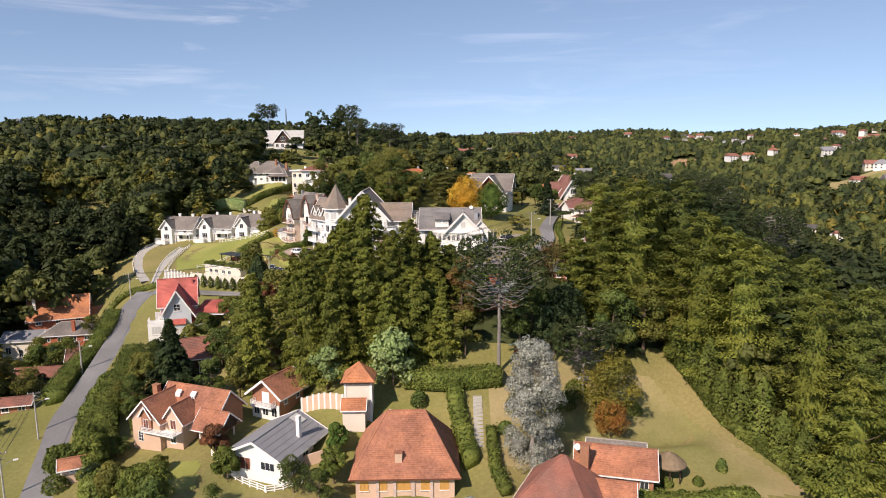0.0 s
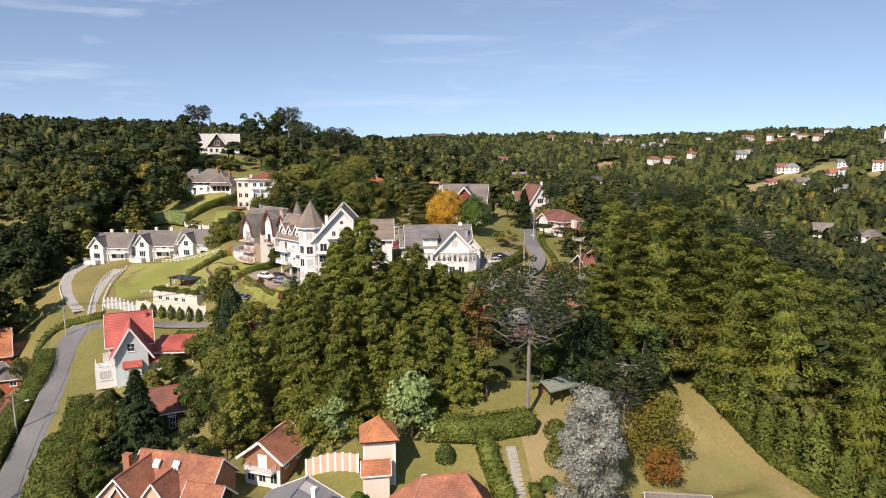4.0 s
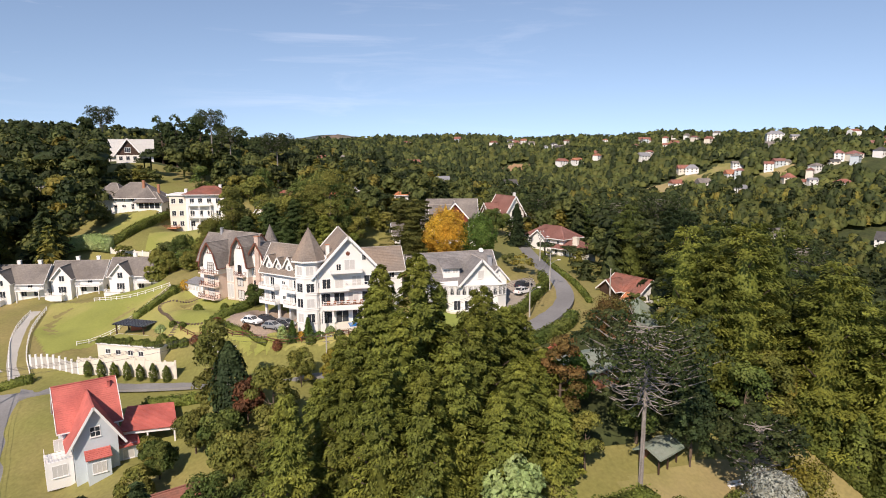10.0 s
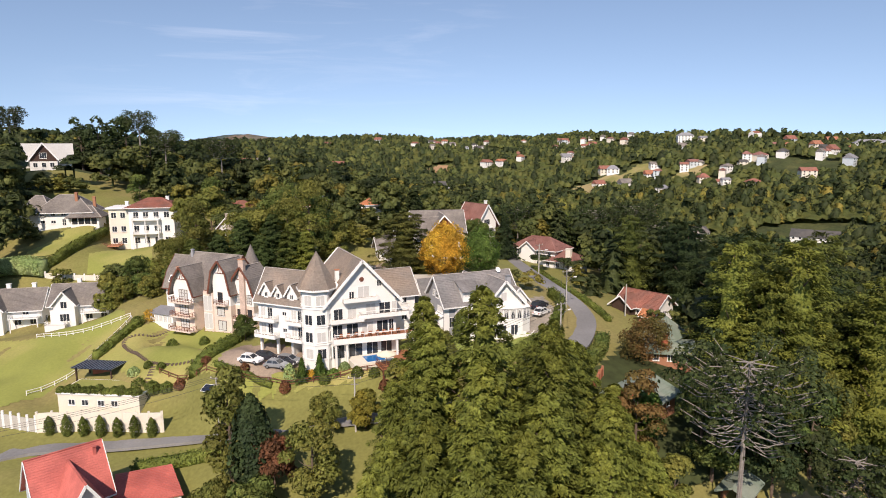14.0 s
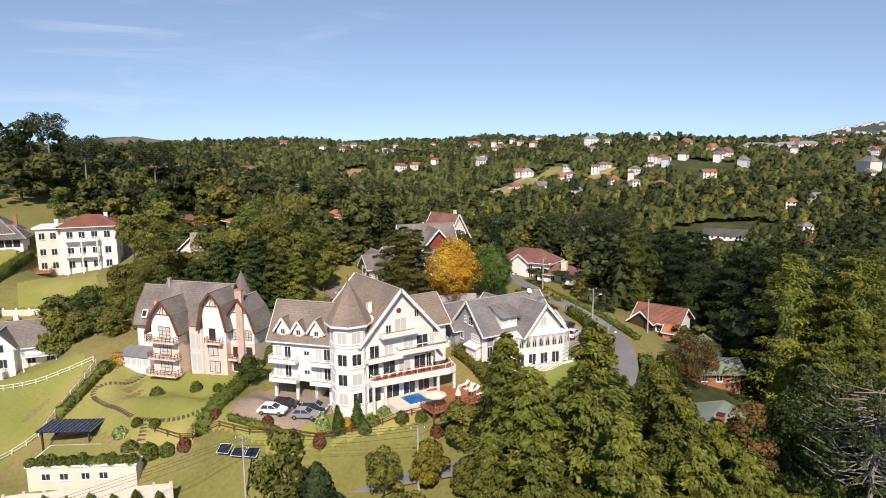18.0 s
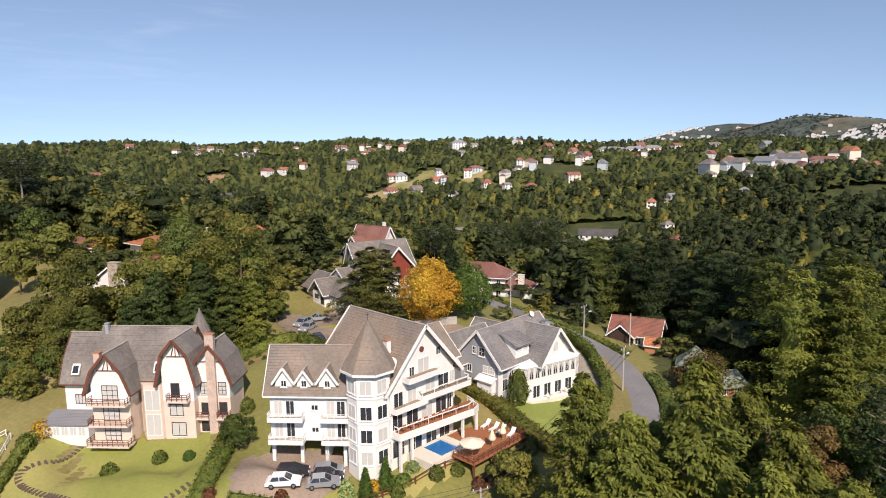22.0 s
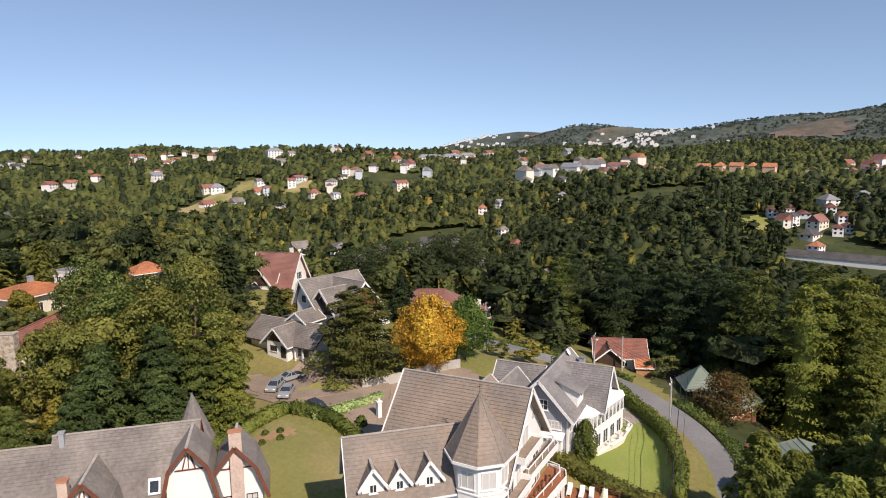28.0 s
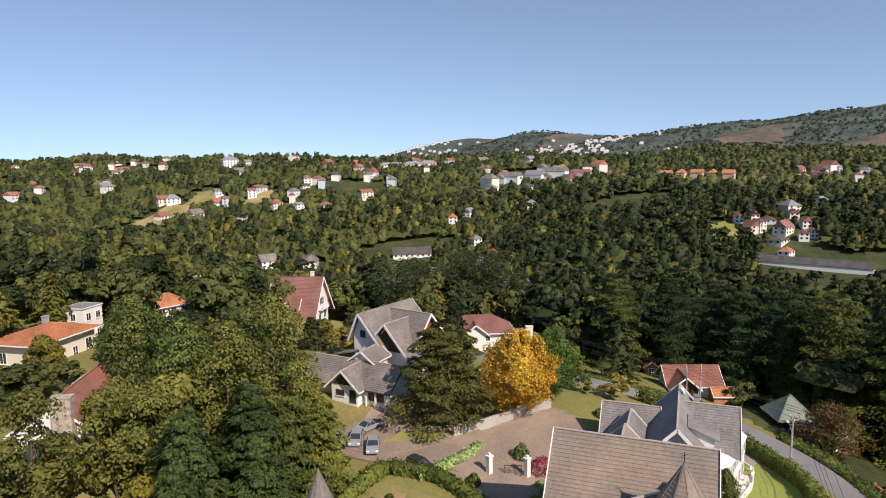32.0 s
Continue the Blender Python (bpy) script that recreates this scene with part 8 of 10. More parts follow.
near, rg = scatter(2500, 45, 240, -35, 205, 11, 0.0)
near = near[(near[:, 1] > 104)]
tall = np.where(near[:, 0] < -90, 7.0, np.where((near[:, 0] > 55) | (near[:, 1] > 225), 3.0, 0.0))
u = rg.uniform(0, 1, len(near))
east = ((near[:, 0] > 66) & (near[:, 1] < 205)) * 1.0
h = rg.uniform(7, 14, len(near)) + tall
w = rg.uniform(0.9, 1.25, len(near))
h = np.where(in_view(near, h), h * 0.42, h)
w = np.where(in_view(near, h), w * 1.5, w)
west = near[:, 0] < 8
for lo, hi, lab, kinds, leaf, sd in ((0, 0.5, "dense mixed woods of broadleaf trees", [("broad", 0.42), ("broad", 0.36), ("broad", 0.45)], "forest", 21), (0.5, 0.72, "olive and yellow-green trees in dense woods", [("broad", 0.42), ("cedar", 0.30), ("cedar", 0.34)], "oliveforest", 22), (0.72, 2, "dark conifers in dense woods", [("cedar", 0.32), ("broad", 0.38), ("umbrella", 0.36)], "darkforest", 23)):
    close = (near[:, 0] > -66) & (near[:, 0] < 60) & (near[:, 1] > 196) & (near[:, 1] < 290)
    for side, n, size in ((close, 800, 0.040), (west & ~close, 330, 0.054), (~west & ~close, 190, 0.068)):
        pick = (u + east >= lo) & (u + east < hi) & side
        forest("woods_near", lab, near[pick], h[pick] * (1.15 if leaf == "darkforest" else 1.0), w[pick], kinds, n, size, leaf, sd)
mid_spots, rg = scatter(10500, 238, 660, -38, 150, 12, 0.02)
mid_spots = clear_of_houses(mid_spots)
lw = np.random.default_rng(77)
lx, ly = lw.uniform(-182, -117, 190), lw.uniform(198, 272, 190)
lk = (np.hypot(lx + 129, ly - 213) > 9) & (ly < 262 - (lx + 117) * 0.1)
left_spots = np.stack([lx[lk], ly[lk], height(lx[lk], ly[lk]) - 0.3], -1)
forest("woods_near", "dark dense woods beside the chalets", left_spots, lw.uniform(9, 15, len(left_spots)), lw.uniform(0.9, 1.2, len(left_spots)), [("broad", 0.42), ("broad", 0.36), ("cedar", 0.30)], 420, 0.062, "darkforest", 25)
u = rg.uniform(0, 1, len(mid_spots))
u = np.where((mid_spots[:, 0] > 110) & (mid_spots[:, 1] < 330), u * 0.38 + 0.62, u)
h = rg.uniform(8, 15, len(mid_spots))
w = rg.uniform(0.75, 1.15, len(mid_spots))
h = np.where(in_view(mid_spots, h), h * 0.5, h)
for lo, hi, lab, kinds, leaf, sd in ((0, 0.48, "dense mixed woods on the valley sides", [("clump", 0.42), ("clump", 0.36), ("clump", 0.46)], "forest", 31), (0.48, 0.65, "olive trees in woods on the valley sides", [("clump", 0.40), ("clump", 0.34)], "oliveforest", 32), (0.65, 2, "dark pines and araucarias on the valley sides", [("pine", 0.32), ("umbrella", 0.34), ("clump", 0.36)], "darkforest", 33)):
    pick = (u >= lo) & (u < hi)
    forest("woods_middle", lab, mid_spots[pick], h[pick] * (1.25 if leaf == "darkforest" else 1.0), w[pick], kinds, 30, 0.12, leaf, sd)
far_spots, rg = scatter(27000, 650, 1500, -16, 128, 13, 0.02)
far_spots = clear_of_houses(far_spots)
u = rg.uniform(0, 1, len(far_spots))
h = rg.uniform(7, 15, len(far_spots))
w = rg.uniform(0.95, 1.4, len(far_spots))
for lo, hi, lab, kinds, leaf, sd in ((0, 0.6, "far wooded hillsides", [("clump", 0.46), ("clump", 0.40), ("clump", 0.36)], "forest", 41), (0.6, 2, "dark pines on far hillsides", [("clump", 0.32), ("clump", 0.26)], "darkforest", 42)):
    pick = (u >= lo) & (u < hi)
    forest("woods_far", lab, far_spots[pick], h[pick] * (1.2 if leaf == "darkforest" else 1.0), w[pick], kinds, 7, 0.2, leaf, sd)

# ridge woods, their haze coloured into the leaves
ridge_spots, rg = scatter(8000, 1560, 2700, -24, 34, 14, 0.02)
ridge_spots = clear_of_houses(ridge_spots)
forest("woods_ridge", "dark woods on the long far ridge, haze mixed into their colour", ridge_spots, rg.uniform(4, 9, len(ridge_spots)), rg.uniform(1.2, 2.0, len(ridge_spots)), [("clump", 0.5), ("clump", 0.4)], 7, 0.2, "ridgeleaf", 43)

# the closed understorey of the woods, from which the crowns rise
cr = 240 * (1480 / 240) ** (np.arange(0, 190) / 189)
ca = np.radians(np.linspace(-36, 146, 560))
cx, cy = CENTRE[0] + cr[:, None] * np.cos(ca)[None], CENTRE[1] + cr[:, None] * np.sin(ca)[None]
crg = np.random.default_rng(91)
cz = height(cx, cy) + crg.uniform(3.2, 6.6, cx.shape)
cells = np.arange(cx.size).reshape(cx.shape)
cells = np.stack([cells[:-1, :-1], cells[1:, :-1], cells[1:, 1:], cells[:-1, 1:]], -1).reshape(-1, 4)
mids = np.stack([cx, cy], -1).reshape(-1, 2)[cells].mean(1)
stay = free(mids[:, 0], mids[:, 1], 6) & (np.sin(mids[:, 0] / 61 + 1.1) * np.sin(mids[:, 1] / 53 + 0.3) + 0.5 * np.sin(mids[:, 0] / 23 + mids[:, 1] / 31) < 0.93)
for x, y, w, *rest in FARS:
    d = np.array([-60.0 - x, 150.0 - y])
    d /= np.linalg.norm(d)
    q = mids - np.array([x, y])
    along = np.clip(q @ d, 0, 12)
    stay &= np.hypot(*(q - along[:, None] * d).T) > w * 0.5 + 4
for x, y, rx, ry, m in SLOPES:
    stay &= ((mids[:, 0] - x) / (rx + 4)) ** 2 + ((mids[:, 1] - y) / (ry + 4)) ** 2 > 1.1
tall_view = in_view(np.stack([mids[:, 0], mids[:, 1], mids[:, 0]], -1), 5)
cells = cells[stay & ~tall_view]
used, inv = np.unique(cells, return_inverse=True)
under = new("woods_understorey", fast_mesh("woods_understorey", np.stack([cx, cy, cz], -1).reshape(-1, 3)[used], inv.reshape(-1, 4), MAT["forest"]))
tagged(under, "closed green understorey of the wooded valley sides", "forest", kind="stuff")

# ---- gardens, walls and loose things ----
sheet("lawn_1", [(-67, 199.5), (-60.5, 207.5), (-56, 210), (-52, 205), (-44, 196), (-40, 193.5), (-44, 184), (-49.5, 178.5), (-52, 177), (-58, 182), (-63, 190)], MAT["lawn"], "mown green lawn below the half-timbered villa", "lawn")
sheet("lawn_2", [(-92, 225), (-80, 219), (-64, 222), (-62, 213), (-68, 204), (-74, 195), (-84, 191), (-91, 207)], MAT["lawn"], "sloping green lawn below the white chalets", "lawn")
sheet("lawn_3", [(-7.2, 160), (-5.4, 165), (-3, 164.2), (4, 162.4), (8.1, 161.4), (11.2, 157.4), (7.1, 154.9), (1.7, 153.1), (-3.5, 151.8), (-7, 153)], material("watered_lawn", (0.20, 0.25, 0.055), 0.95, 0.14, 0.12, 2.2, 0.25, second=(0.26, 0.28, 0.075), second_at=0.54, coords="World"), "small bright green lawn below the conservatory", "lawn")
sheet("woodland_floor", [(22, 150), (30, 157), (40, 163), (54, 160), (56, 130), (46, 124), (24, 122), (4, 121), (-8, 124), (-20, 132), (-18, 142), (-4, 140.4), (6, 142), (14, 146)], MAT["shaded_litter"], "leaf-strewn ground under the cedars, tree shade in its dark colour", "woodland floor", lift=0.07, grid=1.4)
sheet("lawn_4", [(8, 93), (8, 115), (24, 117), (40, 116), (46, 104), (51, 96), (56, 88), (44, 85), (36, 96), (22, 92)], MAT["drygrass"], "dry straw-coloured lawn with bare patches", "lawn")
sheet("lawn_5", [(-44, 180), (-50, 176), (-42, 166), (-22, 159), (-22, 162), (-33, 166), (-38, 170)], MAT["lawn"], "narrow lawn with clipped shrubs above the street", "lawn")
sheet("lawn_6", [(-70, 232), (-42, 212), (-34, 216), (-40, 226), (-58, 240), (-70, 244)], MAT["drygrass"], "dry yellow meadow behind the villa", "meadow")
sheet("lawn_7", [(-36, 196), (-24, 184), (-19, 190), (-20, 204), (-33, 208)], MAT["drygrass"], "dry lawn between villa and guest house", "lawn")
sheet("lawn_8", [(-58, 92), (-46, 84), (-38, 88), (-40, 95), (-52, 96)], MAT["lawn"], "green garden lawn before the brick villa", "lawn")
sheet("lawn_9", [(-38, 93), (-22, 86), (-20, 78), (-36, 80)], MAT["drygrass"], "yellowish lawn inside a white fence", "lawn")
sheet("car_park", [(-47, 175), (-44, 171), (-39, 167), (-29, 171), (-36, 180), (-42, 181)], MAT["paving"], "brown paved car park beside the guest house", "car park", lift=0.09)
sheet("terrace_paving", [(8.2, 161.2), (11.6, 157.5), (15.0, 160.9), (19.5, 166.5), (22, 176), (12, 172), (10, 165)], material("patio_stone", (0.33, 0.29, 0.24), 0.9, 0.25, 0.5, 2.5, 0.25, second=(0.27, 0.24, 0.20), coords="World"), "grey-brown stone patio and car park beside the conservatory", "car park", lift=0.09)
sheet("forecourt_paving", [(-14, 217), (-2, 215), (3, 210), (0, 204), (-2, 200), (3, 195.4), (9, 188.6), (8, 184), (3, 180), (-4, 179), (-9, 182), (-14, 188), (-13, 198), (-15, 208)], MAT["paving"], "brown paved forecourt before the grey house", "forecourt", lift=0.12, grid=1.0)
sheet("lawn_10", [(-10, 209), (-6, 208), (-4, 204), (-5, 201), (-9, 204)], MAT["lawn"], "small grass island in the forecourt", "lawn", lift=0.16, grid=0.8)

H_L = "tall clipped green hedge along the street"
hedge([(-80.4, 121.5), (-82.4, 129), (-85.0, 139), (-86.8, 153), (-90, 164)], 4.2, 3.4, H_L)
hedge([(-59.0, 101), (-62.0, 107), (-65.4, 116), (-67.6, 126), (-70.6, 136)], 4.2, 3.6, H_L)
hedge([(-56, 106), (-60, 113), (-63.5, 122), (-66, 130)], 1.2, 1.3, "low terraced hedge in the garden")
hedge([(-7, 110.4), (1.4, 108.6), (10.4, 109.8)], 3.6, 3.2, "thick bright hedge behind the lower gardens", "hedge")
hedge([(1.6, 107), (2.4, 102.4), (3.6, 97.5), (4.6, 93.4)], 2.8, 2.7, "thick bright hedge beside garden steps", "hedge")
hedge([(8, 99), (8.2, 92), (9.5, 86)], 1.8, 1.6, "clipped hedge beside garden steps")
hedge([(46, 121), (48.5, 113), (50.5, 104), (53.5, 97.5), (56.5, 91), (59, 85)], 2.6, 2.2, "tall creeper-covered hedge below the cedars", "hedge", dens=20, size=0.34)
hedge([(29, 85.5), (36, 84.5), (46, 85)], 2.6, 1.6, "broad clipped hedge before the low house")
hedge([(-59.4, 209.4), (-64.2, 204), (-68, 200.2)], 1.5, 1.6, "dark clipped hedge across the lawn")
hedge([(-50.5, 176.5), (-47, 180), (-42.5, 184.5), (-39, 189)], 2.6, 1.7, "sloping hedge bank beside the car park", "hedge")
hedge([(-46.8, 174.5), (-42.5, 169.5), (-38.6, 165.9)], 0.9, 0.8, "low hedge along the car park")
hedge([(24.2, 176), (22.6, 170), (19, 165), (15.2, 161), (11.3, 157.0), (7.2, 154.4), (3.0, 152.6), (-1.8, 151.1), (-6.8, 151)], 1.6, 2.2, "dark curved hedge along the street bend", "hedge")
hedge([(21.4, 154.0), (17, 149.6), (11.5, 146.2), (5, 143.4), (-3, 141.6)], 2.4, 1.9, "dark hedge on the outer side of the street bend", "broad")
hedge([(30, 163), (32.5, 175), (33.5, 188), (36.5, 202)], 1.3, 1.1, "low hedge on the far side of the street")
hedge([(-17, 200), (-9.5, 196.5), (-5.5, 195.6)], 1.3, 1.1, "clipped yellow-green hedge along the drive", "pale")
hedge([(-33, 211.5), (-24, 207), (-17.5, 204.5)], 1.6, 1.9, "clipped green hedge by the forecourt")
hedge([(-17, 204), (-16.5, 197), (-20, 189), (-24, 184)], 1.6, 1.6, "green hedge between lawn and drive")
hedge([(-104, 264), (-94, 261), (-83, 256)], 4.5, 4.2, "thick yellow-green hedge above the chalets", "pale")
hedge([(-84, 257.6), (-80, 260), (-75.6, 266), (-72.8, 273), (-69.6, 280)], 2.4, 2.2, "dark clipped hedge along the upper lawn")
hedge([(-60, 248), (-54, 244), (-48, 242)], 2.2, 1.6, "clipped green hedge above the meadow")
hedge([(-7.4, 171.5), (-7.0, 166.5), (-7.6, 162), (-8.6, 157), (-8.8, 152.5)], 2.6, 1.8, "sloping dark olive hedge between deck and lawn", "olive")
for x, y in ((-21.5, 156.6), (-19.5, 156.2), (-17.6, 156.2), (-15.6, 156.2), (-13.4, 156.0), (-11, 156.2), (-9.2, 157.2)):
    bush("deck_shrub", x, y, 1.1, 1.6, "rust" if x < -14 else "olive", "reddish-brown shrub along the deck edge", "deck shrubs")
hedge([(-60, 162.5), (-48, 158), (-40, 153.5)], 2.0, 1.6, "clipped hedge along the street verge")
hedge([(-84, 181), (-95, 183), (-99, 178)], 1.6, 1.6, "hedge by the driveway gate")

for i, (x, y, r, h, leaf) in enumerate(((-30.3, 162.7, 1.0, 1.7, "hedge"), (-25, 160.9, 1.1, 1.7, "hedge"), (-22.4, 159.6, 1.0, 1.4, "hedge"), (-36.6, 164.9, 1.0, 2.0, "rust"), (-48.2, 177.1, 1.0, 1.5, "rust"), (-42.4, 170.3, 0.9, 1.4, "rust"), (-57.9, 186.6, 0.9, 1.2, "hedge"), (-55.7, 184.3, 0.9, 1.2, "hedge"), (-57.6, 210.4, 1.6, 2.4, "gold"), (-60.2, 208.6, 1.3, 2.2, "hedge"), (-60.4, 186.2, 1.2, 1.5, "pale"), (-59.6, 182.4, 1.4, 1.7, "hedge"), (-57.4, 180.2, 1.5, 1.9, "hedge"), (-55.0, 179.0, 1.2, 1.6, "hedge"), (-52.8, 177.6, 1.1, 1.8, "rust"), (-34.8, 191.5, 1.2, 2.4, "hedge"), (-47.5, 193.5, 1.1, 1.5, "hedge"), (-44.5, 190.8, 0.9, 1.2, "bright"), (-28.5, 163.6, 1.2, 1.3, "bright"), (-26.4, 164.0, 1.0, 1.2, "pale"), (-31.8, 165.6, 1.1, 1.3, "gold"),
                                        (-7.4, 186.2, 1.8, 2.0, "pinkleaf"), (-11.8, 185.5, 1.0, 1.6, "pale"), (-14.5, 193.5, 0.9, 1.5, "hedge"), (-5.5, 189.6, 1.2, 2.2, "bright"), (10.5, 181, 1.0, 1.4, "hedge"), (39.0, 89.0, 0.9, 1.2, "hedge"), (34.2, 88.6, 0.9, 1.2, "hedge"), (-62, 92, 2.2, 2.6, "hedge"), (-60.5, 96.5, 2.3, 3.0, "hedge"), (-64, 104.5, 2.4, 3.0, "hedge"), (-35.5, 166.4, 1.1, 2.9, "pale"), (-53.5, 195.6, 1.2, 1.6, "hedge"))):
    bush("shrub", x, y, r, h, leaf, {"rust": "clipped dark reddish-brown garden shrub", "gold": "golden-yellow clipped garden shrub", "pinkleaf": "crimson-leaved spreading garden shrub"}.get(leaf, "rounded clipped green garden shrub"), "garden shrubs")
for x, y in ((-33.6, 165.0), (-30.6, 164.6)):
    tree("dwarf_conifer", x, y, 4.4, 1.3, "spruce", "bright", "small bright conifer beside the turret wall", "dwarf conifers", 1400, 0.22)
tree("flowering_shrub", -40.5, 184, 4.6, 2.7, "broad", "broad", "dense flowering shrub beside the carport", "", 2200, 0.28)
tree("dwarf_conifer", -4.0, 163.6, 5.6, 1.6, "cypress", "hedge", "narrow conifer at the conservatory corner", "dwarf conifers", 1600, 0.26)


def wall_run(name, points, h, t, mat, label, posts=0.0, post_mat=None, category="wall", base=-1.0, gap=2.5):
    """A wall following the ground along a line, as one thing with its posts."""
    x0, y0 = points[0]
    o = thing(name, pose(x0, y0, on_ground(x0, y0)), label, category)
    inv = o.matrix_basis.inverted()
    line = smooth_line([(x, y, 0) for x, y in points], gap) if len(points) > 2 else [Vector((*points[0], 0)).lerp(Vector((*points[1], 0)), i / max(1, round(math.dist(*points) / gap))) for i in range(max(1, round(math.dist(*points) / gap)) + 1)]
    for a, b in zip(line, line[1:]):
        za, zb = on_ground(a.x, a.y), on_ground(b.x, b.y)
        d = (b - a).normalized()
        s = Vector((-d.y, d.x, 0)) * t / 2
        v = []
        for z0, z1 in ((za + base, zb + base), (za + h, zb + h)):
            v += [Vector((a.x, a.y, z0)) - s, Vector((b.x, b.y, z1)) - s, Vector((b.x, b.y, z1)) + s, Vector((a.x, a.y, z0)) + s]
        if h > 0:
            put("wall_panel", [inv @ p for p in v], BOXF, mat, o)
    if posts:
        for p in line:
            z = on_ground(p.x, p.y)
            put("post", [inv @ Vector(q) for q in boxv(p.x - 0.18, p.x + 0.18, p.y - 0.18, p.y + 0.18, z + base, z + posts)], BOXF, post_mat or mat, o)
    return o


def fence_run(name, points, h, mat, label, gap=2.0, rails=2, t=0.1):
    x0, y0 = points[0]
    o = thing(name, pose(x0, y0, on_ground(x0, y0)), label, "fence")
    inv = o.matrix_basis.inverted()
    line = smooth_line([(x, y, 0) for x, y in points], gap)
    line = [Vector((p.x, p.y, on_ground(p.x, p.y))) for p in line]
    me = bpy.data.meshes.new("post")
    me.from_pydata(boxv(-t * 0.6, t * 0.6, -t * 0.6, t * 0.6, -0.5, h), [], BOXF)
    me.materials.append(mat)
    for p in line:
        q = new("post", me)
        q.parent, q.matrix_basis = o, inv @ Matrix.Translation(p)
    for a, b in zip(line, line[1:]):
        for i in range(rails):
            up = Vector((0, 0, h * (i + 0.8) / rails))
            bars(o, "rail", [(inv @ (a + up), inv @ (b + up))], t * 0.5, t, mat)
    return o


wall_run("street_wall", [(-75.5, 181.6), (-66, 177.4), (-56, 171.2)], 3.4, 0.3, MAT["offwhite"], "cream street wall with clipped cypress niches", 3.7, MAT["offwhite"], gap=2.2)
for k in range(7):
    x, y = -73.6 + k * 2.65, 180.0 - k * 1.30 - 0.03 * k * k
    tree("clipped_cypress", x, y, 3.3 + 0.5 * (k % 2), 0.8, "cypress", "hedge", "narrow clipped cypress against the cream wall", "clipped cypresses", 700, 0.2)
wall_run("post_wall", [(-86.0, 187.5), (-81, 185), (-75.8, 181.9)], 2.4, 0.15, MAT["concrete"], "grey garden wall with tall white posts", 3.0, MAT["trim"], gap=1.3)
fence_run("driveway_rail", [(-88.8, 184), (-92.8, 196), (-96, 209), (-96, 222)], 1.0, MAT["trim"], "white driveway railing with posts", 1.6, 2, 0.14)
fence_run("driveway_rail", [(-85.2, 184), (-89, 195), (-92, 209), (-92, 221)], 1.0, MAT["trim"], "white driveway railing with posts", 1.6, 2, 0.14)
fence_run("driveway_rail", [(-103, 202), (-110, 216), (-112.6, 230), (-110, 241)], 1.0, MAT["trim"], "white driveway railing with posts", 1.6, 2, 0.14)
fence_run("white_fence", [(-38.5, 96.5), (-33, 91.6), (-27.4, 88.4)], 1.2, MAT["trim"], "white board fence round a lawn", 1.6, 3, 0.14)
fence_run("white_fence", [(-27.2, 88.3), (-24.6, 88.6), (-22.0, 89.8)], 1.2, MAT["trim"], "white board fence round a lawn", 1.6, 3, 0.14)
fence_run("timber_fence", [(-56, 183), (-50, 176), (-43, 169), (-32, 163.6), (-21, 160.5)], 1.1, MAT["redwood"], "low brown timber rail fence below the lawn", 2.2, 2, 0.12)
sheet("garden_path", [(-28.2, 205.6), (-26.8, 207), (-21.0, 200.6), (-22.2, 199.2)], MAT["earth"], "reddish-brown gravel garden path", "path", lift=0.09)
fence_run("villa_fence", [(-80.5, 219.3), (-72.8, 213.2), (-67.3, 212.9), (-61.5, 213.2)], 1.0, MAT["trim"], "white rail fence below the chalets", 1.8, 2, 0.1)
fence_run("villa_fence", [(-79, 194.6), (-74.7, 196.8), (-71, 198.4), (-68.5, 201.6), (-64.5, 207.5), (-61.2, 212)], 1.0, MAT["trim"], "white rail fence on the lawn edge", 1.8, 2, 0.1)
wall_run("meadow_wall", [(-60, 250), (-44, 232), (-30, 212)], 0.7, 0.3, MAT["concrete"], "low pale stone wall behind the meadow", gap=4)
wall_run("meadow_wall", [(-83, 255), (-73.5, 250.6), (-63.6, 246.4)], 1.3, 0.3, MAT["offwhite"], "pale garden wall with white posts above the meadow", 1.7, MAT["trim"], gap=2.2)
sheet("lawn_7", [(-89, 270), (-80, 279.5), (-72, 281), (-73.6, 273), (-77, 266), (-81, 262), (-88, 264)], MAT["lawn"], "sloping green lawn below the brown-roofed house", "lawn", lift=0.12)
sheet("lawn_8", [(-73, 262), (-66, 265), (-56, 260), (-57, 250), (-63, 248), (-73, 252.4)], MAT["lawn"], "green terrace lawn below the modern house", "lawn", lift=0.12)
wall_run("forecourt_wall", [(-4, 200.2), (3, 195), (9, 188.5)], 1.6, 0.4, MAT["concrete"], "stained pale retaining wall below autumn trees", gap=3)
wall_run("garden_wall", [(-26, 108), (-18, 105)], 2.8, 0.25, MAT["salmon"], "salmon plaster yard wall with white ribs", 2.9, MAT["trim"], gap=1.2)
wall_run("yard_wall", [(-22.4, 93.5), (-17.6, 95)], 1.9, 0.25, MAT["salmon"], "low salmon yard wall with white arched door", gap=3)
wall_run("arched_wall", [(-10, 138.8), (-3, 138.2), (6, 138.6), (13, 143.4)], 1.5, 0.35, MAT["redbrick"], "low brick wall with piers below the street bend", 1.8, MAT["brick"], gap=1.6)
hut = thing("garden_hut", pose(16.5, 117.5, on_ground(16.5, 117.5), 0, 0, 24), "low open garden hut with grey-green sheet roof", "hut")
gable(hut, I4, 5.4, 3.6, 2.2, [(0, 3.2), (2.3, 2.1)], "brick", "greenroof", "greenroof", 0.5, course=0.9, walls=False)
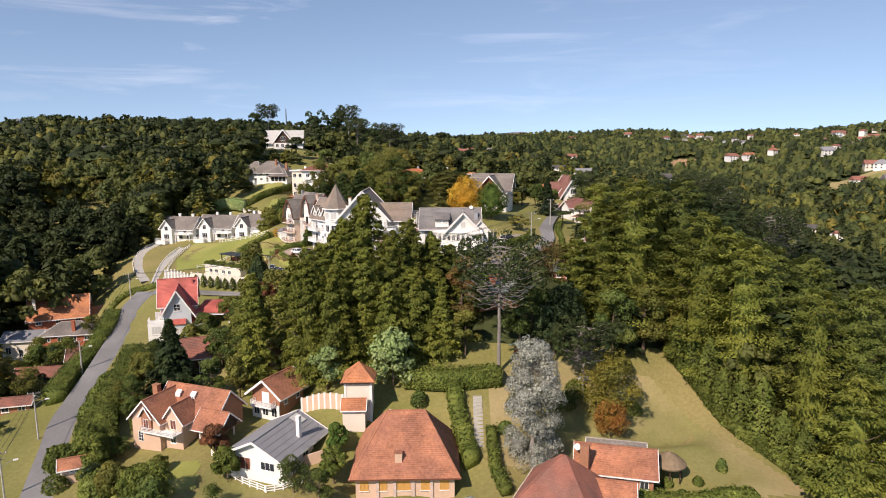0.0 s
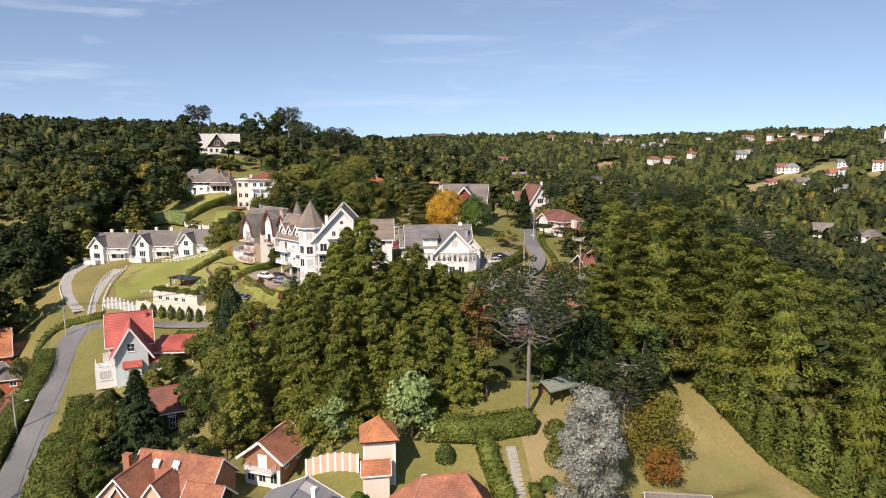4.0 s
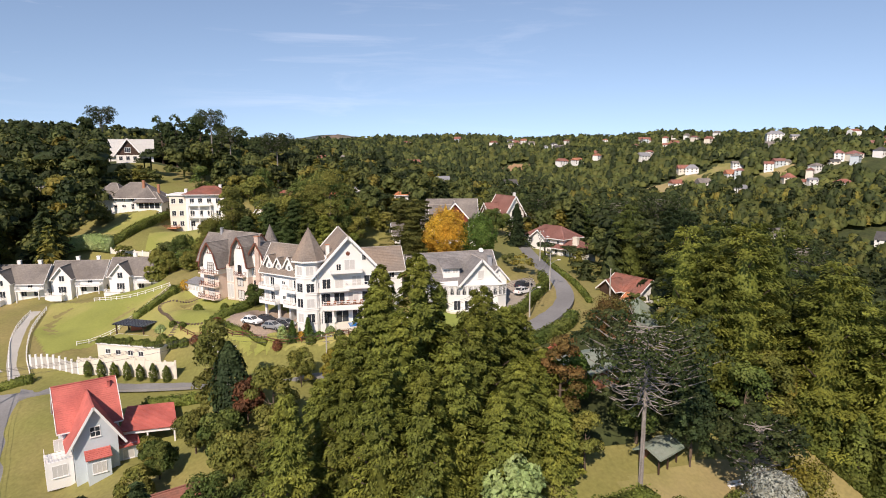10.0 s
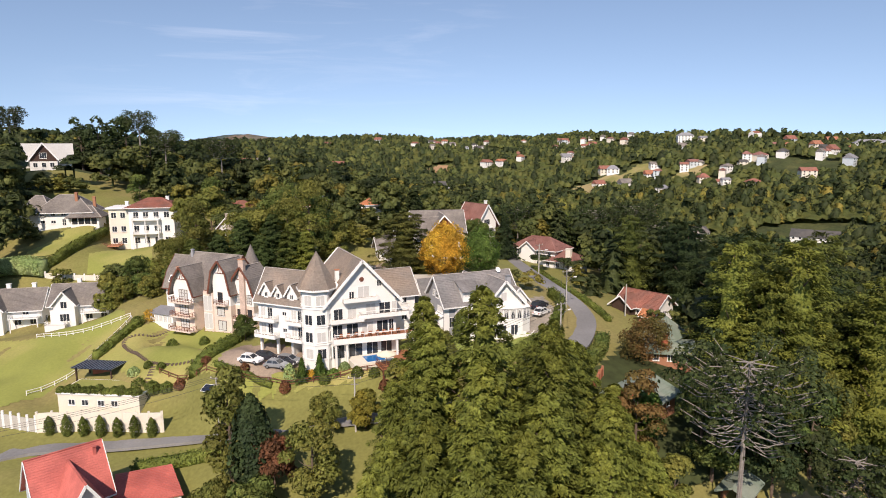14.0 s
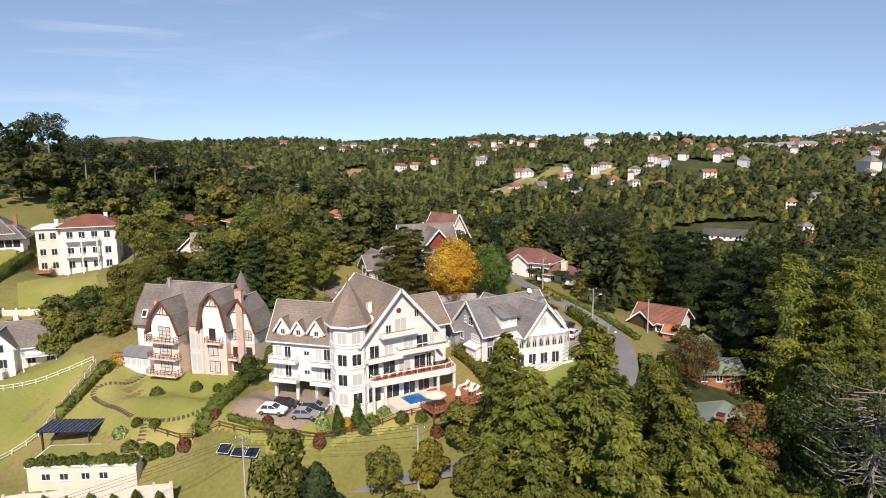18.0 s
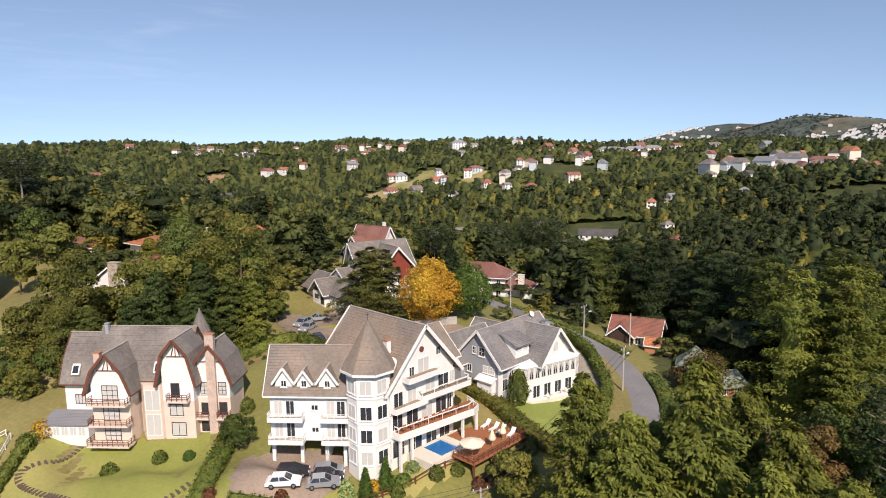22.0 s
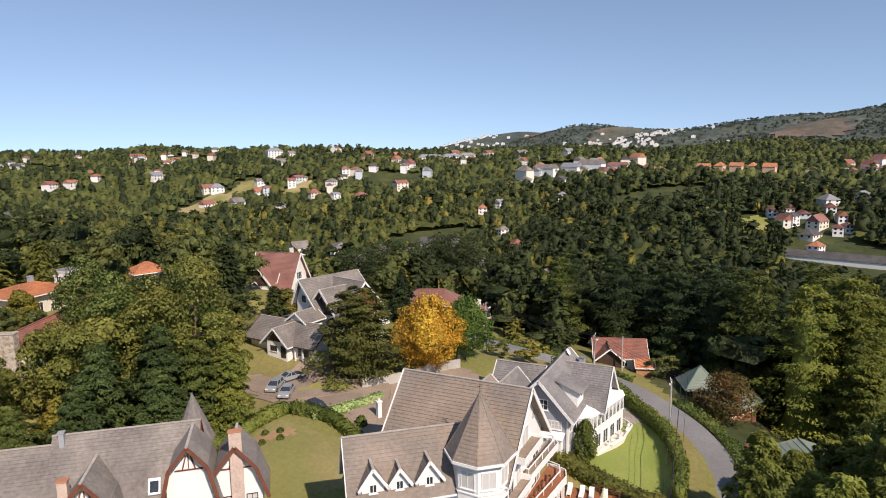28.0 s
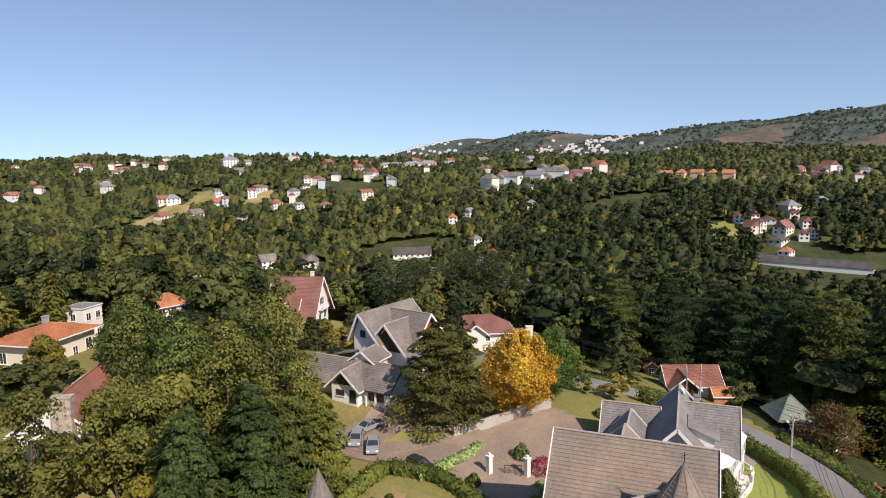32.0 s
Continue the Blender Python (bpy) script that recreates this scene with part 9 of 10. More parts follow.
for x in (-2.4, 0.0, 2.4):
    for y in (-1.6, 1.6):
        box(hut, "post", x - 0.1, x + 0.1, y - 0.1, y + 0.1, -0.5, 2.1, MAT["darkwood"])
box(hut, "back_wall", -2.5, 2.5, 1.5, 1.65, -0.5, 2.1, MAT["brick"])
# garden steps
steps = thing("garden_steps", pose(5.9, 98.5, on_ground(5.9, 98.5)), "grey stone garden steps between hedges", "steps")
for i in range(14):
    y = 97.0 + i * 0.68
    z = on_ground(6.1, y) - on_ground(5.9, 98.5)
    box(steps, "step", -0.8, 0.8, y - 98.5 - 0.34, y - 98.5 + 0.34, z - 0.3, z + 0.12, MAT["concrete"])
# stepping stones on the villa lawn
for path in ([(-54, 206), (-58.2, 204.2), (-61.6, 204.2), (-62.4, 201.6), (-60.7, 196.5), (-57.9, 189)], [(-57.7, 188.4), (-54.3, 184.6), (-51, 183.2), (-47.4, 183)], [(-56.9, 185.6), (-57.6, 183.6), (-58.6, 181.8)]):
    xa, ya = path[0]
    st = thing("stepping_stones", pose(xa, ya, on_ground(xa, ya)), "line of dark stepping stones across the lawn", "path", "stepping stones")
    line = smooth_line([(x, y, 0) for x, y in path], 0.62)
    for p, q in zip(line, line[1:]):
        z = on_ground(p.x, p.y) - on_ground(xa, ya)
        box(st, "stone", -0.17, 0.17, -0.6, 0.6, -0.2, 0.13, MAT["bark"], pose(p.x - xa, p.y - ya, z, 0, 0, math.degrees(math.atan2(q.y - p.y, q.x - p.x))))



def power_pole(x, y, h=9.0, arm=True, turn=0, label="grey concrete power pole with crossarm and street lamp", lamp=True):
    t = thing("power_pole", pose(x, y, on_ground(x, y), 0, 0, turn), label, "pole", "power poles")
    v, f = tube([(0, 0, -0.6), (0, 0, h)], [0.17, 0.11], 8)
    put("pole", v, f, MAT["concrete"], t)
    if arm:
        bars(t, "crossarm", [((-1.1, 0.1, h - 0.3), (1.1, 0.1, h - 0.3)), ((-0.6, 0.1, h - 1.3), (0.6, 0.1, h - 1.3))], 0.1, 0.12, MAT["greybark"])
        for x0 in (-0.9, 0, 0.9):
            v, f = tube([(x0, 0.1, h - 0.24), (x0, 0.1, h + 0.02)], [0.06, 0.04], 6)
            put("insulator", v, f, MAT["trim"], t)
    if lamp:
        v, f = tube([(0, 0, h - 2.6), (0.9, 0, h - 1.9), (1.9, 0, h - 1.6)], [0.04, 0.04, 0.04], 5)
        put("lamp_arm", v, f, MAT["metal"], t)
        box(t, "lamp_head", 1.8, 2.45, -0.13, 0.13, h - 1.66, h - 1.48, MAT["trim"])
    return t


power_pole(-75.2, 107.9, 9.2, turn=20)
power_pole(-68.4, 89.0, 9.0, turn=20)
power_pole(-28.5, 150.4, 9.0, turn=-25, lamp=False)
power_pole(11.8, 154.2, 7.4, turn=10)
power_pole(23.0, 168.5, 8.4, turn=0)
power_pole(-47.5, 165.3, 9.0, turn=-30, lamp=False)
power_pole(-88.9, 171.5, 9.0, turn=10)
power_pole(-81.2, 133, 8.6, turn=20)
power_pole(31.9, 193, 8.6)
power_pole(36.8, 166, 7.0, arm=False, lamp=False, label="thin grey metal post beside the garden house")


def power_line(ends, label="sagging grey power cables between poles"):
    """Three cables hung between two pole tops."""
    (xa, ya, ha), (xb, yb, hb) = ends
    za, zb = on_ground(xa, ya) + ha, on_ground(xb, yb) + hb
    o = thing("power_line", pose(xa, ya, za), label, "cable", "power lines")
    d = Vector((xb - xa, yb - ya, zb - za))
    s = Vector((-d.y, d.x, 0)).normalized()
    for off, drop in ((-0.9, 0.0), (0.0, 0.0), (0.9, 0.0), (0.0, -1.2)):
        pts = [s * off + d * (i / 10) + Vector((0, 0, drop - 0.022 * d.length * 4 * (i / 10) * (1 - i / 10))) for i in range(11)]
        v, f = tube(pts, [0.028] * 11, 4)
        put("cable", v, f, MAT["blackmetal"], o)


POLES = [(-68.4, 89.0, 9.0), (-75.2, 107.9, 9.2), (-81.2, 133, 8.6), (-88.9, 171.5, 9.0), (-47.5, 165.3, 9.0), (-28.5, 150.4, 9.0), (11.6, 152.8, 8.6), (23.0, 168.5, 8.4), (31.9, 193, 8.6)]
for ends in zip(POLES, POLES[1:]):
    power_line(ends)
mast = thing("radio_mast", pose(-166, 655, on_ground(-166, 655)), "thin red and white lattice radio mast on the hilltop", "mast")
v_, f_ = tube([(0, 0, -1), (0, 0, 28)], [0.9, 0.5], 4)
put("mast", v_, f_, MAT["metal"], mast)


def car(x, y, rot, paint, label, kind="hatch", z=None):
    """A car: body with hollowed wheel arches, glazed cabin, four wheels with rims, lamps."""
    t = thing("car", pose(x, y, (on_ground(x, y) + 0.1) if z is None else z, 0, 0, rot), label, "car", "parked cars")
    L, W = (4.3, 1.75) if kind != "pickup" else (4.5, 1.72)
    prof = [(-L / 2, 0.35), (-L / 2, 0.78), (-L / 2 + 0.25, 0.92), (L / 2 - 1.2, 1.0), (L / 2 - 0.25, 0.82), (L / 2, 0.6), (L / 2, 0.33)]
    n = len(prof)
    v = [(px, -W / 2, pz) for px, pz in prof] + [(px, W / 2, pz) for px, pz in prof]
    put("body", v, [tuple(range(n)), tuple(reversed(range(n, 2 * n)))] + [(i, i + n, (i + 1) % n + n, (i + 1) % n) for i in range(n)], paint, t)
    cx0, cx1 = (-L / 2 + 0.2, L / 2 - 1.0) if kind == "hatch" else ((-0.9, L / 2 - 1.1) if kind == "pickup" else (-L / 2 + 0.55, L / 2 - 1.1))
    b = [(cx0, 0.9), (cx0 + 0.35, 1.45), (cx1 - 0.85, 1.45), (cx1, 0.96)]
    v = [(px, -W / 2 + 0.06 + (0.14 if pz > 1.2 else 0), pz) for px, pz in b] + [(px, W / 2 - 0.06 - (0.14 if pz > 1.2 else 0), pz) for px, pz in b]
    put("cabin_glass", v, [(0, 1, 2, 3), (7, 6, 5, 4), (0, 4, 5, 1), (2, 6, 7, 3), (1, 5, 6, 2)], MAT["glass"], t)
    box(t, "roof", cx0 + 0.3, cx1 - 0.8, -W / 2 + 0.18, W / 2 - 0.18, 1.44, 1.5, paint)
    bars(t, "pillars", [((cx0, s * (W / 2 - 0.05), 0.92), (cx0 + 0.36, s * (W / 2 - 0.19), 1.46)) for s in (-1, 1)] + [((cx1, s * (W / 2 - 0.05), 0.97), (cx1 - 0.84, s * (W / 2 - 0.19), 1.46)) for s in (-1, 1)] + [(((cx0 + cx1) / 2 - 0.1, s * (W / 2 - 0.05), 0.95), ((cx0 + cx1) / 2 - 0.15, s * (W / 2 - 0.19), 1.46)) for s in (-1, 1)], 0.08, 0.07, paint)
    if kind == "pickup":
        box(t, "load_bed", -L / 2 + 0.12, -1.0, -W / 2 + 0.12, W / 2 - 0.12, 0.9, 0.96, MAT["blackmetal"])
    for sx in (-L / 2 + 0.78, L / 2 - 0.82):
        for sy in (-1, 1):
            c = [(sx + 0.32 * math.cos(a * math.tau / 14), 0.32 + 0.32 * math.sin(a * math.tau / 14)) for a in range(14)]
            y0, y1 = sy * (W / 2 - 0.16), sy * (W / 2 + 0.03)
            w_ = put("wheel", [(a, y0, z_) for a, z_ in c] + [(a, y1, z_) for a, z_ in c], [(i, (i + 1) % 14, (i + 1) % 14 + 14, i + 14) for i in range(14)] + [tuple(range(14, 28))], tyre_mat, t)
            put("rim", [(sx + (a - sx) * 0.6, y1 + sy * 0.01, 0.32 + (z_ - 0.32) * 0.6) for a, z_ in c], [tuple(range(14))], MAT["metal"], w_)
    for sy in (-1, 1):
        box(t, "headlight", L / 2 - 0.1, L / 2 + 0.015, sy * 0.62 - 0.2, sy * 0.62 + 0.2, 0.6, 0.74, MAT["trim"])
        box(t, "tail_light", -L / 2 - 0.015, -L / 2 + 0.06, sy * 0.68 - 0.12, sy * 0.68 + 0.12, 0.62, 0.84, MAT["redtile"])
    return t


car(-41.2, 171.6, -42, car_white, "white saloon car parked before the guest house", "saloon")
car(-37.2, 168.9, -38, car_silver, "silver saloon car parked before the guest house", "saloon")
car(-38.2, 174.2, -40, car_dark, "dark grey hatchback by the carport", "hatch")
car(-34.6, 171.4, -40, car_silver, "grey hatchback by the carport", "hatch")
car(-35.6, 170.3, -40, car_dark, "black saloon car by the carport", "saloon")
car(-10.6, 212.6, 200, car_silver, "silver hatchback parked in the forecourt", "hatch")
car(-11.6, 209.4, 205, car_silver, "silver saloon car parked in the forecourt", "saloon")
car(-6.8, 212.8, 160, car_silver, "silver pickup truck with dark load cover", "pickup")
car(-15.0, 200.8, 250, car_dark, "black car behind a hedge", "hatch")
car(15.6, 166.4, 25, car_white, "white saloon car beside the conservatory", "saloon")
car(17.0, 169.4, 25, car_dark, "dark car beside the conservatory", "hatch")


def pool_deck():
    z = 20.35
    t = thing("swimming_pool", pose(-20.9, 164.0, z), "blue-tiled swimming pool with pale stone rim", "pool")
    boxes(t, "pool_rim", [(-4.4, 3.1, -2.5, -1.8, -1.5, 0.1), (-4.4, 5.6, 1.9, 2.3, -1.5, 0.1), (-4.4, -1.8, -1.8, 1.9, -1.5, 0.1), (1.7, 3.1, -1.8, 1.9, -1.5, 0.1)], MAT["offwhite"])
    box(t, "pool_floor", -1.8, 1.7, -1.8, 1.9, -1.5, -1.2, material("pool_tiles", (0.05, 0.30, 0.62), 0.3, 0.1, 2, 10))
    box(t, "water", -1.8, 1.7, -1.8, 1.9, -1.2, -0.06, MAT["water"])
    d = thing("pool_deck", pose(-13.4, 161.6, z), "red-brown timber pool deck with railing", "deck")
    for i in range(28):
        y = -4.2 + i * 0.31
        box(d, "plank", -4.3 if y > -0.3 else -8.2, 3.3 if y < 4.0 else 1.4, y, y + 0.29, -0.12, 0.06, MAT["deckwood"])
    for x in (-8.0, -4.1, -0.6, 3.1):
        for y in (-4.0, 0, 3.8):
            if x > -8 or y < 0:
                box(d, "deck_post", x - 0.12, x + 0.12, y - 0.12, y + 0.12, -3.5, -0.12, MAT["redwood"])
    for a, b in (((-8.1, -4.1, 0.06), (-4.2, -4.1, 0.06)), ((-4.2, -4.1, 0.06), (-0.6, -4.1, 0.06)), ((-0.6, -4.1, 0.06), (3.2, -4.1, 0.06)), ((3.2, -4.1, 0.06), (3.2, -0.4, 0.06)), ((-8.1, -0.4, 0.06), (-8.1, -4.1, 0.06))):
        railing(d, I4, [a, b], 1.0, "redwood", 0.9)
    first = None
    for i, (x, y, rot) in enumerate(((-11.4, 163.8, -82), (-11.4, 162.2, -84), (-11.3, 161.0, -80), (-11.1, 159.3, -76))):
        if first is None:
            first = thing("sun_lounger", pose(x, y, z + 0.06, 0, 0, rot), "white sun lounger on the timber deck", "lounger", "sun loungers")
            box(first, "seat", -0.32, 0.32, -1.3, 0.2, 0.28, 0.36, MAT["trim"])
            put("backrest", [(-0.32, 0.2, 0.28), (0.32, 0.2, 0.28), (0.32, 0.85, 0.78), (-0.32, 0.85, 0.78), (-0.32, 0.2, 0.36), (0.32, 0.2, 0.36), (0.32, 0.82, 0.86), (-0.32, 0.82, 0.86)], BOXF, MAT["trim"], first)
            for lx in (-0.26, 0.26):
                for ly in (-1.2, 0.1):
                    box(first, "leg", lx - 0.04, lx + 0.04, ly - 0.04, ly + 0.04, 0, 0.28, MAT["trim"])
        else:
            copy_thing(first, pose(x, y, z + 0.06, 0, 0, rot))
    u = None
    for x, y, s, zz in ((-20.4, 158.8, 1.75, z), (-16.2, 158.8, 0.5, z + 0.06), (-13.6, 159.0, 0.5, z + 0.06)):
        n = 8
        w = thing("parasol", pose(x, y, on_ground(x, y) if s > 1 else zz), "cream canvas parasol on a wooden pole", "parasol", "parasols")
        h = on_ground(x, y)
        h = z - h if s > 1 else 0
        v = [(0, 0, 2.9 + h)] + [(s * math.cos(a * math.tau / n), s * math.sin(a * math.tau / n), 2.3 + h - (0 if s > 1 else 0.9)) for a in range(n)] + [(s * 0.97 * math.cos(a * math.tau / n), s * 0.97 * math.sin(a * math.tau / n), 2.12 + h - (0 if s > 1 else 0.9)) for a in range(n)]
        put("canopy", v, [(0, 1 + a, 1 + (a + 1) % n) for a in range(n)] + [(1 + a, 1 + n + a, 1 + n + (a + 1) % n, 1 + (a + 1) % n) for a in range(n)], MAT["umbrella"], w)
        v, f = tube([(0, 0, -0.2), (0, 0, 2.85 + h)], [0.04, 0.04], 6)
        put("pole", v, f, MAT["yellowwood"], w)


pool_deck()

# terrace chairs on the guest house
ch0 = None
for i in range(9):
    x, y = -26.4 + i * 1.3, 165.7 - i * 0.06
    if ch0 is None:
        ch0 = thing("terrace_chair", pose(x, y, 24.08, 0, 0, 180), "dark wooden armchair on the guest house terrace", "chair", "terrace chairs")
        box(ch0, "seat", -0.28, 0.28, -0.28, 0.28, 0.36, 0.44, MAT["deckwood"])
        box(ch0, "backrest", -0.28, 0.28, 0.2, 0.28, 0.44, 0.98, MAT["deckwood"])
        for lx in (-0.24, 0.24):
            for ly in (-0.24, 0.24):
                box(ch0, "leg", lx - 0.03, lx + 0.03, ly - 0.03, ly + 0.03, 0, 0.36, MAT["darkwood"])
    else:
        copy_thing(ch0, pose(x, y, 24.08, 0, 0, 180 + (i % 3 - 1) * 12))

# white chairs on the conservatory terrace
wc = None
for i in range(6):
    m = pose(0.4 + i * 1.45, 160.9 - 0.3 * i + 0.5 * (i % 2), 21.91, 0, 0, 30 * i)
    if wc is None:
        wc = thing("garden_chair", m, "white garden chair on the conservatory terrace", "chair", "garden chairs")
        box(wc, "seat", -0.25, 0.25, -0.25, 0.25, 0.4, 0.45, MAT["trim"])
        box(wc, "backrest", -0.25, 0.25, 0.2, 0.25, 0.45, 0.92, MAT["trim"])
        for lx in (-0.22, 0.22):
            for ly in (-0.22, 0.22):
                box(wc, "leg", lx - 0.025, lx + 0.025, ly - 0.025, ly + 0.025, 0, 0.4, MAT["trim"])
    else:
        copy_thing(wc, m)

# pergola shelter and terrace above the street wall
pg = thing("garden_shelter", pose(-66.5, 193.0, on_ground(-66.5, 193.0) + 0.05, 0, 0, -32), "open garden shelter with dark slatted metal roof", "shelter")
for x in (-3.6, 3.6):
    for y in (-1.8, 1.8):
        box(pg, "post", x - 0.12, x + 0.12, y - 0.12, y + 0.12, -1.0, 2.3, MAT["darkwood"])
box(pg, "roof_panel", -4.2, 4.2, -2.4, 2.4, 2.3, 2.42, MAT["solar"])
for i in range(14):
    box(pg, "roof_rib", -4.2 + i * 0.645 - 0.04, -4.2 + i * 0.645 + 0.04, -2.4, 2.4, 2.42, 2.5, MAT["metal"])
box(pg, "counter", -2.5, 2.5, 1.2, 1.8, -0.5, 1.0, MAT["redbrick"])
gh = thing("garage_terrace", pose(-64.5, 184.0, on_ground(-64.5, 184.0), 0, 0, -30), "cream garage block with grass roof above the street", "garage")
box(gh, "wall", -7.6, 7.6, -3.2, 3.2, -4.0, 1.4, MAT["offwhite"])
box(gh, "roof_edge", -7.8, 7.8, -3.4, 3.4, 1.4, 1.65, MAT["trim"])
box(gh, "grass_roof", -7.5, 7.5, -3.1, 3.1, 1.65, 1.72, MAT["lawn"])
for x in (-5, -2.5, 0.5, 3):
    window(gh, pose(x, -3.2, -0.6), 1.3, 1.1)
for k in range(11):
    lx, ly = -7.2 + k * 1.42, -2.7 + 0.2 * (k % 2)
    wx, wy = -64.5 + lx * math.cos(radians(30)) + ly * math.sin(radians(30)), 184.0 - lx * math.sin(radians(30)) + ly * math.cos(radians(30))
    bush("roof_shrub", wx, wy, 0.95, 0.9 + 0.3 * (k % 3), "hedge", "trailing green shrub on the garage roof edge", "roof shrubs", 260, 0.22, z=on_ground(-64.5, 184.0) + 1.74)
for x, y in ((-46.4, 173.6), (-44.8, 172.3), (-43.2, 171.0)):
    z = on_ground(x, y)
    s_ = thing("solar_panel", pose(x - 2.2, y - 2.6, on_ground(x - 2.2, y - 2.6) + 0.1, 0, 0, -42), "dark glass solar panel on the lawn", "solar panel", "solar panels")
    put("panel", [(-0.9, -0.8, 0.15), (0.9, -0.8, 0.15), (0.9, 0.8, 0.8), (-0.9, 0.8, 0.8), (-0.9, -0.8, 0.22), (0.9, -0.8, 0.22), (0.9, 0.8, 0.87), (-0.9, 0.8, 0.87)], BOXF, MAT["solar"], s_)
    bars(s_, "panel_frame", [((-0.9, -0.8, 0.23), (0.9, -0.8, 0.23)), ((0.9, -0.8, 0.23), (0.9, 0.8, 0.88)), ((0.9, 0.8, 0.88), (-0.9, 0.8, 0.88)), ((-0.9, 0.8, 0.88), (-0.9, -0.8, 0.23))], 0.06, 0.06, MAT["trim"])
    for lx in (-0.8, 0.8):
        box(s_, "leg", lx - 0.04, lx + 0.04, 0.6, 0.68, -0.4, 0.72, MAT["metal"])
# gate of the guest house drive
for x, y in ((-11.4, 192.4), (-9.4, 187.8)):
    g = thing("gate_post", pose(x, y, on_ground(x, y), 0, 0, 60), "white rendered gate post with moulded cap", "gate post", "gate posts")
    box(g, "shaft", -0.32, 0.32, -0.32, 0.32, -0.6, 2.5, MAT["white"])
    box(g, "cap", -0.42, 0.42, -0.42, 0.42, 2.5, 2.68, MAT["trim"])
    box(g, "finial", -0.16, 0.16, -0.16, 0.16, 2.68, 3.0, MAT["trim"])
gt = thing("drive_gate", pose(-9.6, 188.2, on_ground(-9.6, 188.2), 0, 0, 110), "black iron gate leaf standing open", "gate")
bars(gt, "gate_frame", [((0.3, 0, 0.15), (2.6, 0, 0.15)), ((0.3, 0, 1.6), (2.6, 0, 1.6)), ((0.3, 0, 0.1), (0.3, 0, 1.7)), ((2.6, 0, 0.1), (2.6, 0, 1.7))], 0.06, 0.06, MAT["blackmetal"])
for i in range(14):
    bars(gt, "gate_bar", [((0.45 + i * 0.16, 0, 0.15), (0.45 + i * 0.16, 0, 1.6))], 0.03, 0.03, MAT["blackmetal"])
bench = thing("garden_bench", pose(26.3, 112.5, on_ground(26.3, 112.5), 0, 0, 0), "white slatted garden bench on the lawn", "bench")
for i in range(4):
    box(bench, "slat", -1.2, 1.2, -0.3 + i * 0.15, -0.18 + i * 0.15, 0.42, 0.46, MAT["trim"])
for i in range(3):
    box(bench, "back_slat", -1.2, 1.2, 0.3, 0.34, 0.55 + i * 0.16, 0.67 + i * 0.16, MAT["trim"])
for x in (-1.1, 1.1):
    box(bench, "leg", x - 0.05, x + 0.05, -0.3, 0.34, -0.2, 0.42, MAT["trim"])
# white pergola tables by the low house
simple_house(-59.8, 93.6, -2.6, 25, 3.6, 1.6, 1.9, 0.8, "small clay-roofed gate shelter by the street", "salmon", "clay", name="gate_shelter", wins=(1, 1), doors=False)
simple_house(-88.2, 121, -4.2, 15, 6.0, 3.0, 2.4, 0.9, "open carport with clay roof beside the street", "brick", "oldclay", name="carport", wins=(2, 1), doors=False)
simple_house(60, 176, 17.5, 10, 3.2, 2.6, 2.2, 1.0, "tiny shed with orange roof among trees", "redbrick", "orangeclay", name="shed", wins=(1, 1))
simple_house(-29, 241.5, 29.8, 30, 9, 7, 3.2, 2.4, "low house with clay roof and stone gable chimney", "white", "oldclay", name="stone_chimney_house", chim=(-4.6, -1.0, 0.8, "pinkstone"))
simple_house(14, 305, 27.5, 15, 12, 8, 3.0, 2.2, "low white house with clay hip roof behind woods", "white", "oldclay", "hip", name="clay_roofed_house")
simple_house(26, 318, 27.0, 40, 7, 6, 5.2, 0.8, "white cubic house with flat parapet roof", "white", "greytile", name="white_cube_house", storeys=2)
simple_house(30, 296, 28.0, -10, 8, 7, 3.2, 2.4, "white bungalow with orange hip roof", "white", "orangeclay", "hip", name="orange_bungalow")
simple_house(44, 300, 26.5, 10, 8, 7, 3.2, 2.4, "white bungalow with orange hip roof", "white", "orangeclay", "hip", name="orange_bungalow")

# ---- far houses ----

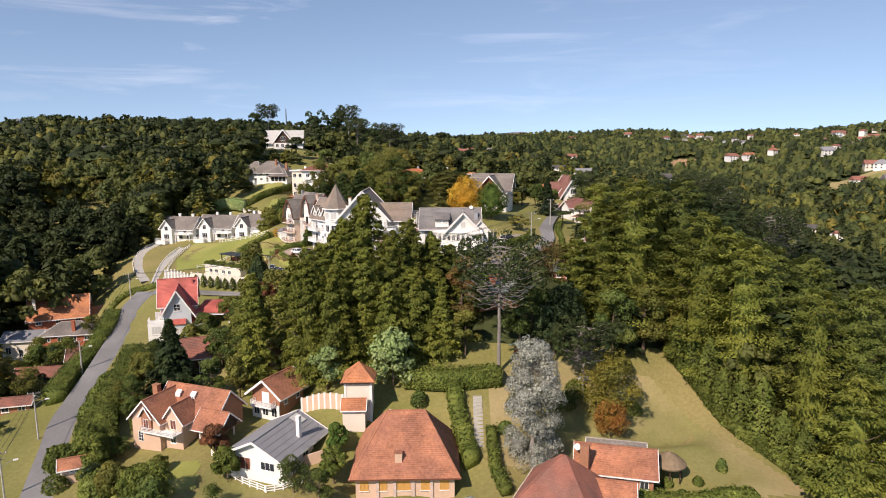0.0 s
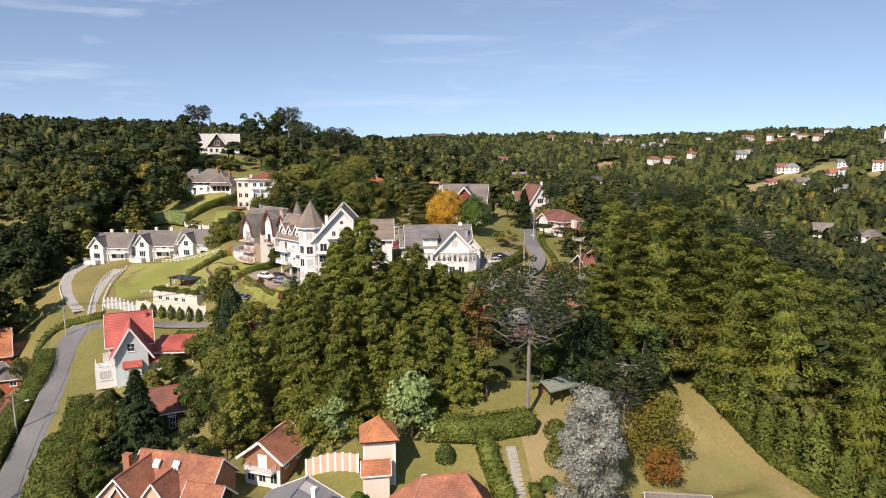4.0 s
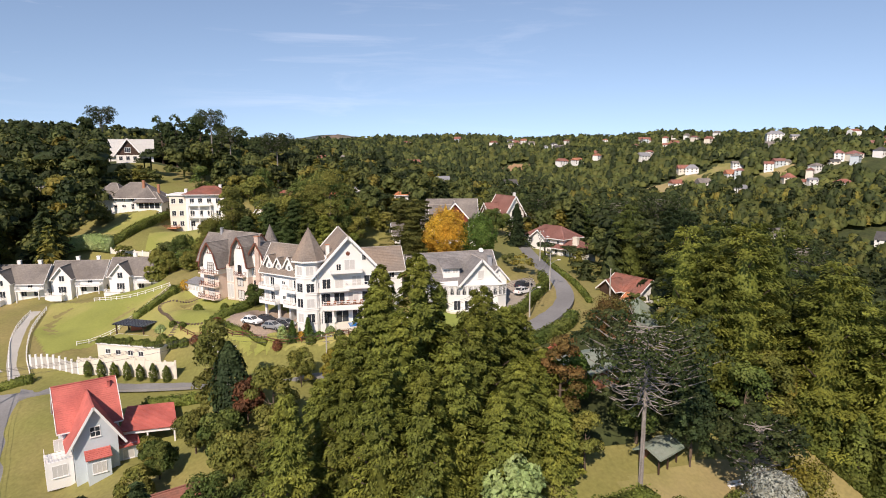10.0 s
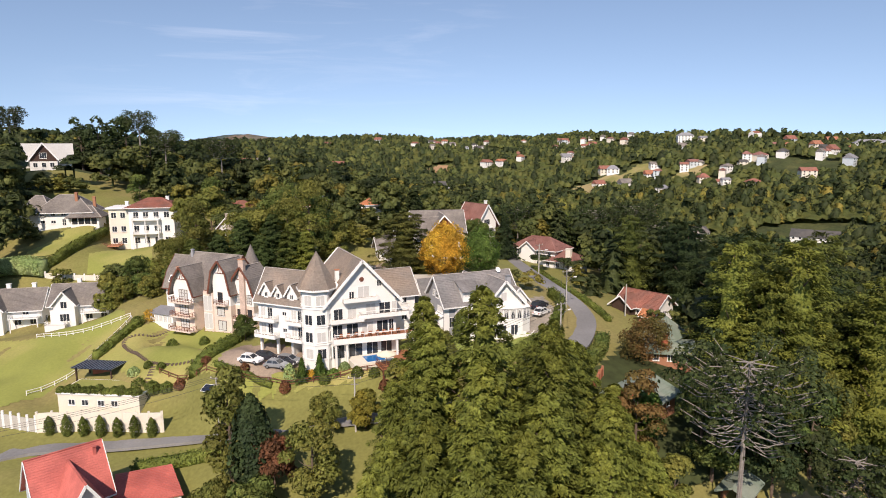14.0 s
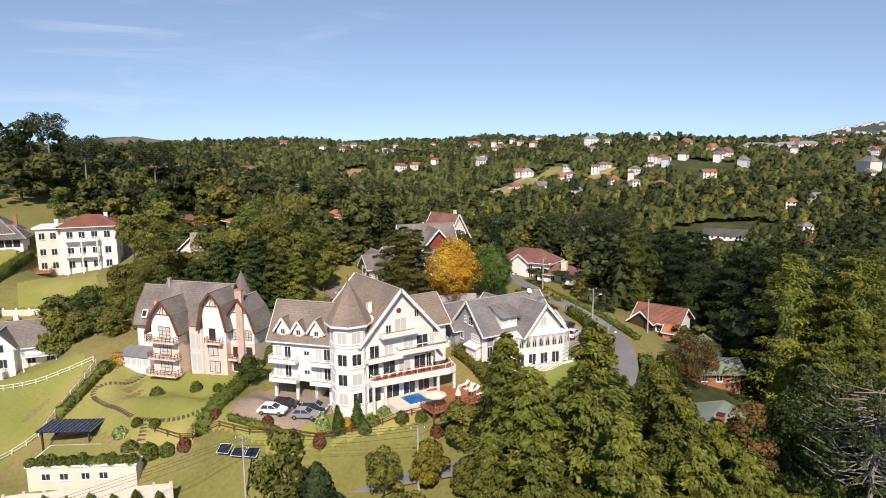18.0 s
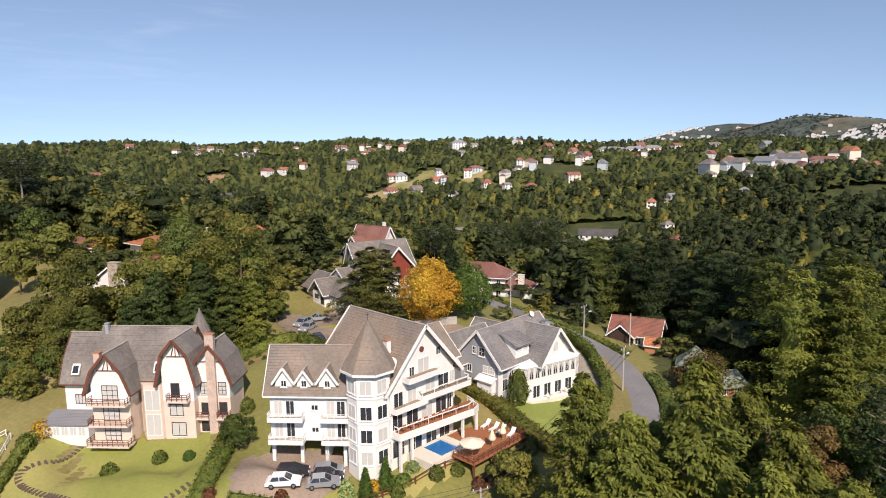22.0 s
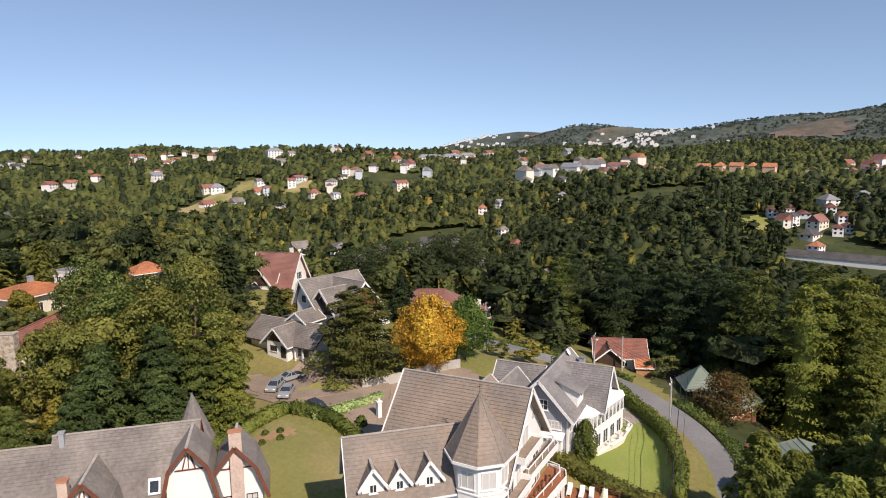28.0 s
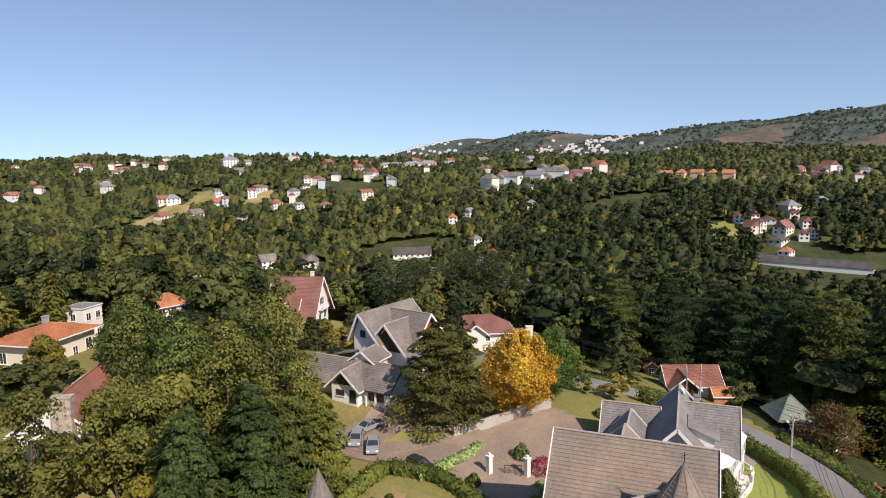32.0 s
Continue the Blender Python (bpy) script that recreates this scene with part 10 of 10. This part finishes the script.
def far_house(x, y, w, rot, storeys, roof, wall, style):
    z = on_ground(x, y)
    d, h = min(13.0, w * random.uniform(0.6, 0.8)), 2.9 * storeys
    t = thing("hillside_house", pose(x, y, z + 0.2, 0, 0, rot), {"white": "white", "offwhite": "cream", "salmon": "salmon", "bluegrey": "pale grey"}[wall] + " hillside house with " + {"oldclay": "dark clay", "orangeclay": "orange clay", "greytile": "grey", "maroon": "maroon", "clay": "clay", "fibre": "pale grey", "slate": "dark slate"}[roof] + " roof among trees", "house", "hillside houses")
    rise = d * random.uniform(0.28, 0.5)
    put("wall", boxv(-w / 2, w / 2, -d / 2, d / 2, -3, h) + [(-w / 2, 0, h + rise * 0.95), (w / 2, 0, h + rise * 0.95)], BOXF + ([(0 + 4, 7, 8), (6, 5, 9)] if style == 0 else []), MAT[wall], t)
    o = 0.6
    r = w / 2 + o if style == 0 else max(0.0, w / 2 - d / 2)
    ex, ey = w / 2 + o, d / 2 + o
    v = [(-r, 0, h + rise), (r, 0, h + rise), (-ex, -ey, h - 0.25), (ex, -ey, h - 0.25), (ex, ey, h - 0.25), (-ex, ey, h - 0.25)]
    put("roof", v, [(0, 2, 3, 1), (1, 4, 5, 0), (1, 3, 4), (0, 5, 2)], MAT[roof], t)
    if FARWIN not in CACHE:
        me = bpy.data.meshes.new("window")
        me.from_pydata(boxv(-0.8, 0.8, -0.06, 0.02, 0, 1.6), [], BOXF)
        me.materials.append(MAT["glass"])
        CACHE[FARWIN] = me
    for s in range(storeys):
        for turn, off, span, n in ((0, d / 2, w, max(2, round(w / 5))), (-90, w / 2, d, 2 if math.hypot(x, y - 150) < 620 else 0)):
            for i in range(n):
                q = new("window", CACHE[FARWIN])
                q.parent, q.matrix_basis = t, pose(0, 0, 0, 0, 0, turn) @ pose(-span / 2 + span * (i + 0.5) / n, -off, 0.8 + s * 2.9)
    return t


FARWIN = "far_window"
for spot in FARS:
    far_house(*spot)
# towns too far off to count
rt = np.random.default_rng(3)
tv, tf, ti = [], [], []
for cx, cy, n, sx, sy in ((2560, 1400, 70, 150, 190), (985, 805, 80, 60, 40), (2180, 640, 70, 70, 120), (1980, 480, 40, 60, 60), (1860, 212, 24, 40, 40), (2230, 434, 40, 60, 60), (1500, 900, 60, 120, 160), (3000, 1600, 60, 150, 160)):
    for k in range(n):
        x, y = cx + rt.normal() * sx, cy + rt.normal() * sy
        w, d, h = rt.uniform(4, 9), rt.uniform(4, 7), rt.uniform(3.5, 8)
        z = on_ground(x, y)
        b = len(tv)
        tv += boxv(x - w, x + w, y - d, y + d, z - 6, z + h) + [(x - w, y, z + h + d * 0.6), (x + w, y, z + h + d * 0.6)]
        tf += [(b, b + 1, b + 5, b + 4), (b + 1, b + 2, b + 6, b + 5), (b + 2, b + 3, b + 7, b + 6), (b + 3, b, b + 4, b + 7), (b + 4, b + 5, b + 9, b + 8), (b + 6, b + 7, b + 8, b + 9), (b + 7, b + 4, b + 8), (b + 5, b + 6, b + 9)]
        r = int(rt.integers(1, 3))
        ti += [0, 0, 0, 0, r, r, 0, 0]
town = put("far_town", tv, tf, MAT["white"])
for m in ("oldclay", "fibre"):
    town.data.materials.append(MAT[m])
town.data.polygons.foreach_set("material_index", np.array(ti, np.int32))
tagged(town, "pale houses of a far hillside town", "town", kind="stuff")
